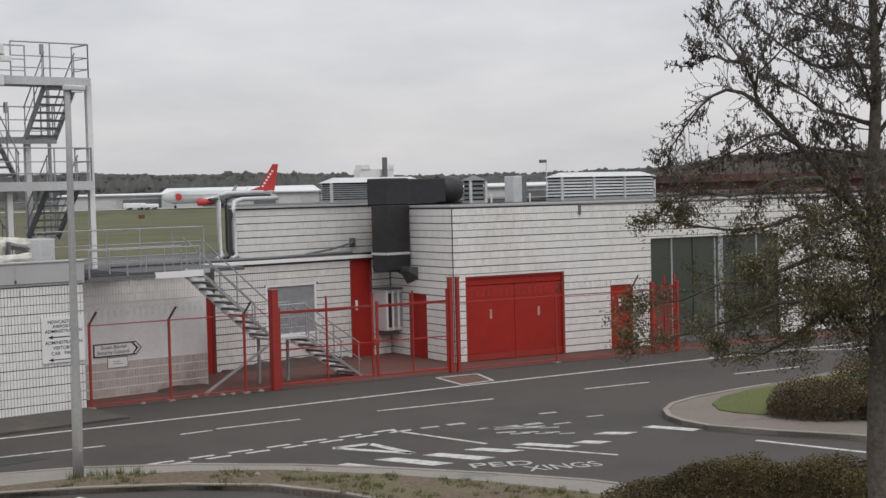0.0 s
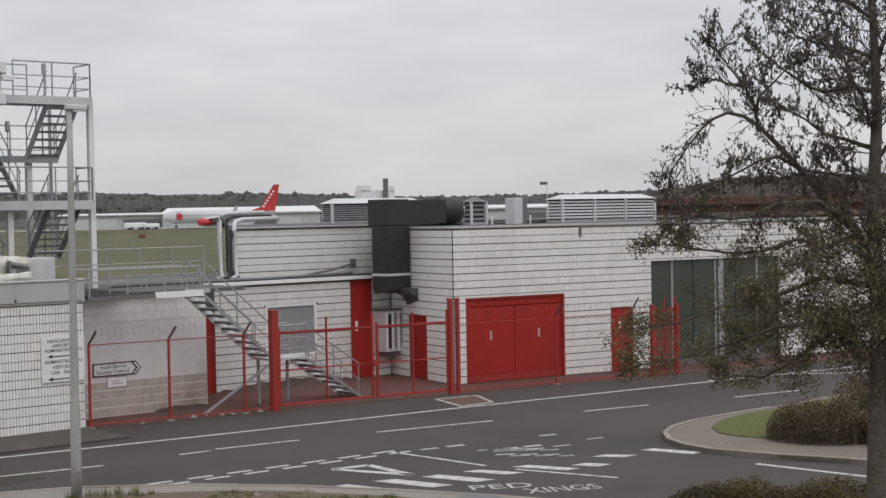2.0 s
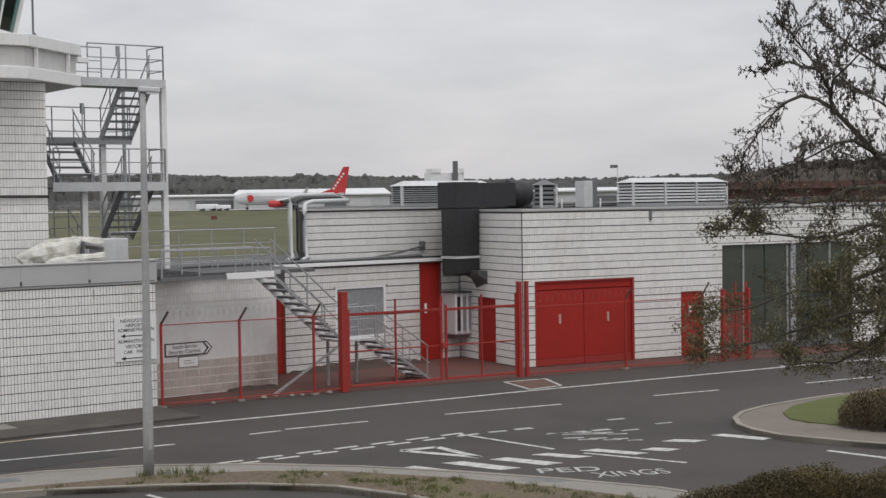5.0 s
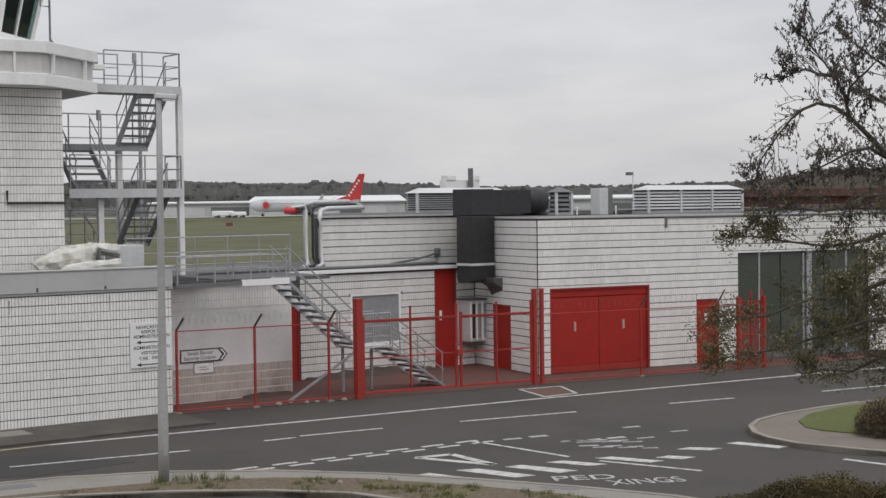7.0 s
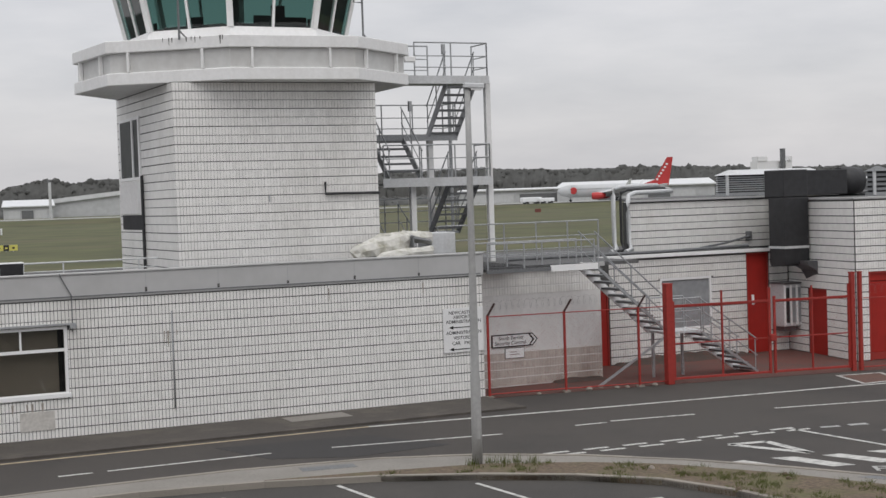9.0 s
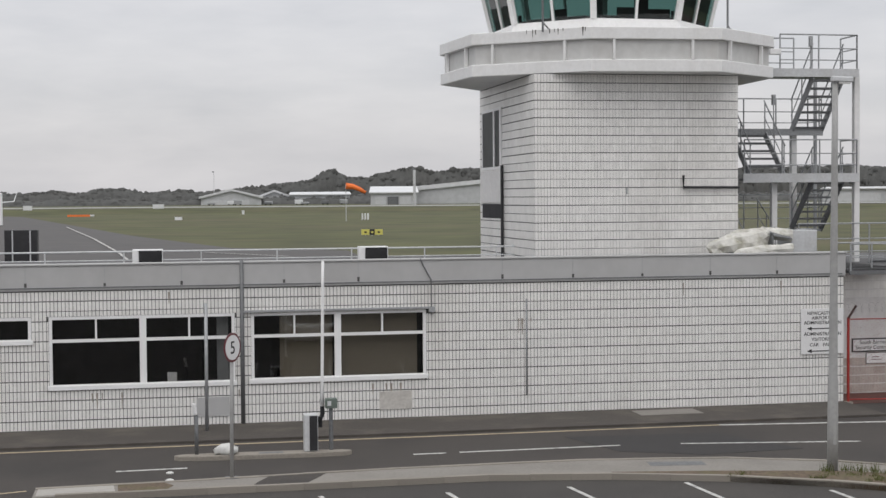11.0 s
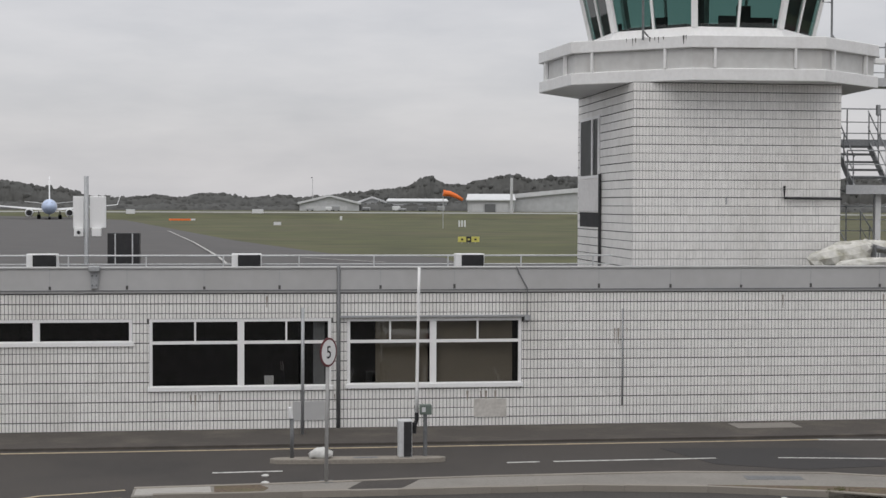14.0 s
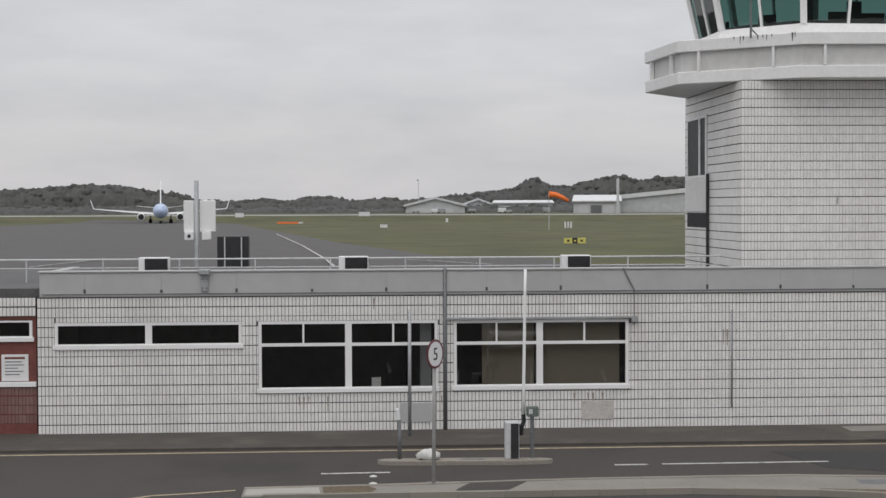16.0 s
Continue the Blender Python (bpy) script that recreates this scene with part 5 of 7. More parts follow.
thin_post(35.2, 32.5, 0.4)
for x, y, r in ((20.4, 34.9, 0.10), (21.2, 34.75, 0.08), (21.5, 34.7, 0.07), (22.3, 34.55, 0.09), (18.9, 35.0, 0.07), (20.9, 35.1, 0.06)):
    s = Shape().lathe((x, y, 0.01), (0, 0, 1), [(0, r * 0.8), (r * 0.4, r), (r * 0.8, r * 0.6), (r, r * 0.2)], 7)
    solid("rubble", s, STONE, "small lump of pale rubble by the fence", "stone", group="rubble lumps")


def razor_coil(p, q, z, r, turns, label):
    p, q = Vector((*p, z)), Vector((*q, z))
    d = (q - p).normalized()
    n = Vector((-d.y, d.x, 0))
    pts = [p.lerp(q, i / (turns * 10)) + (n * math.cos(i * 0.628) + Vector((0, 0, math.sin(i * 0.628)))) * r for i in range(turns * 10 + 1)]
    solid("barbed_coil", Shape().tube(pts, 0.0019, 4), GALVD, label, "barbed wire")


razor_coil((29.0, 33.72), (36.0, 32.45), 2.36, 0.13, 34, "thin coil of barbed wire along the fence top")
razor_coil((18.0, 36.85), (21.9, 36.85), 2.35, 0.13, 20, "thin coil of barbed wire along the annexe wall")

# ---------------------------------------------------------------- steel stairs
def flight(parent, a, b, width, axis, n, tread_mat, rail=True, side_only=None, string_mat=None):
    """A straight open stair from a (top) to b (foot); axis: unit vector across the flight."""
    a, b, ax = Vector(a), Vector(b), Vector(axis)
    for k in (0, 1):
        off = ax * width * (k - 0.5)
        slim = string_mat is FRAMEW and k == 0
        part("stringer", Shape().beam(a + off, b + off, 0.04, 0.07 if slim else 0.22), GALV if slim else string_mat or PALE, parent)
        if rail:
            up = Vector((0, 0, 0.95))
            part("handrail", Shape().tube([a + off + up, b + off + up], 0.022, 6), GALV, parent)
            part("knee_rail", Shape().tube([a + off + up * 0.5, b + off + up * 0.5], 0.016, 6), GALV, parent)
            for q in (0.04, 0.5, 0.96):
                p = a.lerp(b, q) + off
                part("baluster", Shape().tube([p, p + up], 0.018, 6), GALV, parent)
    d = Vector(((b - a).x, (b - a).y, 0)).normalized()
    for i in range(n):
        c = a.lerp(b, (i + 0.5) / n)
        s = Shape()
        p = [c + ax * width * sx * 0.48 + d * dd + Vector((0, 0, dz)) for dz in (-0.03, 0.03) for sx, dd in ((-1, -0.12), (1, -0.12), (1, 0.12), (-1, 0.12))]
        s.add(p, [(3, 2, 1, 0), (4, 5, 6, 7), (0, 1, 5, 4), (1, 2, 6, 5), (2, 3, 7, 6), (3, 0, 4, 7)])
        part("tread", s, tread_mat, parent)


def rail_run(parent, pts, height=1.05, posts=True, gap=1.1):
    pts = [Vector(p) for p in pts]
    for a, b in zip(pts, pts[1:]):
        for k, r in ((1.0, 0.024), (0.62, 0.018), (0.3, 0.018)) if height > 0.8 else ((1.0, 0.022), (0.5, 0.014)):
            part("rail", Shape().tube([a + Vector((0, 0, height * k)), b + Vector((0, 0, height * k))], r, 6), GALV, parent)
        n = max(1, round((b - a).length / gap))
        for i in range(n + 1):
            p = a.lerp(b, i / n)
            part("post", Shape().tube([p, p + Vector((0, 0, height))], 0.022, 6), GALV, parent)


SY = 35.75
walkway = thing("access_stair", (22.0, SY, 0), "pale galvanised steel stair and roof walkway", "stair")
GRATE = mat("dark_open_grating", (0.055, 0.055, 0.056), 0.7, 0.2, grain=20, amount=0.3, bump=0.1)
grating = Shape()
for k in range(34):
    grating.box(17.55 + k * 0.1, SY - 0.5, 3.40, 17.59 + k * 0.1, SY + 0.5, 3.44)
part("deck_grating", grating, GRATE, walkway, "open steel bar grating")["kind"] = "stuff"
part("deck_edge", Shape().box(17.55, SY - 0.55, 3.33, 19.5, SY - 0.5, 3.43), GALVD, walkway)
part("deck_edge", Shape().box(19.5, SY - 0.55, 3.30, 20.98, SY - 0.5, 3.47), FRAMEW, walkway)
part("deck_edge", Shape().box(17.55, SY + 0.5, 3.32, 20.98, SY + 0.55, 3.45), GALVD, walkway)
rail_run(walkway, [(17.6, SY - 0.5, 3.42), (20.9, SY - 0.5, 3.42)], 0.70)
rail_run(walkway, [(17.6, SY + 0.5, 3.42), (20.9, SY + 0.5, 3.42)], 0.70)
link = Shape()
for k in range(32):
    link.box(17.6, 36.3 + k * 0.115, 3.44, 19.2, 36.345 + k * 0.115, 3.48)
part("link_grating", link, GRATE, walkway, "open steel bar grating")["kind"] = "stuff"
rail_run(walkway, [(18.2, 39.7, 3.4), (23.7, 39.7, 3.4)], 1.16)
flight(walkway, (20.95, SY, 3.38), (23.25, SY, 1.38), 0.9, (0, 1, 0), 10, GALVD, string_mat=FRAMEW)
part("landing", Shape().box(23.2, SY - 0.47, 1.32, 24.4, SY + 0.47, 1.38), PALE, walkway)
rail_run(walkway, [(23.25, SY - 0.45, 1.36), (24.4, SY - 0.45, 1.36)], 0.95)
rail_run(walkway, [(23.25, SY + 0.45, 1.36), (24.4, SY + 0.45, 1.36)], 0.95)
flight(walkway, (24.4, SY, 1.32), (26.35, SY, 0.02), 0.9, (0, 1, 0), 7, GALVD, string_mat=FRAMEW)
part("strut", Shape().beam((20.9, SY - 0.5, 0.02), (23.3, SY - 0.45, 1.32), 0.06, 0.06), GALV, walkway, "diagonal steel strut")
part("prop", Shape().beam((23.3, SY + 0.4, 0.0), (23.3, SY + 0.4, 1.32), 0.07, 0.07), GALV, walkway)
part("prop", Shape().beam((24.3, SY + 0.4, 0.0), (24.3, SY + 0.4, 1.32), 0.07, 0.07), GALV, walkway)

esc = thing("escape_stair", (18.9, 41.0, 3.4), "galvanised zigzag escape stair against the control tower", "stair")
for x, y, z1, m, w in ((20.62, 40.55, 8.9, WHITE, 0.17), (18.05, 40.6, 5.8, WHITE, 0.17), (19.3, 42.0, 7.3, WHITE, 0.17), (17.1, 42.3, 7.3, GALV, 0.09), (20.3, 42.6, 8.9, GALV, 0.09)):
    part("column", Shape().box(x - w / 2, y - w / 2, 3.40, x + w / 2, y + w / 2, z1), m, esc, bevel=0.01)
part("platform", Shape().box(17.2, 40.25, 8.84, 20.55, 41.3, 8.92), GALV, esc)
part("platform_edge", Shape().box(17.2, 40.2, 8.82, 20.55, 40.25, 9.06), PALE, esc)
part("platform", Shape().box(16.95, 40.25, 5.82, 20.55, 41.3, 5.88), GALV, esc)
part("platform_edge", Shape().box(16.95, 40.2, 5.76, 20.55, 40.25, 6.02), PALE, esc)
part("landing", Shape().box(16.95, 41.7, 7.24, 20.1, 42.7, 7.30), GALV, esc)
part("landing_edge", Shape().box(16.95, 41.65, 7.18, 20.1, 41.70, 7.38), GALV, esc)
part("landing", Shape().box(16.95, 41.7, 4.30, 20.1, 42.7, 4.36), GALV, esc)
for z, pts in ((9.0, [(18.1, 40.25), (20.5, 40.25), (20.5, 41.3)]), (9.0, [(17.6, 41.3), (19.0, 41.3)]), (5.95, [(17.0, 40.25), (20.5, 40.25), (20.5, 41.3)]), (7.3, [(16.95, 41.7), (16.95, 42.7), (20.1, 42.7), (20.1, 41.9)]), (4.36, [(16.95, 42.7), (20.1, 42.7), (20.1, 41.9)])):
    rail_run(esc, [(*p, z) for p in pts])
flight(esc, (19.62, 40.3, 8.84), (19.62, 41.8, 7.30), 0.95, (1, 0, 0), 7, GALVD, string_mat=GALV)
flight(esc, (17.75, 41.8, 7.28), (17.75, 40.3, 5.88), 1.05, (1, 0, 0), 6, GALVD, string_mat=GALV)
flight(esc, (19.62, 40.3, 5.84), (19.62, 41.8, 4.36), 0.95, (1, 0, 0), 7, GALVD, string_mat=GALVD)
flight(esc, (17.55, 41.8, 4.34), (17.55, 40.4, 3.42), 1.0, (1, 0, 0), 4, GALVD, string_mat=GALV)
for x, z in ((19.05, 9.25), (17.9, 7.55)):
    part("bulkhead_lamp", Shape().box(x - 0.05, 40.20, z + 0.45, x + 0.05, 40.30, z + 0.75).tube([(x, 40.25, z - 0.3), (x, 40.25, z + 0.45)], 0.018, 6), GALV, esc, "small grey bulkhead lamp on a stem", bevel=0.01)
cctv = part("camera_arm", Shape().beam((17.25, 39.95, 9.62), (17.75, 39.9, 9.62), 0.06, 0.08), GALVD, esc)
part("camera_housing", Shape().box(17.6, 39.8, 9.42, 17.95, 40.0, 9.585), WHITE, cctv, "small white camera housing", bevel=0.02)
esc.location.x -= 0.22
# wrapped pipework and box on the office roof
solid("roof_cabinet", Shape().box(16.75, 37.0, 3.48, 17.5, 37.9, 4.45), PALE, "pale grey metal box on the roof edge", "cabinet", bevel=0.02)
pipe_r = thing("wrapped_duct", (14.5, 37.0, 3.5), "peeling white wrapped duct with a rounded end on the roof", "duct")
WRAP = mat("stained_duct_wrap", (0.60, 0.59, 0.55), 0.8, grain=5, amount=0.12, stain=0.9, stain_color=(0.24, 0.225, 0.14), stain_scale=3.0, bump=0.4)


def wrapped(pts, r, seed):
    """A lagged pipe: rings along a smooth path, wrinkled and sagging."""
    pts = [Vector(p) for p in pts]
    path = [pts[i].lerp(pts[i + 1], k / 5) for i in range(len(pts) - 1) for k in range(5)] + [pts[-1]]
    for _ in range(3):
        path = [path[0]] + [(path[i - 1] + path[i] * 2 + path[i + 1]) / 4 for i in range(1, len(path) - 1)] + [path[-1]]
    s = Shape().tube(path[::2] + path[-1:], r, 9)
    for p in s.v:
        p += noise.noise_vector(p * 3.2 + Vector((seed, 0, 0))) * r * 0.30 + noise.noise_vector(p * 11) * r * 0.20
    return s


part("bend", wrapped([(14.34, 36.6, 3.5), (14.36, 36.6, 3.85), (14.55, 36.6, 4.08), (14.95, 36.65, 4.13), (15.6, 36.75, 4.18), (16.0, 36.8, 4.32)], 0.26, 1), WRAP, pipe_r)
part("upper_bend", wrapped([(14.9, 36.9, 3.6), (14.95, 36.9, 4.1), (15.2, 36.95, 4.33), (15.9, 37.0, 4.38), (16.75, 37.0, 4.33)], 0.17, 4), WRAP, pipe_r)
part("lower_pipe", wrapped([(14.8, 36.3, 3.5), (14.9, 36.3, 3.78), (15.15, 36.3, 3.9), (15.7, 36.4, 3.93), (16.5, 36.5, 3.98)], 0.15, 7), WRAP, pipe_r)
part("loose_sheet", Shape().add([(15.9, 36.45, 4.36), (16.6, 36.6, 4.24), (16.65, 36.9, 4.30), (15.95, 36.85, 4.47), (15.9, 36.45, 4.34), (16.6, 36.6, 4.22), (16.65, 36.9, 4.28), (15.95, 36.85, 4.45)], [(0, 1, 2, 3), (7, 6, 5, 4), (0, 4, 5, 1), (1, 5, 6, 2), (2, 6, 7, 3), (3, 7, 4, 0)]), GALVD, pipe_r, "loose dark metal sheet")
part("strap", Shape().box(15.95, 36.4, 3.5, 15.99, 37.1, 4.40), GALVD, pipe_r)

# ---------------------------------------------------------------- roof rail, roof boxes and mast beside the tower
rr = thing("roof_rail", (0, 38.5, 3.5), "low pale guard rail along the roof", "guard rail")
for z in (4.08, 3.86):
    part("rail", Shape().tube([(-30, 38.5, z), (9.5, 38.5, z)], 0.025 if z > 4 else 0.016, 6), PALE, rr)
for k in range(21):
    x = -30 + k * 1.95
    part("post", Shape().tube([(x, 38.5, 3.5), (x, 38.5, 4.08)], 0.02, 6), PALE, rr)
for x in (-5.63, -0.53, 5.24):
    bx = thing("roof_condenser", (x + 0.38, 38.2, 3.5), "small white air-conditioning unit with a black grille", "air conditioner", "roof air conditioners")
    part("casing", Shape().box(x, 38.05, 3.5, x + 0.76, 38.4, 4.14), FRAMEW, bx, bevel=0.015)
    part("grille", Shape().box(x + 0.16, 38.02, 3.52, x + 0.735, 38.05, 4.11), DARK, bx)
    part("foot", Shape().box(x + 0.05, 38.0, 3.49, x + 0.7, 38.45, 3.53), GALVD, bx)
mast = thing("aerial_post", (-5.33, 48.9, 0), "grey steel mast carrying two white equipment panels", "mast")
part("pole", Shape().tube([(-5.33, 48.9, 0), (-5.33, 48.9, 6.30)], 0.075, 10), GALV, mast, smooth=True)
for x0, x1 in ((-5.76, -5.42), (-5.24, -4.72)):
    part("panel", Shape().box(x0, 48.95, 4.62, x1, 49.1, 5.65), FRAMEW, mast, "white equipment panel", bevel=0.02)
for x0 in (-5.72, -5.16):
    part("lamp_box", Shape().box(x0, 48.8, 4.35, x0 + 0.3, 49.05, 4.62), FRAMEW, mast, bevel=0.02)
part("lens", Shape().lathe((-5.57, 48.79, 4.48), (0, -1, 0), [(0, 0.06), (0.01, 0.05)], 10), DARK, mast)
cab2 = thing("black_cabinet", (-4.2, 49, 0), "black louvred cabinet standing behind the roof", "cabinet")
part("body", Shape().box(-4.68, 49, 0, -3.66, 49.6, 4.46), BLACK, cab2, bevel=0.02)
for x in (-4.45, -3.9):
    part("edge_strip", Shape().box(x, 48.98, 3.0, x + 0.04, 49.0, 4.44), PALE, cab2)

# ---------------------------------------------------------------- street furniture
lampost = thing("lamp_post", (12.75, 26.3, 0.085), "tall plain grey steel lamp post on the footway", "lamp post")
part("shaft", Shape().lathe((12.76, 26.3, 0.05), (0.006, 0, 1), [(0, 0.105), (0.9, 0.102), (1.75, 0.10), (1.85, 0.085), (3.2, 0.077), (4.6, 0.069), (6.0, 0.062), (7.5, 0.055)], 16), POSTG, lampost, smooth=True)
part("access_door", Shape().box(12.72, 26.185, 0.6, 12.79, 26.205, 1.1), POSTG, lampost)
lantern = part("lantern", Shape().beam((12.72, 26.3, 7.60), (13.12, 26.2, 7.58), 0.16, 0.10), PALE, lampost, "flat grey lantern", bevel=0.02)
part("bowl", Shape().beam((12.86, 26.27, 7.53), (13.08, 26.21, 7.525), 0.12, 0.04), FRAMEW, lantern)
five = thing("speed_sign", (1.42, 28.2, 0.085), "round five speed-limit sign with a red ring on a grey post", "road sign")
part("post", Shape().tube([(1.40, 28.25, 0.05), (1.43, 28.25, 2.8)], 0.038, 10), POSTG, five, smooth=True)
fdir = Vector((0.80, -0.60, 0)).normalized()
part("disc", Shape().lathe((1.43, 28.2, 2.585), fdir, [(0, 0.28), (0.015, 0.28)], 32), SIGNR, five, "red sign disc")
part("face", Shape().lathe(Vector((1.43, 28.2, 2.585)) + fdir * 0.0155, fdir, [(0, 0.238), (0.003, 0.238)], 32), SIGNW, five, "white sign face")
lettering("numeral", "5", 0.34, Matrix.Translation(Vector((1.43, 28.2, 2.47)) + fdir * 0.02) @ Matrix.Rotation(math.atan2(fdir.y, fdir.x) + math.pi / 2, 4, "Z") @ Matrix.Rotation(radians(90), 4, "X"), SIGNK, five, 0.002, "CENTER")
part("foot_plate", Shape().box(1.28, 28.15, 0.05, 1.53, 28.4, 0.095), GALVD, five)
refuge = thing("traffic_island", (2.2, 30.85, 0), "narrow concrete traffic island in the road", "traffic island", kind="structure")
isl = [(0.35, 30.93), (0.5, 30.78), (1.2, 30.7), (3.2, 30.62), (3.9, 30.66), (4.05, 30.78), (3.9, 30.9), (3.2, 31.0), (1.2, 31.08), (0.5, 31.06)]
part("slab", flat(isl, -0.02, 0.10), KERB, refuge, bevel=0.02)
part("joint_plate", flat([(2.1, 30.76), (2.6, 30.74), (2.6, 30.9), (2.1, 30.92)], 0.09, 0.104), GALVD, refuge)
sack = Shape().lathe((1.42, 30.88, 0.10), (0, 0, 1), [(0, 0.13), (0.06, 0.17), (0.14, 0.15), (0.2, 0.06)], 12)
for p in sack.v:
    p += Vector((p.x - 1.42, 0, 0)) * 0.55 + noise.noise_vector(p * 9) * 0.07
solid("sandbag", sack, BAG, "crumpled pale sandbag on the traffic island", "sandbag", smooth=True)
reader = thing("barrier_cabinet", (3.2, 30.84, 0.1), "silver barrier cabinet with a black front", "barrier machine")
part("case", Shape().box(3.04, 30.74, 0.10, 3.33, 31.0, 0.88), PALE, reader, bevel=0.02)
part("front", Shape().box(3.15, 30.725, 0.12, 3.315, 30.74, 0.85), BLACK, reader)
barrier = thing("barrier", (3.45, 30.9, 0.1), "white raised barrier pole with a grey counterweight", "barrier")
part("stand", Shape().box(3.22, 31.01, 0.09, 3.30, 31.09, 0.80).box(3.22, 31.03, 0.72, 3.44, 31.09, 0.79), BLACK, barrier)
part("pole", Shape().tube([(3.45 + 0.05 * k / 6, 31.06, 1.0 + 3.08 * k / 6) for k in range(7)], 0.036, 10, 0.03), FRAMEW, barrier, smooth=True)
part("counterweight", Shape().tube([(3.41, 31.11, 0.55), (3.42, 31.11, 0.72), (3.47, 31.11, 0.85), (3.45, 31.11, 1.14)], 0.045, 8), BLACK, barrier)
ticket = thing("card_reader", (3.65, 31.0, 0.1), "small green-grey card reader on a post", "card reader")
part("stem", Shape().tube([(3.62, 30.9, 0.1), (3.62, 30.9, 1.0)], 0.045, 8), GALVD, ticket)
part("head", Shape().box(3.50, 30.82, 0.98, 3.75, 30.98, 1.19), mat("green_grey_case", (0.12, 0.15, 0.13), 0.5), ticket, bevel=0.015)
part("screen", Shape().box(3.54, 30.812, 1.04, 3.62, 30.82, 1.14), PALE, ticket)
sb = thing("bollard", (0.82, 31.0, 0.1), "dark bollard with a white reflective head", "bollard")
part("stem", Shape().tube([(0.82, 30.98, 0.09), (0.82, 30.98, 0.92)], 0.042, 10), GALVD, sb, smooth=True)
part("head", Shape().beam((0.80, 30.95, 0.92), (0.77, 30.93, 1.17), 0.075, 0.075), FRAMEW, sb, "white slanted head", bevel=0.02)
solid("steel_post", Shape().tube([(1.15, 34.4, 0.05), (1.16, 34.4, 3.0)], 0.04, 8), GALV, "plain grey steel post by the wall", "post", smooth=True)
for x, y in ((0.25, 29.41), (0.24, 28.66)):
    solid("litter", Shape().lathe((x, y, 0.0), (0, 0, 1), [(0, 0.07), (0.025, 0.085), (0.045, 0.04)], 7), BAG, "scrap of pale litter on the road", "litter", group="litter scraps")


# ---------------------------------------------------------------- airfield
def on_land(name, polys, material, label, category, lift=0.05, step=12.0):
    """A surface that follows the land, as a fine sheet."""
    s = Shape()
    for poly in polys:
        xs0, xs1 = min(p[0] for p in poly), max(p[0] for p in poly)
        ys0, ys1 = min(p[1] for p in poly), max(p[1] for p in poly)
        bm = bmesh.new()
        bm.faces.new([bm.verts.new((*p, 0)) for p in poly])
        for lo_, hi_, ax in ((xs0, xs1, 0), (ys0, ys1, 1)):
            k = math.ceil(lo_ / step) * step
            while k < hi_:
                co, no = [0, 0, 0], [0, 0, 0]
                co[ax], no[ax] = k, 1
                bmesh.ops.bisect_plane(bm, geom=bm.verts[:] + bm.edges[:] + bm.faces[:], plane_co=co, plane_no=no)
                k += step
        bm.verts.index_update()
        base = len(s.v)
        for v in bm.verts:
            s.v.append(Vector((v.co.x, v.co.y, rise(v.co.x, v.co.y) + lift)))
        s.f += [tuple(base + v.index for v in f.verts) for f in bm.faces]
        bm.free()
    return solid(name, s, material, label, category, "structure", at=(0, 0, 0))


def polar(az, d):
    return d * math.sin(radians(az)), d * math.cos(radians(az))


on_land("apron", [[(-220, 47.2), (14, 47.2), (14, 108), (6, 117), (-2, 160), (-13.5, 242), (-30, 360), (-44, 400), (-72, 404), (-80, 330), (-110, 290), (-220, 262)]], APRON, "grey asphalt taxiway and apron", "apron", 0.06)
strip = [polar(a, d) for a, d in ((-30, 560), (-13, 470), (0, 452), (11, 438), (22, 430), (33, 425), (45, 425), (60, 440))]
back = [polar(a, d) for a, d in ((60, 490), (45, 475), (33, 475), (22, 482), (11, 492), (0, 512), (-13, 535), (-30, 630))]
for k in range(7):
    on_land("runway", [[strip[k], strip[k + 1], back[6 - k], back[7 - k]]], mat("pale_runway_concrete", (0.36, 0.36, 0.35), 0.9, grain=0.3, amount=0.08, stain=0.4, stain_color=(0.35, 0.35, 0.34), stain_scale=0.04, bump=0), "pale concrete strip of the runway", "runway", 0.10)
for p in (((-5.7, 148), (-1.7, 99)), ((-12.0, 215), (-5.7, 148)), ((-24, 110), (-18.5, 112)), ((-18.5, 112), (-22, 100)), ((3.5, 107), (9, 100))):
    on_land("taxi_line", [stripe(*p[0], *p[1], 0.2)], PAINTW, "white painted line on the taxiway", "road marking", 0.13)

PROFILE = [(-20, 24), (-14, 30), (-12.6, 36), (-10.2, 44), (-8.7, 41), (-7.8, 30), (-6.9, 25), (-6.2, 16), (-4.4, 13), (-3.7, 19), (-2.8, 13), (-1.9, 22), (-0.9, 20), (-0.2, 14), (1.1, 18), (1.8, 13), (3.5, 21), (4.6, 27), (5.7, 32), (6.1, 39),
           (6.8, 55), (7.4, 40), (8.3, 39), (8.6, 48), (9.5, 51), (10.2, 58), (10.9, 47), (11.6, 54), (16, 55), (22, 50), (26.6, 52), (29.4, 46), (33.4, 46), (38.9, 34), (44, 33), (48, 38), (52, 40), (62, 42)]


def skyline(az):
    for (a, h), (b, k) in zip(PROFILE, PROFILE[1:]):
        if a <= az <= b:
            return h + (k - h) * (az - a) / (b - a)
    return 30


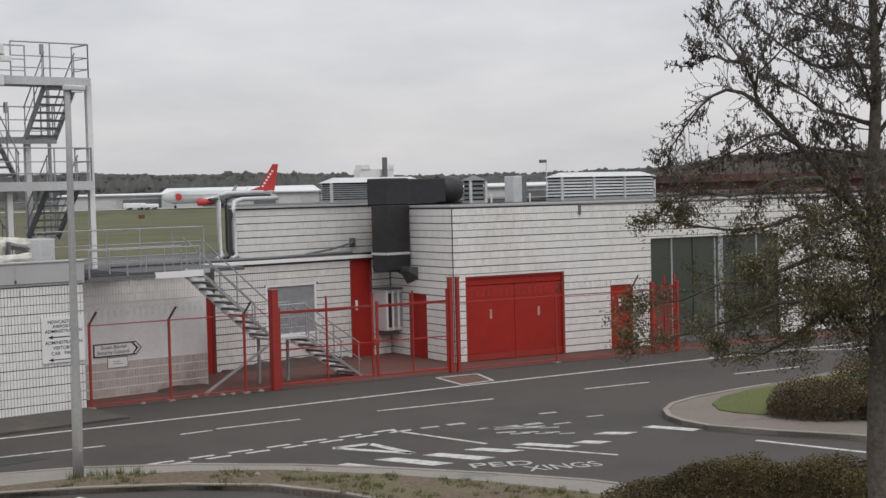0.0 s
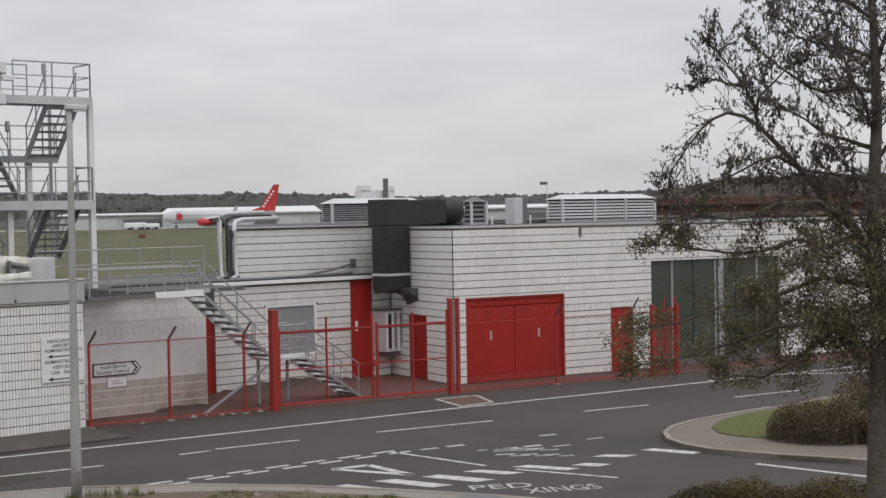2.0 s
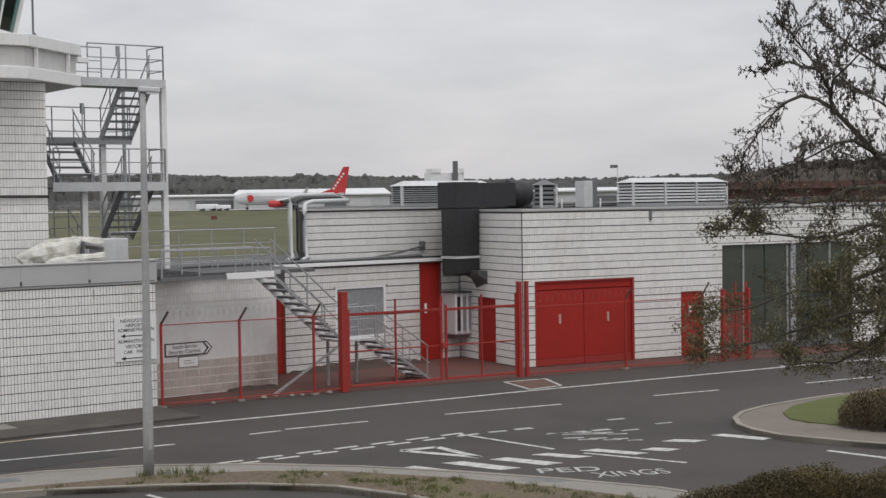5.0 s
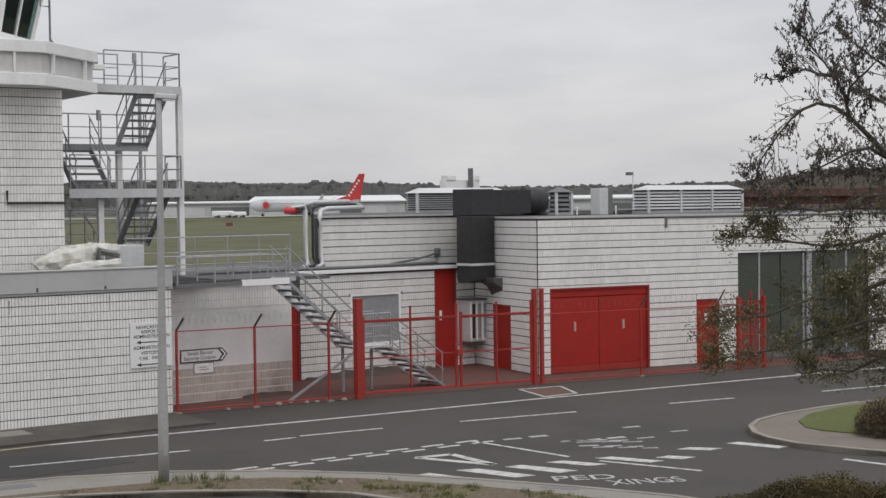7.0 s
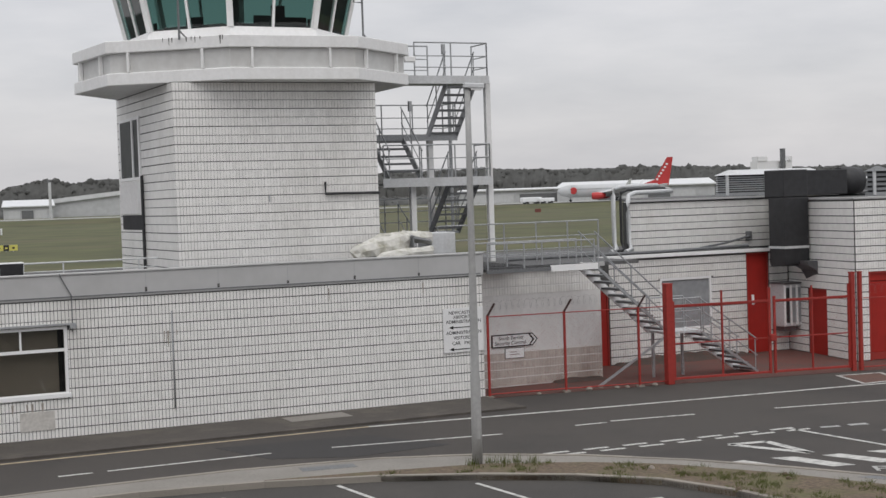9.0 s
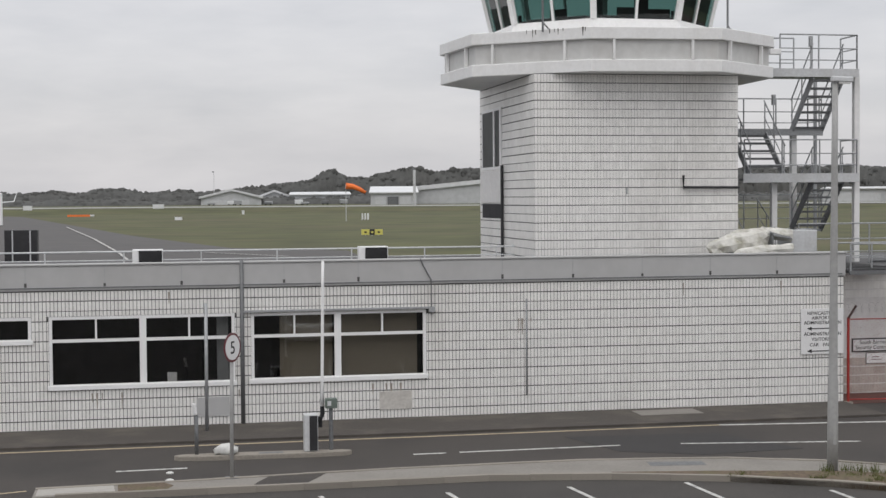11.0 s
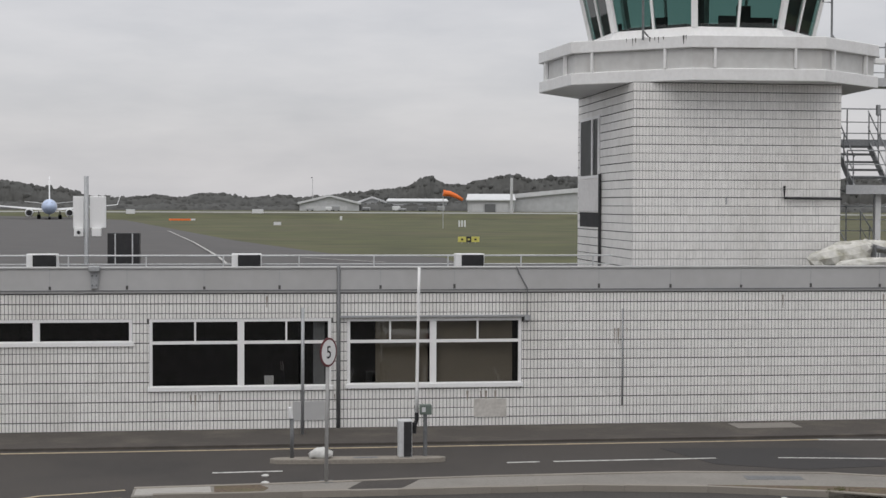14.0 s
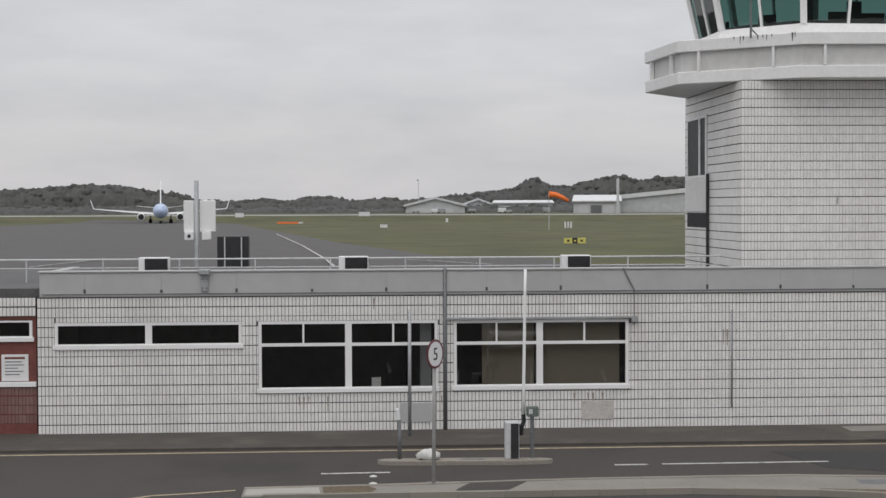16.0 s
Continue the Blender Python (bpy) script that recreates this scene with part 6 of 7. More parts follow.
def clump(s, c, r, rnd, squash=0.9):
    """One uneven crown: a rough ball of some forty faces, nicked at random."""
    t = (1 + 5 ** 0.5) / 2
    vs = [(-1, t, 0), (1, t, 0), (-1, -t, 0), (1, -t, 0), (0, -1, t), (0, 1, t), (0, -1, -t), (0, 1, -t), (t, 0, -1), (t, 0, 1), (-t, 0, -1), (-t, 0, 1)]
    fs = [(0, 11, 5), (0, 5, 1), (0, 1, 7), (0, 7, 10), (0, 10, 11), (1, 5, 9), (5, 11, 4), (11, 10, 2), (10, 7, 6), (7, 1, 8), (3, 9, 4), (3, 4, 2), (3, 2, 6), (3, 6, 8), (3, 8, 9), (4, 9, 5), (2, 4, 11), (6, 2, 10), (8, 6, 7), (9, 8, 1)]
    m = Matrix.Rotation(rnd.uniform(0, 6.28), 3, "Z") @ Matrix.Rotation(rnd.uniform(0, 6.28), 3, "X")
    s.add([Vector(c) + (m @ Vector(v).normalized()) * r * rnd.uniform(0.75, 1.25) * Vector((1, 1, squash)).length / 1.7 for v in vs], fs)


def woodland(name, az0, az1, step, dist, material, label, scale=1.0):
    """A far wood: a rough sloping mass of crowns with an uneven top."""
    rnd, s = random.Random(int(az0 * 10) + 5), Shape()
    cols, levels = [], (0.0, 0.35, 0.6, 0.8, 0.93, 1.0)
    az = az0
    while az < az1:
        ease = min(1.0, (az - az0 + 0.4) / 4.5) if az0 > 0 else 1.0
        top = (skyline(az) * scale * (0.45 + 0.55 * ease) - 1.5 + 3.0 * noise.noise(Vector((az * 1.1, dist * 0.01, 0))) + 1.5 * noise.noise(Vector((az * 6, dist, 3)))) * dist / 2613 + EYE
        col = []
        for j, q in enumerate(levels):
            x, y = polar(az + rnd.uniform(-0.4, 0.4) * step, dist * (1.0 + 0.022 * q * q) + rnd.uniform(-0.5, 0.5) * 0.004 * dist)
            g = rise(x, y) - 1.0
            col.append(Vector((x, y, g + (top - g) * q + (rnd.uniform(-0.5, 0.5) * 0.0007 * dist if 0 < j else 0))))
        cols.append(col)
        az += step
    n = len(levels)
    s.v = [v for c in cols for v in c]
    s.f = [(i * n + j, (i + 1) * n + j, (i + 1) * n + j + 1, i * n + j + 1) for i in range(len(cols) - 1) for j in range(n - 1)]
    for c in cols[::3]:
        for k in range(2):
            r = rnd.uniform(0.0014, 0.0042) * dist
            p = c[rnd.choice((2, 3, 4, 4, 5, 5))]
            clump(s, (p.x, p.y, p.z - r * 0.6), r, rnd)
    return tagged(solid(name, s, material, label, "woodland", at=(0, 0, 0), smooth=True), kind="stuff")


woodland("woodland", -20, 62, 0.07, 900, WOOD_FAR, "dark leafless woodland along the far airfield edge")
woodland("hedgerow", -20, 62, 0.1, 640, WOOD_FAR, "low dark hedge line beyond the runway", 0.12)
woodland("brown_woodland", 47, 64, 0.08, 260, WOOD_NEAR, "bare brown trees behind the fire station", 1.42)


def shed(name, az0, az1, dist, eave, ridge, label, gable_front=True, roof_mat=None, depth=40, doors=0, rim=0.5):
    """A wide metal hangar; eave and ridge in metres above its ground."""
    a, b = Vector((*polar(az0, dist), 0)), Vector((*polar(az1, dist), 0))
    u = (b - a).normalized()
    v = Vector((-u.y, u.x, 0))
    g = rise(*((a + b) / 2).to_tuple()[:2])
    w = (b - a).length
    h = thing(name, ((a + b) / 2 + Vector((0, 0, g))).to_tuple(), label, "hangar")
    m = Matrix.Translation(a + Vector((0, 0, g))) @ Matrix(((u.x, v.x, 0, 0), (u.y, v.y, 0, 0), (0, 0, 1, 0), (0, 0, 0, 1)))
    if gable_front:
        prof = [(0, 0), (w, 0), (w, eave), (w / 2, ridge), (0, eave)]
        part("wall", Shape(m).add([(x, 0, z) for x, z in prof] + [(x, depth, z) for x, z in prof], [(0, 1, 2, 3, 4), (9, 8, 7, 6, 5), (0, 4, 9, 5), (2, 1, 6, 7)]), HANGAR, h)
        for k, (p, q) in enumerate((((-0.8, eave - 0.2), (w / 2, ridge + 0.15)), ((w / 2, ridge + 0.15), (w + 0.8, eave - 0.2)))):
            part("roof", Shape(m).add([(p[0], -1, p[1]), (q[0], -1, q[1]), (q[0], depth + 1, q[1]), (p[0], depth + 1, p[1]), (p[0], -1, p[1] + rim), (q[0], -1, q[1] + rim), (q[0], depth + 1, q[1] + rim), (p[0], depth + 1, p[1] + rim)],
                                      [(3, 2, 1, 0), (4, 5, 6, 7), (0, 1, 5, 4), (1, 2, 6, 5), (2, 3, 7, 6), (3, 0, 4, 7)]), roof_mat or HROOF, h)
    else:
        part("wall", Shape(m).box(0, 0, 0, w, depth, eave), HANGAR, h)
        part("roof", Shape(m).add([(-0.6, -1, eave), (w + 0.6, -1, eave), (w + 0.6, depth, ridge), (-0.6, depth, ridge), (-0.6, -1, eave + 0.4), (w + 0.6, -1, eave + 0.4), (w + 0.6, depth, ridge + 0.4), (-0.6, depth, ridge + 0.4)],
                                  [(3, 2, 1, 0), (4, 5, 6, 7), (0, 1, 5, 4), (1, 2, 6, 5), (2, 3, 7, 6), (3, 0, 4, 7)]), roof_mat or HROOF, h)
    for k in range(doors):
        x0 = w * (0.1 + 0.8 * k / doors)
        part("door", Shape(m).box(x0, -0.3, 0, x0 + w * 0.7 / doors, -0.05, eave * 0.7), GALVD if k % 2 else PALE, h)
    return h


shed("hangar", 1.8, 4.1, 640, 2.9, 5.9, "pale gabled hangar beyond the runway", doors=1, rim=0.9)
shed("hangar", 3.95, 5.25, 660, 2.8, 5.4, "small pale gabled hangar", doors=1, rim=0.9)
shed("hangar", 5.2, 7.5, 650, 4.0, 5.2, "long low hangar with parked vehicles in front", False, doors=4)
shed("hangar", 8.3, 10.1, 560, 4.3, 6.8, "hangar with a striped pale roof", False, doors=3)
shed("hangar", 9.9, 18.0, 600, 5.4, 9.2, "broad grey-blue hangar with a white roof", True, roof_mat=HROOF, depth=60, rim=1.7)
shed("hangar", 25.5, 30.2, 520, 4.3, 4.9, "long low grey storage hangar", False, doors=2)
shed("hangar", 29.3, 35.3, 500, 4.2, 6.4, "long open-fronted hangar with a white roof", False, depth=50, doors=5)
shed("hangar", 38.5, 47.5, 420, 4.0, 5.0, "low pale terminal buildings behind the roofs", False, doors=6)
brick = thing("brick_building", (92.0, 74.0, 1.0), "low red-brown brick building behind the trees", "building")
part("wall", Shape(face_frame(82, 70, -25)).box(0, 0, 0, 80, 12, 5.7), mat("far_brown_brick", (0.105, 0.052, 0.044), 0.9, grain=1.5, amount=0.2, bump=0), brick)
part("fascia", Shape(face_frame(82, 70, -25)).box(0, -0.1, 4.85, 80, -0.01, 5.15), mat("pale_fascia", (0.22, 0.16, 0.145), 0.8, grain=2, amount=0.1, bump=0), brick)
part("roof", Shape(face_frame(82, 70, -25)).box(-0.5, -0.5, 5.72, 80.5, 12.5, 6.25), mat("far_brown_roof", (0.10, 0.047, 0.040), 0.9, grain=1, amount=0.2, bump=0), brick)
for k in range(9):
    az, d = 2.2 + k * 0.62 + 0.3 * math.sin(k * 2.7), 606 + 9 * math.sin(k * 1.9)
    x, y = polar(az, d)
    z = rise(x, y)
    v = thing("parked_van", (x, y, z), "white van parked far off by the hangars", "van", "far parked vans")
    part("body", Shape().box(x - 1.6, y, z + 0.3, x + 1.6, y + 1.9, z + 1.2 + 0.45 * (k % 3)), PLANEW if k % 4 == 1 else GALVD if k % 2 else GALV, v, bevel=0.2)
    for dx in (-0.95, 0.95):
        part("wheel", Shape().box(x + dx - 0.25, y - 0.02, z, x + dx + 0.25, y + 1.8, z + 0.5), RUBBER, v)
for az, d, w, h in ((28.35, 430, 3.2, 1.5), (28.95, 430, 2.2, 1.2)):
    x, y = polar(az, d)
    z = rise(x, y)
    v = thing("parked_van", (x, y, z), "white service vehicle on the far taxiway", "van", "far parked vans")
    part("body", Shape().box(x - w, y, z + 0.4, x + w, y + 2, z + 0.4 + h), PLANEW, v, bevel=0.3)
    for dx in (-0.55, 0.55):
        part("wheel", Shape().box(x + w * (dx - 0.15), y - 0.02, z, x + w * (dx + 0.15), y + 1.8, z + 0.6), RUBBER, v)


def airliner(at, heading, label, body_mat, nose_mat, fin_mat, engine_mat, logo, tail=7.9):
    """A twin-engined jet: nose along +y of its own frame."""
    p = thing("airliner", at, label, "aircraft")
    m = Matrix.Translation(at) @ Matrix.Rotation(radians(heading), 4, "Z")
    ax, z = (0, -1, 0), 3.15
    prof = [(0, 0.15), (0.35, 0.75), (1.2, 1.35), (2.6, 1.75), (4.2, 1.88), (9, 1.88), (16, 1.88), (22, 1.86), (25, 1.6), (28, 1.15), (31, 0.6), (33, 0.18)]
    fus = Shape(m).lathe((0, 16.5, z), ax, [q for q in prof if q[0] >= 4.2], 20)
    part("fuselage", fus, body_mat, p, smooth=True)
    part("nose", Shape(m).lathe((0, 16.5, z), ax, [q for q in prof if q[0] <= 4.2], 20), nose_mat, p, smooth=True)
    part("cockpit_window", Shape(m).box(-0.72, 14.8, z + 0.6, 0.72, 15.75, z + 0.95), DARK, p)
    for sx in (-1, 1):
        part("wing", Shape(m).add([(sx * 1.5, 5.0, z - 1.0), (sx * 1.5, -2.6, z - 1.0), (sx * 17.0, -6.6, z + 0.45), (sx * 17.0, -5.0, z + 0.45), (sx * 1.5, 4.6, z - 0.45), (sx * 1.5, -2.4, z - 0.6), (sx * 17.0, -6.5, z + 0.6), (sx * 17.0, -5.1, z + 0.62)],
                                  [(0, 1, 2, 3), (7, 6, 5, 4), (0, 4, 5, 1), (1, 5, 6, 2), (2, 6, 7, 3), (3, 7, 4, 0)]), PLANEW, p)
        part("winglet", Shape(m).add([(sx * 17.0, -5.0, z + 0.5), (sx * 17.0, -6.6, z + 0.5), (sx * 17.9, -7.4, z + 2.9), (sx * 17.9, -6.7, z + 2.9), (sx * 17.15, -5.0, z + 0.5), (sx * 17.15, -6.6, z + 0.5), (sx * 18.0, -7.4, z + 2.9), (sx * 18.0, -6.7, z + 2.9)],
                                     [(0, 1, 2, 3), (7, 6, 5, 4), (0, 4, 5, 1), (1, 5, 6, 2), (2, 6, 7, 3), (3, 7, 4, 0)]), PLANEW, p)
        e = part("engine", Shape(m).lathe((sx * 4.9, 5.6, z - 1.55), ax, [(0, 0.85), (0.3, 1.02), (1.6, 1.05), (3.0, 0.9), (4.0, 0.6)], 18), engine_mat, p, smooth=True)
        part("intake", Shape(m).lathe((sx * 4.9, 5.62, z - 1.55), ax, [(-0.02, 0.72), (0.0, 0.74)], 18), DARK, e)
        part("stabiliser", Shape(m).add([(sx * 0.6, -12.2, z + 0.6), (sx * 0.6, -15.2, z + 0.6), (sx * 6.3, -16.6, z + 1.25), (sx * 6.3, -15.2, z + 1.25), (sx * 0.6, -12.2, z + 0.85), (sx * 0.6, -15.2, z + 0.8), (sx * 6.3, -16.6, z + 1.35), (sx * 6.3, -15.2, z + 1.37)],
                                        [(0, 1, 2, 3), (7, 6, 5, 4), (0, 4, 5, 1), (1, 5, 6, 2), (2, 6, 7, 3), (3, 7, 4, 0)]), PLANEW, p)
        gear = part("main_gear", Shape(m).tube([(sx * 2.6, -0.8, z - 1.2), (sx * 2.6, -0.8, 0.5)], 0.16, 8), GALV, p)
        part("tyre", Shape(m).lathe((sx * 2.6 - 0.45, -0.8, 0.55), (1, 0, 0), [(0, 0.4), (0.08, 0.55), (0.82, 0.55), (0.9, 0.4)], 14), RUBBER, gear)
        part("window_row", Shape(m).box(sx * 1.80, -10, z + 0.42, sx * 1.875, 11.5, z + 0.62), GALV, p, "thin row of cabin windows")
        if logo:
            part("nose_badge", Shape(m).lathe((sx * 1.62, 11.4, z + 0.1), (sx, 0.1, 0), [(0.0, 1.05), (0.28, 1.0), (0.34, 0.6)], 16), PLANER, p, "red rounded badge")
    ng = part("nose_gear", Shape(m).tube([(0, 12.6, z - 1.6), (0, 12.6, 0.3)], 0.12, 8), GALV, p)
    part("tyre", Shape(m).lathe((-0.3, 12.6, 0.38), (1, 0, 0), [(0, 0.28), (0.06, 0.38), (0.54, 0.38), (0.6, 0.28)], 14), RUBBER, ng)
    fin = [(-9.0, z + 1.5), (-16.2, z + 0.9), (-17.6, z + tail), (-15.9, z + tail), (-12.2, z + 2.6)]
    part("tail_fin", Shape(m).add([(-0.16, y, h) for y, h in fin] + [(0.16, y, h) for y, h in fin], [(4, 3, 2, 1, 0), (5, 6, 7, 8, 9)] + [(i, (i + 1) % 5, (i + 1) % 5 + 5, i + 5) for i in range(5)]), fin_mat, p)
    if logo:
        for k in range(6):
            y, h = -12.9 - 0.58 * k, z + 2.4 + 0.86 * k
            part("fin_mark", Shape(m).box(-0.18, y - 0.34, h, 0.18, y + 0.25, h + 0.55), PLANEW, p, "pale blocks along the fin")
    return p


jx, jy = polar(31.45, 436)
airliner((jx, jy, rise(jx, jy) + 0.1), 52.0, "silver jet with red tail fin and engines on the runway", PLANEG, PLANEG, PLANER, PLANER, True, 9.0)
bx_, by_ = polar(-7.57, 388)
airliner((bx_, by_, rise(bx_, by_) + 0.06), 187.5, "white and pale blue jet airliner standing on the taxiway", PLANEW, PLANEB, PLANEW, PLANEW, False)

wx, wy = polar(7.35, 250)
sock = thing("windsock", (wx, wy, rise(wx, wy)), "orange windsock streaming from a thin pole", "windsock")
part("pole", Shape().tube([(wx, wy, rise(wx, wy)), (wx, wy, 7.6)], 0.06, 8), PALE, sock)
part("sleeve", Shape().tube([(wx, wy, 7.45), (wx + 1.2, wy, 7.35), (wx + 2.3, wy - 0.2, 6.9), (wx + 3.3, wy - 0.3, 6.3)], 0.55, 14, 0.28), ORANGE, sock, smooth=True)
gx, gy = polar(8.35, 152)
gz = rise(gx, gy)
tsign = thing("taxiway_sign", (gx, gy, gz), "low yellow and black taxiway guidance sign on the grass", "taxiway sign")
for k, (w0, w1, mt) in enumerate(((-1.1, -0.28, YELLOW), (-0.26, 0.26, BLACK), (0.28, 1.1, YELLOW))):
    part("board", Shape().box(gx + w0, gy, gz + 0.12, gx + w1, gy + 0.2, gz + 0.68), mt, tsign)
    part("bar", Shape().box(gx + (w0 + w1) / 2 - 0.12, gy - 0.02, gz + 0.3, gx + (w0 + w1) / 2 + 0.12, gy - 0.005, gz + 0.48), SIGNK if mt is YELLOW else YELLOW, tsign)
    part("leg", Shape().box(gx + (w0 + w1) / 2 - 0.05, gy + 0.05, gz - 0.05, gx + (w0 + w1) / 2 + 0.05, gy + 0.15, gz + 0.14), GALV, tsign)
for k in range(3):
    x, y = polar(7.98 + 0.11 * k, 268)
    z = rise(x, y)
    solid("marker_board", Shape().box(x - 0.15, y, z - 0.02, x + 0.15, y + 0.1, z + 1.15), PLANEW, "white upright marker board in the grass", "marker", group="grass markers")
for az, d, w, h, mt, lb in ((0.95, 283, 0.7, 0.6, PLANEW, "small white marker board on the grass"), (-2.75, 360, 2.6, 0.45, ORANGE, "low orange marker on the grass"), (-2.3, 365, 0.8, 0.4, PLANEW, "low white marker on the grass"), (28.55, 330, 0.7, 0.8, BROWN, "small red marker board on the grass"), (3.4, 380, 0.3, 1.0, PLANEW, "thin white marker on the grass"), (-4.6, 420, 1.2, 1.2, PLANEW, "small white hut by the runway"), (0.2, 430, 1.6, 1.2, PLANEW, "small white hut by the runway")):
    x, y = polar(az, d)
    z = rise(x, y)
    solid("marker_board", Shape().box(x - w, y, z - 0.05, x + w, y + 0.3, z + h), mt, lb, "marker", group="grass markers")
for az, d, top, r in ((10.0, 540, 15.5, 0.9), (2.3, 700, 18, 0.25), (44.1, 150, 8.3, 0.06)):
    x, y = polar(az, d)
    z = rise(x, y)
    ms = thing("lattice_mast" if r > 0.1 else "far_lamp", (x, y, z), "thin distant mast above the roofs", "mast")
    part("shaft", Shape().tube([(x, y, z), (x, y, top)], r * 0.6, 6), PALE, ms)
    part("head", Shape().box(x - max(r, 0.7), y, top - 0.1, x + 0.1, y + 0.3, top + 0.15 + r), GALVD, ms)


# ---------------------------------------------------------------- trees, shrubs and weeds
def leaf(s, c, size, rnd, tilt=1.2):
    """A small folded leaf."""
    m = Matrix.Rotation(rnd.uniform(0, 6.28), 3, "Z") @ Matrix.Rotation(rnd.uniform(-tilt, tilt), 3, "X")
    w, k = size * 0.25, rnd.uniform(0.1, 0.3) * size
    s.add([Vector(c) + m @ Vector(q) for q in ((0, 0, 0), (w, size * 0.45, k), (0, size, 0), (-w, size * 0.45, k))], [(0, 1, 2), (0, 2, 3)])


def catkin(s, c, size, rnd):
    """A small hanging bud cluster: a slim three-sided spindle."""
    lean = Vector((rnd.uniform(-0.45, 0.45), rnd.uniform(-0.45, 0.45), -1)).normalized()
    a = rnd.uniform(0, 6.28)
    w = size * rnd.uniform(0.16, 0.26)
    mid = Vector(c) + lean * size * 0.45
    s.add([Vector(c)] + [mid + Vector((math.cos(a + k * 2.09), math.sin(a + k * 2.09), 0)) * w for k in range(3)] + [Vector(c) + lean * size],
          [(0, 2, 1), (0, 3, 2), (0, 1, 3), (4, 1, 2), (4, 2, 3), (4, 3, 1)])


def spray(s, buds, leaves, p, d, length, r, rnd, depth, lift):
    """A crooked branch that arches, forks and ends in buds and leaves; lift bends it up or down."""
    pts, q, dd = [Vector(p)], Vector(p), Vector(d).normalized()
    n = 5
    for i in range(n):
        dd = (dd + Vector((rnd.uniform(-0.3, 0.3), rnd.uniform(-0.3, 0.3), rnd.uniform(-0.22, 0.22) + lift * 0.12))).normalized()
        if q.z < 3.2:
            dd.z = max(dd.z, -0.05)
        q = q + dd * length / n
        pts.append(q.copy())
    s.tube(pts, r, 4, r * 0.45)
    if depth > 0:
        for i in range(1, n + 1):
            for k in range(1):
                nd = (pts[i] - pts[i - 1]).normalized() + Vector((rnd.uniform(-0.9, 0.9), rnd.uniform(-0.9, 0.9), rnd.uniform(-0.55, 0.75)))
                spray(s, buds, leaves, pts[i], nd, length * rnd.uniform(0.38, 0.62), r * 0.7, rnd, depth - 1, rnd.choice((1, 1, 0.3, -1)))
        return
    low = q.z < 5.1 + rnd.uniform(-0.5, 0.5)
    for k in range(rnd.choice((2, 3, 3, 4))):
        i = rnd.randint(1, n)
        a = pts[i - 1].lerp(pts[i], rnd.random())
        if low:
            leaf(leaves, a + Vector((rnd.uniform(-1, 1), rnd.uniform(-1, 1), rnd.uniform(-1, 1))) * 0.05, 0.052 * rnd.uniform(0.6, 1.3), rnd)
            for m_ in range(3):
                leaf(leaves, a + Vector((rnd.uniform(-1, 1), rnd.uniform(-1, 1), rnd.uniform(-1, 1))) * 0.12, 0.044 * rnd.uniform(0.6, 1.3), rnd)
        else:
            catkin(buds, a, 0.047 * rnd.uniform(0.6, 1.3), rnd)
            if rnd.random() < 0.25:
                leaf(buds, a, 0.05, rnd)


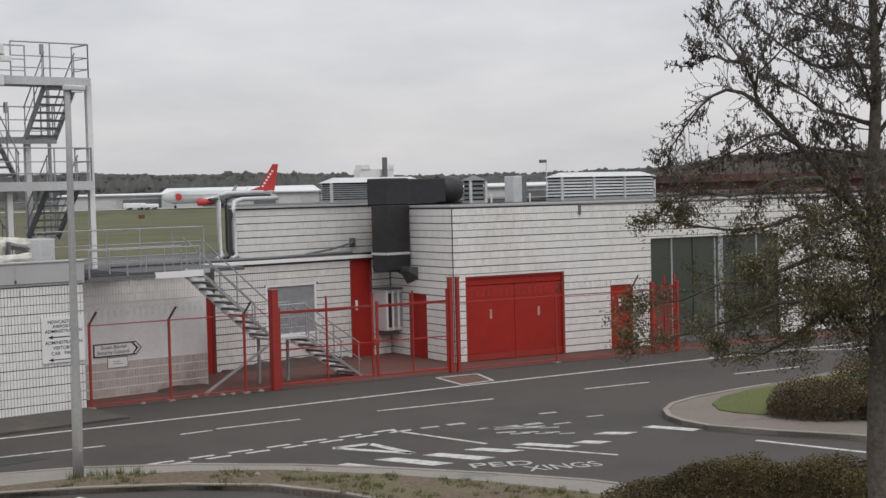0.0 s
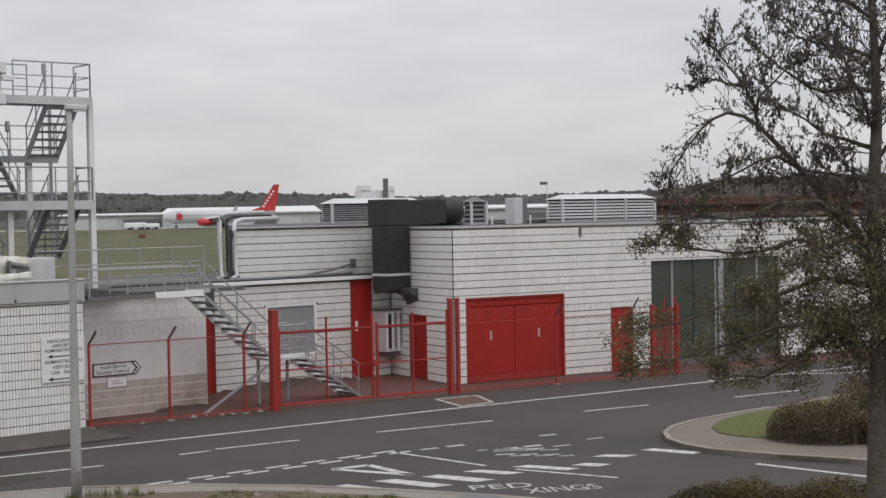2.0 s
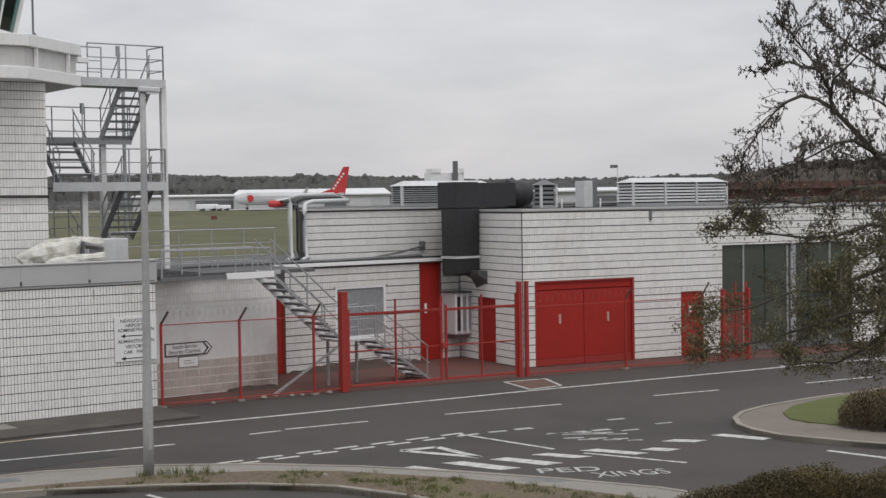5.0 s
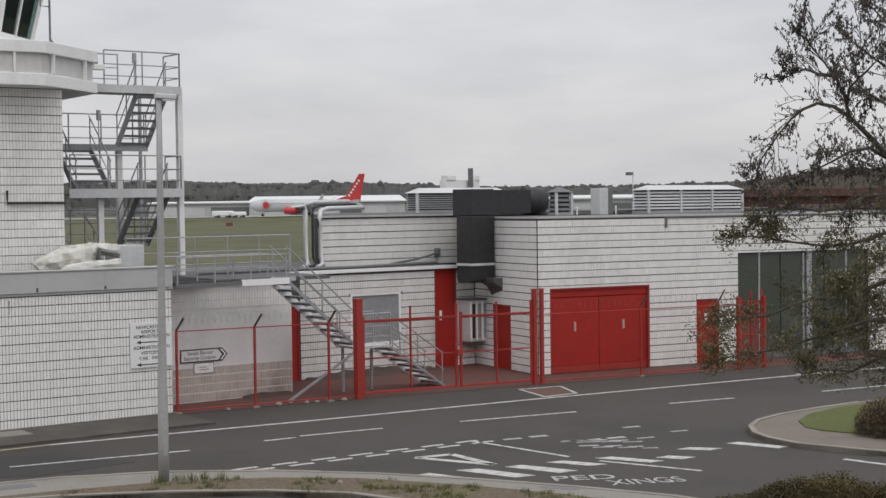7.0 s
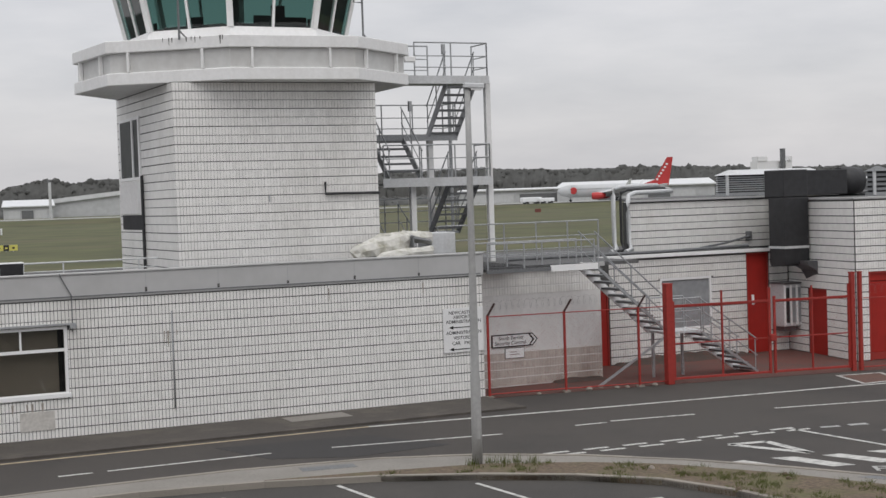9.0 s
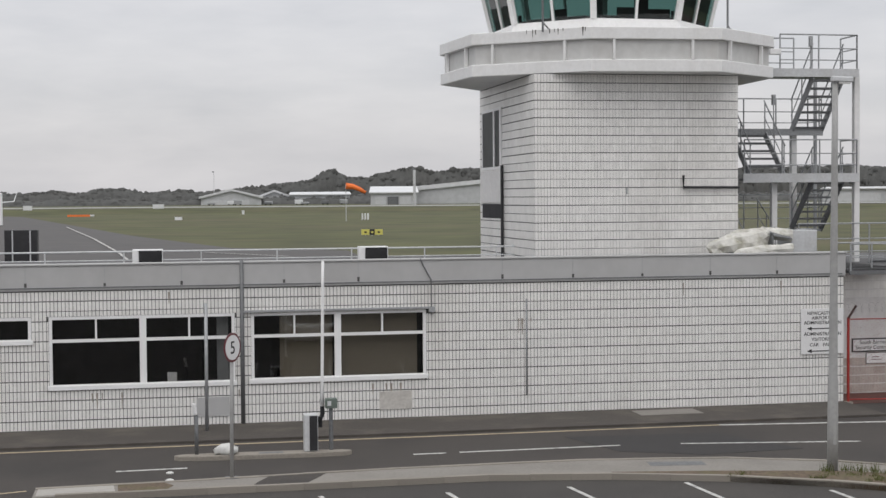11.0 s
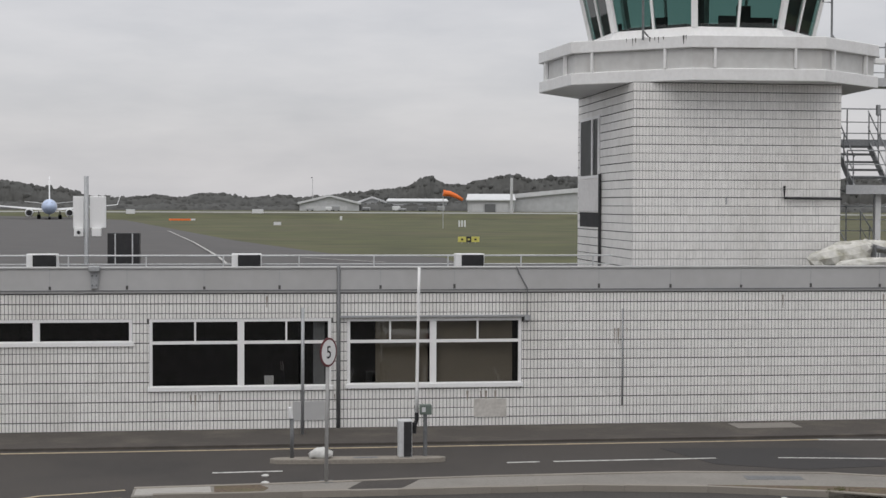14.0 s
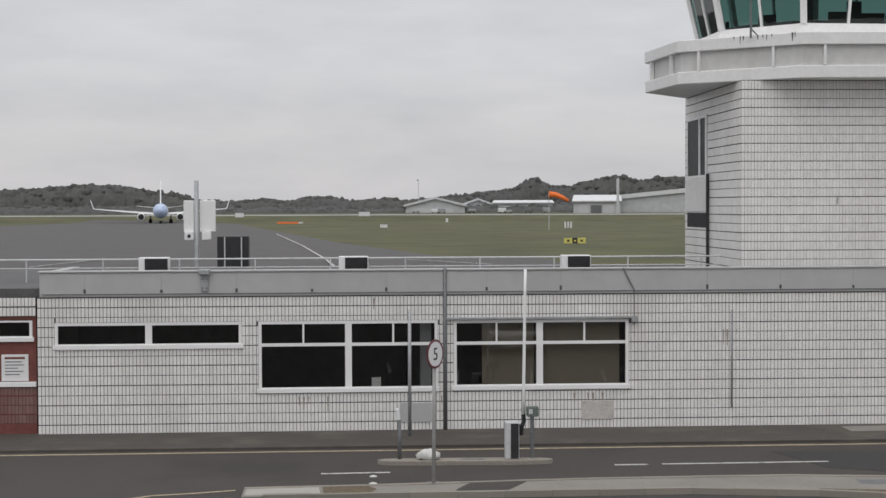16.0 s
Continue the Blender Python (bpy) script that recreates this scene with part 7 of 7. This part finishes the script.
def build_tree(base, across, away):
    """A spring tree: an upright trunk, long arching limbs, hanging buds above and small leaves below."""
    rnd = random.Random(11)
    base, ac, aw = Vector(base), Vector(across).normalized(), Vector(away).normalized()
    t = thing("tree", base.to_tuple(), "sparse spring tree with dark arching branches, hanging buds and small leaves", "tree")

    def at(s_, z_, d_=0.0):
        return base + ac * s_ + aw * d_ + Vector((0, 0, z_))

    trunk = Shape().tube([at(-0.04 + 0.03 * math.sin(z * 2.1), z) for z in (-0.1, 0.8, 2.0, 3.2, 4.2, 5.1, 5.8, 6.5, 7.3, 8.2, 9.2, 10.2)], 0.155, 12, 0.015)
    part("trunk", trunk, BARK, t, smooth=True)
    # main limbs: (distance from the trunk, height, depth), with a foot radius and an upward or hanging habit
    limbs = [(0.075, 1, [(-0.05, 4.55, 0), (-0.27, 5.1, 0), (-0.6, 5.43, 0.1), (-0.92, 5.84, 0.1), (-1.2, 6.17, 0.1), (-1.46, 6.45, 0), (-1.5, 6.68, 0), (-1.62, 6.95, 0), (-1.95, 7.4, -0.1)]),
             (0.036, -1, [(-1.46, 6.45, 0), (-1.65, 6.58, 0.1), (-1.85, 6.63, 0.1), (-2.03, 6.56, 0.1), (-2.18, 6.44, 0.1), (-2.36, 6.22, 0.1), (-2.55, 5.95, 0.1)]),
             (0.028, 1, [(-1.48, 6.6, 0), (-1.44, 6.8, -0.1), (-1.26, 6.95, -0.2), (-1.05, 7.15, -0.3)]),
             (0.03, 1, [(-1.62, 6.95, 0), (-1.85, 7.0, 0.1), (-2.0, 7.08, 0.2), (-2.2, 7.02, 0.3)]),
             (0.042, 1, [(-0.05, 6.82, 0), (-0.35, 6.89, 0.1), (-0.63, 6.85, 0.2), (-0.82, 6.92, 0.3), (-1.0, 7.05, 0.3), (-1.2, 7.2, 0.3), (-1.42, 7.4, 0.3)]),
             (0.036, 1, [(-0.05, 7.25, 0), (-0.34, 7.35, -0.1), (-0.7, 7.42, -0.2), (-0.97, 7.53, -0.2), (-1.15, 7.75, -0.2)]),
             (0.032, 1, [(-0.05, 7.7, 0), (-0.3, 7.95, 0.2), (-0.8, 8.1, 0.4), (-1.3, 8.15, 0.4)]),
             (0.03, 1, [(-0.05, 8.1, 0), (-0.3, 8.5, -0.2), (-0.7, 8.7, -0.3)]),
             (0.034, -0.5, [(-0.92, 5.86, 0.1), (-1.2, 6.04, -0.1), (-1.42, 6.01, -0.2), (-1.63, 5.89, -0.2), (-1.86, 5.78, -0.2)]),
             (0.038, 0.5, [(-0.05, 6.1, 0), (-0.39, 6.23, -0.2), (-0.63, 6.29, -0.3), (-0.85, 6.48, -0.3), (-1.08, 6.62, -0.3)]),
             (0.05, -0.6, [(-0.3, 5.1, 0), (-0.71, 5.47, -0.1), (-1.21, 5.45, -0.3), (-1.5, 5.31, -0.3), (-1.8, 5.27, -0.3), (-2.15, 5.33, -0.2), (-2.5, 5.25, -0.2)]),
             (0.034, 0.5, [(-0.05, 5.7, 0), (-0.57, 5.82, 0.3), (-0.9, 5.87, 0.5), (-1.3, 5.75, 0.6)]),
             (0.05, -0.3, [(-0.05, 4.4, 0), (-0.7, 4.51, 0.2), (-1.11, 4.34, 0.3), (-1.6, 4.14, 0.3), (-1.95, 4.15, 0.3), (-2.5, 3.92, 0.3), (-2.95, 3.85, 0.3)]),
             (0.042, -0.3, [(-0.05, 4.25, 0), (-0.71, 3.75, -0.3), (-1.12, 3.45, -0.4), (-1.4, 3.3, -0.4), (-1.8, 3.3, -0.3)]),
             (0.04, -0.3, [(-0.3, 5.05, 0), (-0.61, 4.9, 0.2), (-1.02, 4.99, 0.3), (-1.43, 4.85, 0.4), (-1.76, 4.81, 0.4), (-2.3, 4.88, 0.4), (-2.75, 4.95, 0.4)]),
             (0.034, -0.2, [(-0.05, 3.9, 0), (-0.6, 4.0, -0.5), (-1.2, 3.95, -0.7), (-1.9, 3.7, -0.7), (-2.4, 3.55, -0.6), (-2.9, 3.45, -0.5)]),
             (0.03, 0.3, [(-0.05, 3.5, 0), (-0.4, 3.8, 0.4), (-0.9, 3.9, 0.7), (-1.4, 3.7, 0.9)]),
             (0.03, 0.3, [(-0.05, 4.7, 0), (-0.4, 4.9, -0.5), (-0.8, 4.75, -0.9), (-1.3, 4.5, -1.1)]),
             (0.03, 0.3, [(-0.05, 5.4, 0), (-0.2, 5.7, 0.7), (-0.5, 6.0, 1.2)]), (0.03, 0.3, [(-0.05, 6.3, 0), (-0.2, 6.8, -0.6), (-0.5, 7.2, -1.0)]),
             (0.05, 0.5, [(0, 4.4, 0), (0.6, 5.0, 0.2), (1.3, 5.7, 0.2), (2.0, 6.2, 0)]), (0.04, 0.2, [(0, 3.7, 0), (0.7, 3.9, -0.4), (1.6, 4.0, -0.6)]),
             (0.04, 0.5, [(0, 6.0, 0), (0.6, 6.8, 0.4), (1.2, 7.6, 0.5)]), (0.035, 0.5, [(0, 7.2, 0), (0.4, 8.3, -0.4), (0.6, 9.2, -0.5)]), (0.035, 0.2, [(0, 5.0, 0), (0.7, 5.2, -0.6), (1.4, 5.0, -0.9)])]
    tw, bd, lv = Shape(), Shape(), Shape()

    def p_low(p):
        return p.z < 5.2

    for foot, lift, limb in limbs:
        pts = [at(*q) for q in limb]
        part("limb", Shape().tube(pts, foot * 0.78, 8, 0.009), BARK, t, smooth=True)
        far = limb[-1][0] > 0
        for j, (a, b) in enumerate(zip(pts, pts[1:])):
            n = max(1, round((b - a).length * (4.0 if far else 9.5 - 2.3 * (a - base).dot(-ac) if p_low(a) else 11.0 if (a - base).dot(-ac) > 1.35 else 6.8)))
            for k in range(n):
                p = a.lerp(b, (k + rnd.random()) / n)
                d = (b - a).normalized() + Vector((rnd.uniform(-1, 1), rnd.uniform(-1, 1), rnd.uniform(-0.7, 0.9)))
                spray(tw, bd, lv, p, d, rnd.uniform(0.28, 0.60), 0.0066, rnd, 2 if rnd.random() < 0.5 else 1, lift)
        tip = pts[-1]
        for k in range(2):
            spray(tw, bd, lv, tip, (pts[-1] - pts[-2]).normalized() + Vector((rnd.uniform(-0.6, 0.6), rnd.uniform(-0.6, 0.6), rnd.uniform(-0.5, 0.5))), rnd.uniform(0.22, 0.36), 0.009, rnd, 2, lift)
    for k in range(90):
        z = 3.0 + 5.0 * rnd.random() ** 1.3
        spray(tw, bd, lv, at(-0.05, z), Vector((rnd.uniform(-1, 1), rnd.uniform(-1, 1), rnd.uniform(-0.2, 0.7))), rnd.uniform(0.5, 1.15), 0.009, rnd, 2, 0.2)
    part("twig_mass", tw, BARK, t)["kind"] = "stuff"
    part("bud_mass", bd, BUD, t, "dark hanging bud clusters")["kind"] = "stuff"
    part("crown", lv, LEAF, t, "scattered small olive leaves")["kind"] = "stuff"
    return t


build_tree((15.93, 10.54, 0.0), (0.545, -0.838, 0), (0.838, 0.545, 0))


def shrub(name, poly_fn, count, top_fn, material, label, seed, size=0.09, spread=0.62, tilt=1.0):
    rnd = random.Random(seed)
    lv, tw = Shape(), Shape()
    cx = cy = 0
    for k in range(count):
        x, y = poly_fn(rnd)
        cx, cy = cx + x / count, cy + y / count
        h = top_fn(x, y)
        z = h * (rnd.random() ** spread) + rnd.uniform(-0.03, 0.05)
        leaf(lv, (x, y, max(0.02, z)), size * rnd.uniform(0.6, 1.5), rnd, tilt)
        if k % 30 == 0:
            tw.tube([(x + rnd.uniform(-0.15, 0.15), y + rnd.uniform(-0.15, 0.15), 0.0), (x, y, h * rnd.uniform(0.6, 1.08))], 0.005, 4, 0.002)
    t = thing(name, (cx, cy, 0.0), label, "shrub")
    part("leaves", lv, material, t)["kind"] = "stuff"
    part("stem_mass", tw, BARK, t)["kind"] = "stuff"
    return t


def disc_pts(cx, cy, rx, ry, turn=0.0):
    def fn(rnd):
        a, r = rnd.uniform(0, 6.283), math.sqrt(rnd.random())
        u, v = rx * r * math.cos(a), ry * r * math.sin(a)
        c, s_ = math.cos(radians(turn)), math.sin(radians(turn))
        return cx + u * c - v * s_, cy + u * s_ + v * c
    return fn


def dome(cx, cy, rx, ry, h, turn=0.0):
    def fn(x, y):
        c, s_ = math.cos(radians(turn)), math.sin(radians(turn))
        u, v = ((x - cx) * c + (y - cy) * s_) / rx, (-(x - cx) * s_ + (y - cy) * c) / ry
        bump = noise.noise(Vector((x * 1.4, y * 1.4, 0.3))) * 0.28
        return max(0.1, h * (1 + bump) * math.sqrt(max(0.02, 1 - min(1, u * u + v * v) ** 2 * 0.7)))
    return fn


shrub("corner_shrub", disc_pts(28.15, 20.2, 1.25, 0.95, -58), 15000, dome(28.15, 20.2, 1.25, 0.95, 0.86, -58), BUSH, "dense brown-green shrub on the planted corner", 3, 0.052)
shrub("corner_shrub", disc_pts(29.2, 18.3, 1.4, 1.05, -58), 15000, dome(29.2, 18.3, 1.4, 1.05, 0.95, -58), BUSH, "dense brown-green shrub beside a lamp post", 4, 0.052)
shrub("corner_shrub", disc_pts(30.7, 19.7, 1.7, 1.1, -58), 13000, dome(30.7, 19.7, 1.7, 1.1, 1.35, -58), BUSH, "taller brown-green shrub behind the planted corner", 6, 0.06)
shrub("boundary_hedge", disc_pts(17.75, 11.75, 4.1, 0.95, -64), 85000, dome(17.75, 11.75, 4.1, 0.95, 1.42, -64), HEDGE, "rounded olive hedge beside the side road", 5, 0.042, 0.22, 0.7)


def tufts(name, pts, material, label, seed, h=0.22, blades=22):
    rnd, s = random.Random(seed), Shape()
    for x, y, z in pts:
        for k in range(blades):
            a, r = rnd.uniform(0, 6.28), rnd.uniform(0, 0.14)
            bx, by = x + r * math.cos(a), y + r * math.sin(a)
            hh, lean = h * rnd.uniform(0.4, 1.2), rnd.uniform(-0.08, 0.08)
            s.add([(bx - 0.006, by, z), (bx + 0.006, by, z), (bx + lean, by + rnd.uniform(-0.05, 0.05), z + hh)], [(0, 1, 2)])
    return tagged(solid(name, s, material, label, "grass", at=(pts[0][0], pts[0][1], pts[0][2])), kind="stuff")


rnd_v = random.Random(9)
verge_pts = []
while len(verge_pts) < 420:
    x, y = rnd_v.uniform(9.5, 18.4), rnd_v.uniform(13, 26.6)
    inside = False
    ring_ = PARK_IN[4:] + FOOT_IN[:2:-1]
    for (ax_, ay_), (bx2, by2) in zip(ring_, ring_[1:] + ring_[:1]):
        if (ay_ > y) != (by2 > y) and x < (bx2 - ax_) * (y - ay_) / (by2 - ay_) + ax_:
            inside = not inside
    if inside and noise.noise(Vector((x * 0.8, y * 0.8, 2))) > 0.22 - (25.5 - y) * 0.085:
        verge_pts.append((x, y, 0.10))
tufts("verge_grass", verge_pts, GRASS, "thin straggling grass on the verge", 21, 0.085, 18)
tufts("weeds", [(13.0, 26.15, 0.10), (13.2, 26.0, 0.10), (13.45, 25.95, 0.1), (12.6, 26.2, 0.1), (13.7, 25.7, 0.1)], GRASS, "clump of weeds at the lamp post foot", 22, 0.2, 34)
for k in range(26):
    x, y, _ = verge_pts[k * 17 % len(verge_pts)]
    r = rnd_v.uniform(0.03, 0.08)
    solid("clod", Shape().lathe((x, y, 0.095), (0, 0, 1), [(0, r), (r * 0.5, r * 0.9), (r * 0.9, r * 0.4)], 7), SOIL if k % 3 else STONE, "small clod of earth on the verge", "clod", group="verge clods")
post2 = thing("lamp_post", (26.9, 17.4, 0.1), "tall plain grey lamp post on the planted corner", "lamp post")
part("shaft", Shape().tube([(26.9, 17.4, 0.05), (26.9, 17.4, 2.0)], 0.10, 12), POSTG, post2, smooth=True)
part("upper_shaft", Shape().tube([(26.9, 17.4, 2.0), (26.9, 17.4, 12.0)], 0.088, 12, 0.07), POSTG, post2, smooth=True)

# ---------------------------------------------------------------- parked car
car = thing("car", (5.55, 16.1, 0.006), "white estate car with roof rails in the car park", "car")
CX = 5.55
sec = [(14.0, 0.35, 0.70, 0.72), (14.25, 0.28, 0.86, 0.84), (15.1, 0.26, 0.95, 0.88), (17.9, 0.26, 0.97, 0.88), (18.3, 0.34, 0.80, 0.84)]
lower = Shape()
lower.v = [Vector((CX + sx * w, y, z)) for y, z0, z1, w in sec for sx, z in ((-1, z0), (1, z0), (1, z1), (-1, z1))]
lower.f = [(0, 1, 2, 3), (19, 18, 17, 16)] + [(4 * i + k, 4 * i + (k + 1) % 4, 4 * i + 4 + (k + 1) % 4, 4 * i + 4 + k)[::-1] for i in range(4) for k in range(4)]
part("body", lower, CARW, car, bevel=0.06)
gs = [(14.55, 0.94, 0.80), (15.35, 1.40, 0.62), (16.3, 1.455, 0.63), (17.35, 1.43, 0.62), (18.0, 0.94, 0.78)]
part("cabin_glass", Shape().add([(CX + sx * w, y, z) for y, z, w in gs for sx in (-1, 1)] + [(CX + sx * 0.82, y, 0.90) for y in (14.55, 18.0) for sx in (-1, 1)],
                                [(1, 0, 2, 3), (3, 2, 4, 5), (5, 4, 6, 7), (7, 6, 8, 9), (0, 10, 12, 8, 6, 4, 2), (1, 3, 5, 7, 9, 13, 11)]), mat("car_glass", (0.02, 0.022, 0.024), 0.05, grain=2, amount=0.1, bump=0), car)
part("roof", Shape().add([(CX + sx * w, y, z) for y, z, w in ((15.2, 1.36, 0.60), (15.6, 1.455, 0.60), (16.4, 1.485, 0.61), (17.3, 1.455, 0.60), (17.5, 1.38, 0.60)) for sx in (-1, 1)] + [(CX + sx * w, y, z - 0.05) for y, z, w in ((15.2, 1.36, 0.60), (17.5, 1.38, 0.60)) for sx in (-1, 1)],
                         [(0, 2, 3, 1)[::-1], (2, 4, 5, 3)[::-1], (4, 6, 7, 5)[::-1], (6, 8, 9, 7)[::-1], (0, 10, 12, 8, 6, 4, 2), (1, 3, 5, 7, 9, 13, 11)]), CARW, car, bevel=0.02)
for sx in (-1, 1):
    part("roof_rail", Shape().tube([(CX + sx * 0.54, 15.5, 1.47), (CX + sx * 0.54, 15.65, 1.53), (CX + sx * 0.55, 16.4, 1.55), (CX + sx * 0.54, 17.2, 1.52), (CX + sx * 0.54, 17.35, 1.46)], 0.022, 8), BLACK, car, smooth=True)
    for y in (14.8, 17.4):
        wh = part("wheel", Shape().lathe((CX + sx * 0.70, y, 0.31), (sx, 0, 0), [(0, 0.24), (0.03, 0.31), (0.17, 0.31), (0.2, 0.24)], 18), RUBBER, car)
        part("rim", Shape().lathe((CX + sx * 0.895, y, 0.31), (sx, 0, 0), [(0, 0.2), (0.01, 0.18)], 14), PALE, wh)
    part("tail_lamp", Shape().box(CX + sx * 0.60, 18.27, 0.6, CX + sx * 0.8, 18.33, 0.82), SIGNR, car, bevel=0.01)
    part("headlamp", Shape().box(CX + sx * 0.42, 13.97, 0.55, CX + sx * 0.7, 14.05, 0.68), FRAMEW, car, bevel=0.01)

lay_single_tiles()
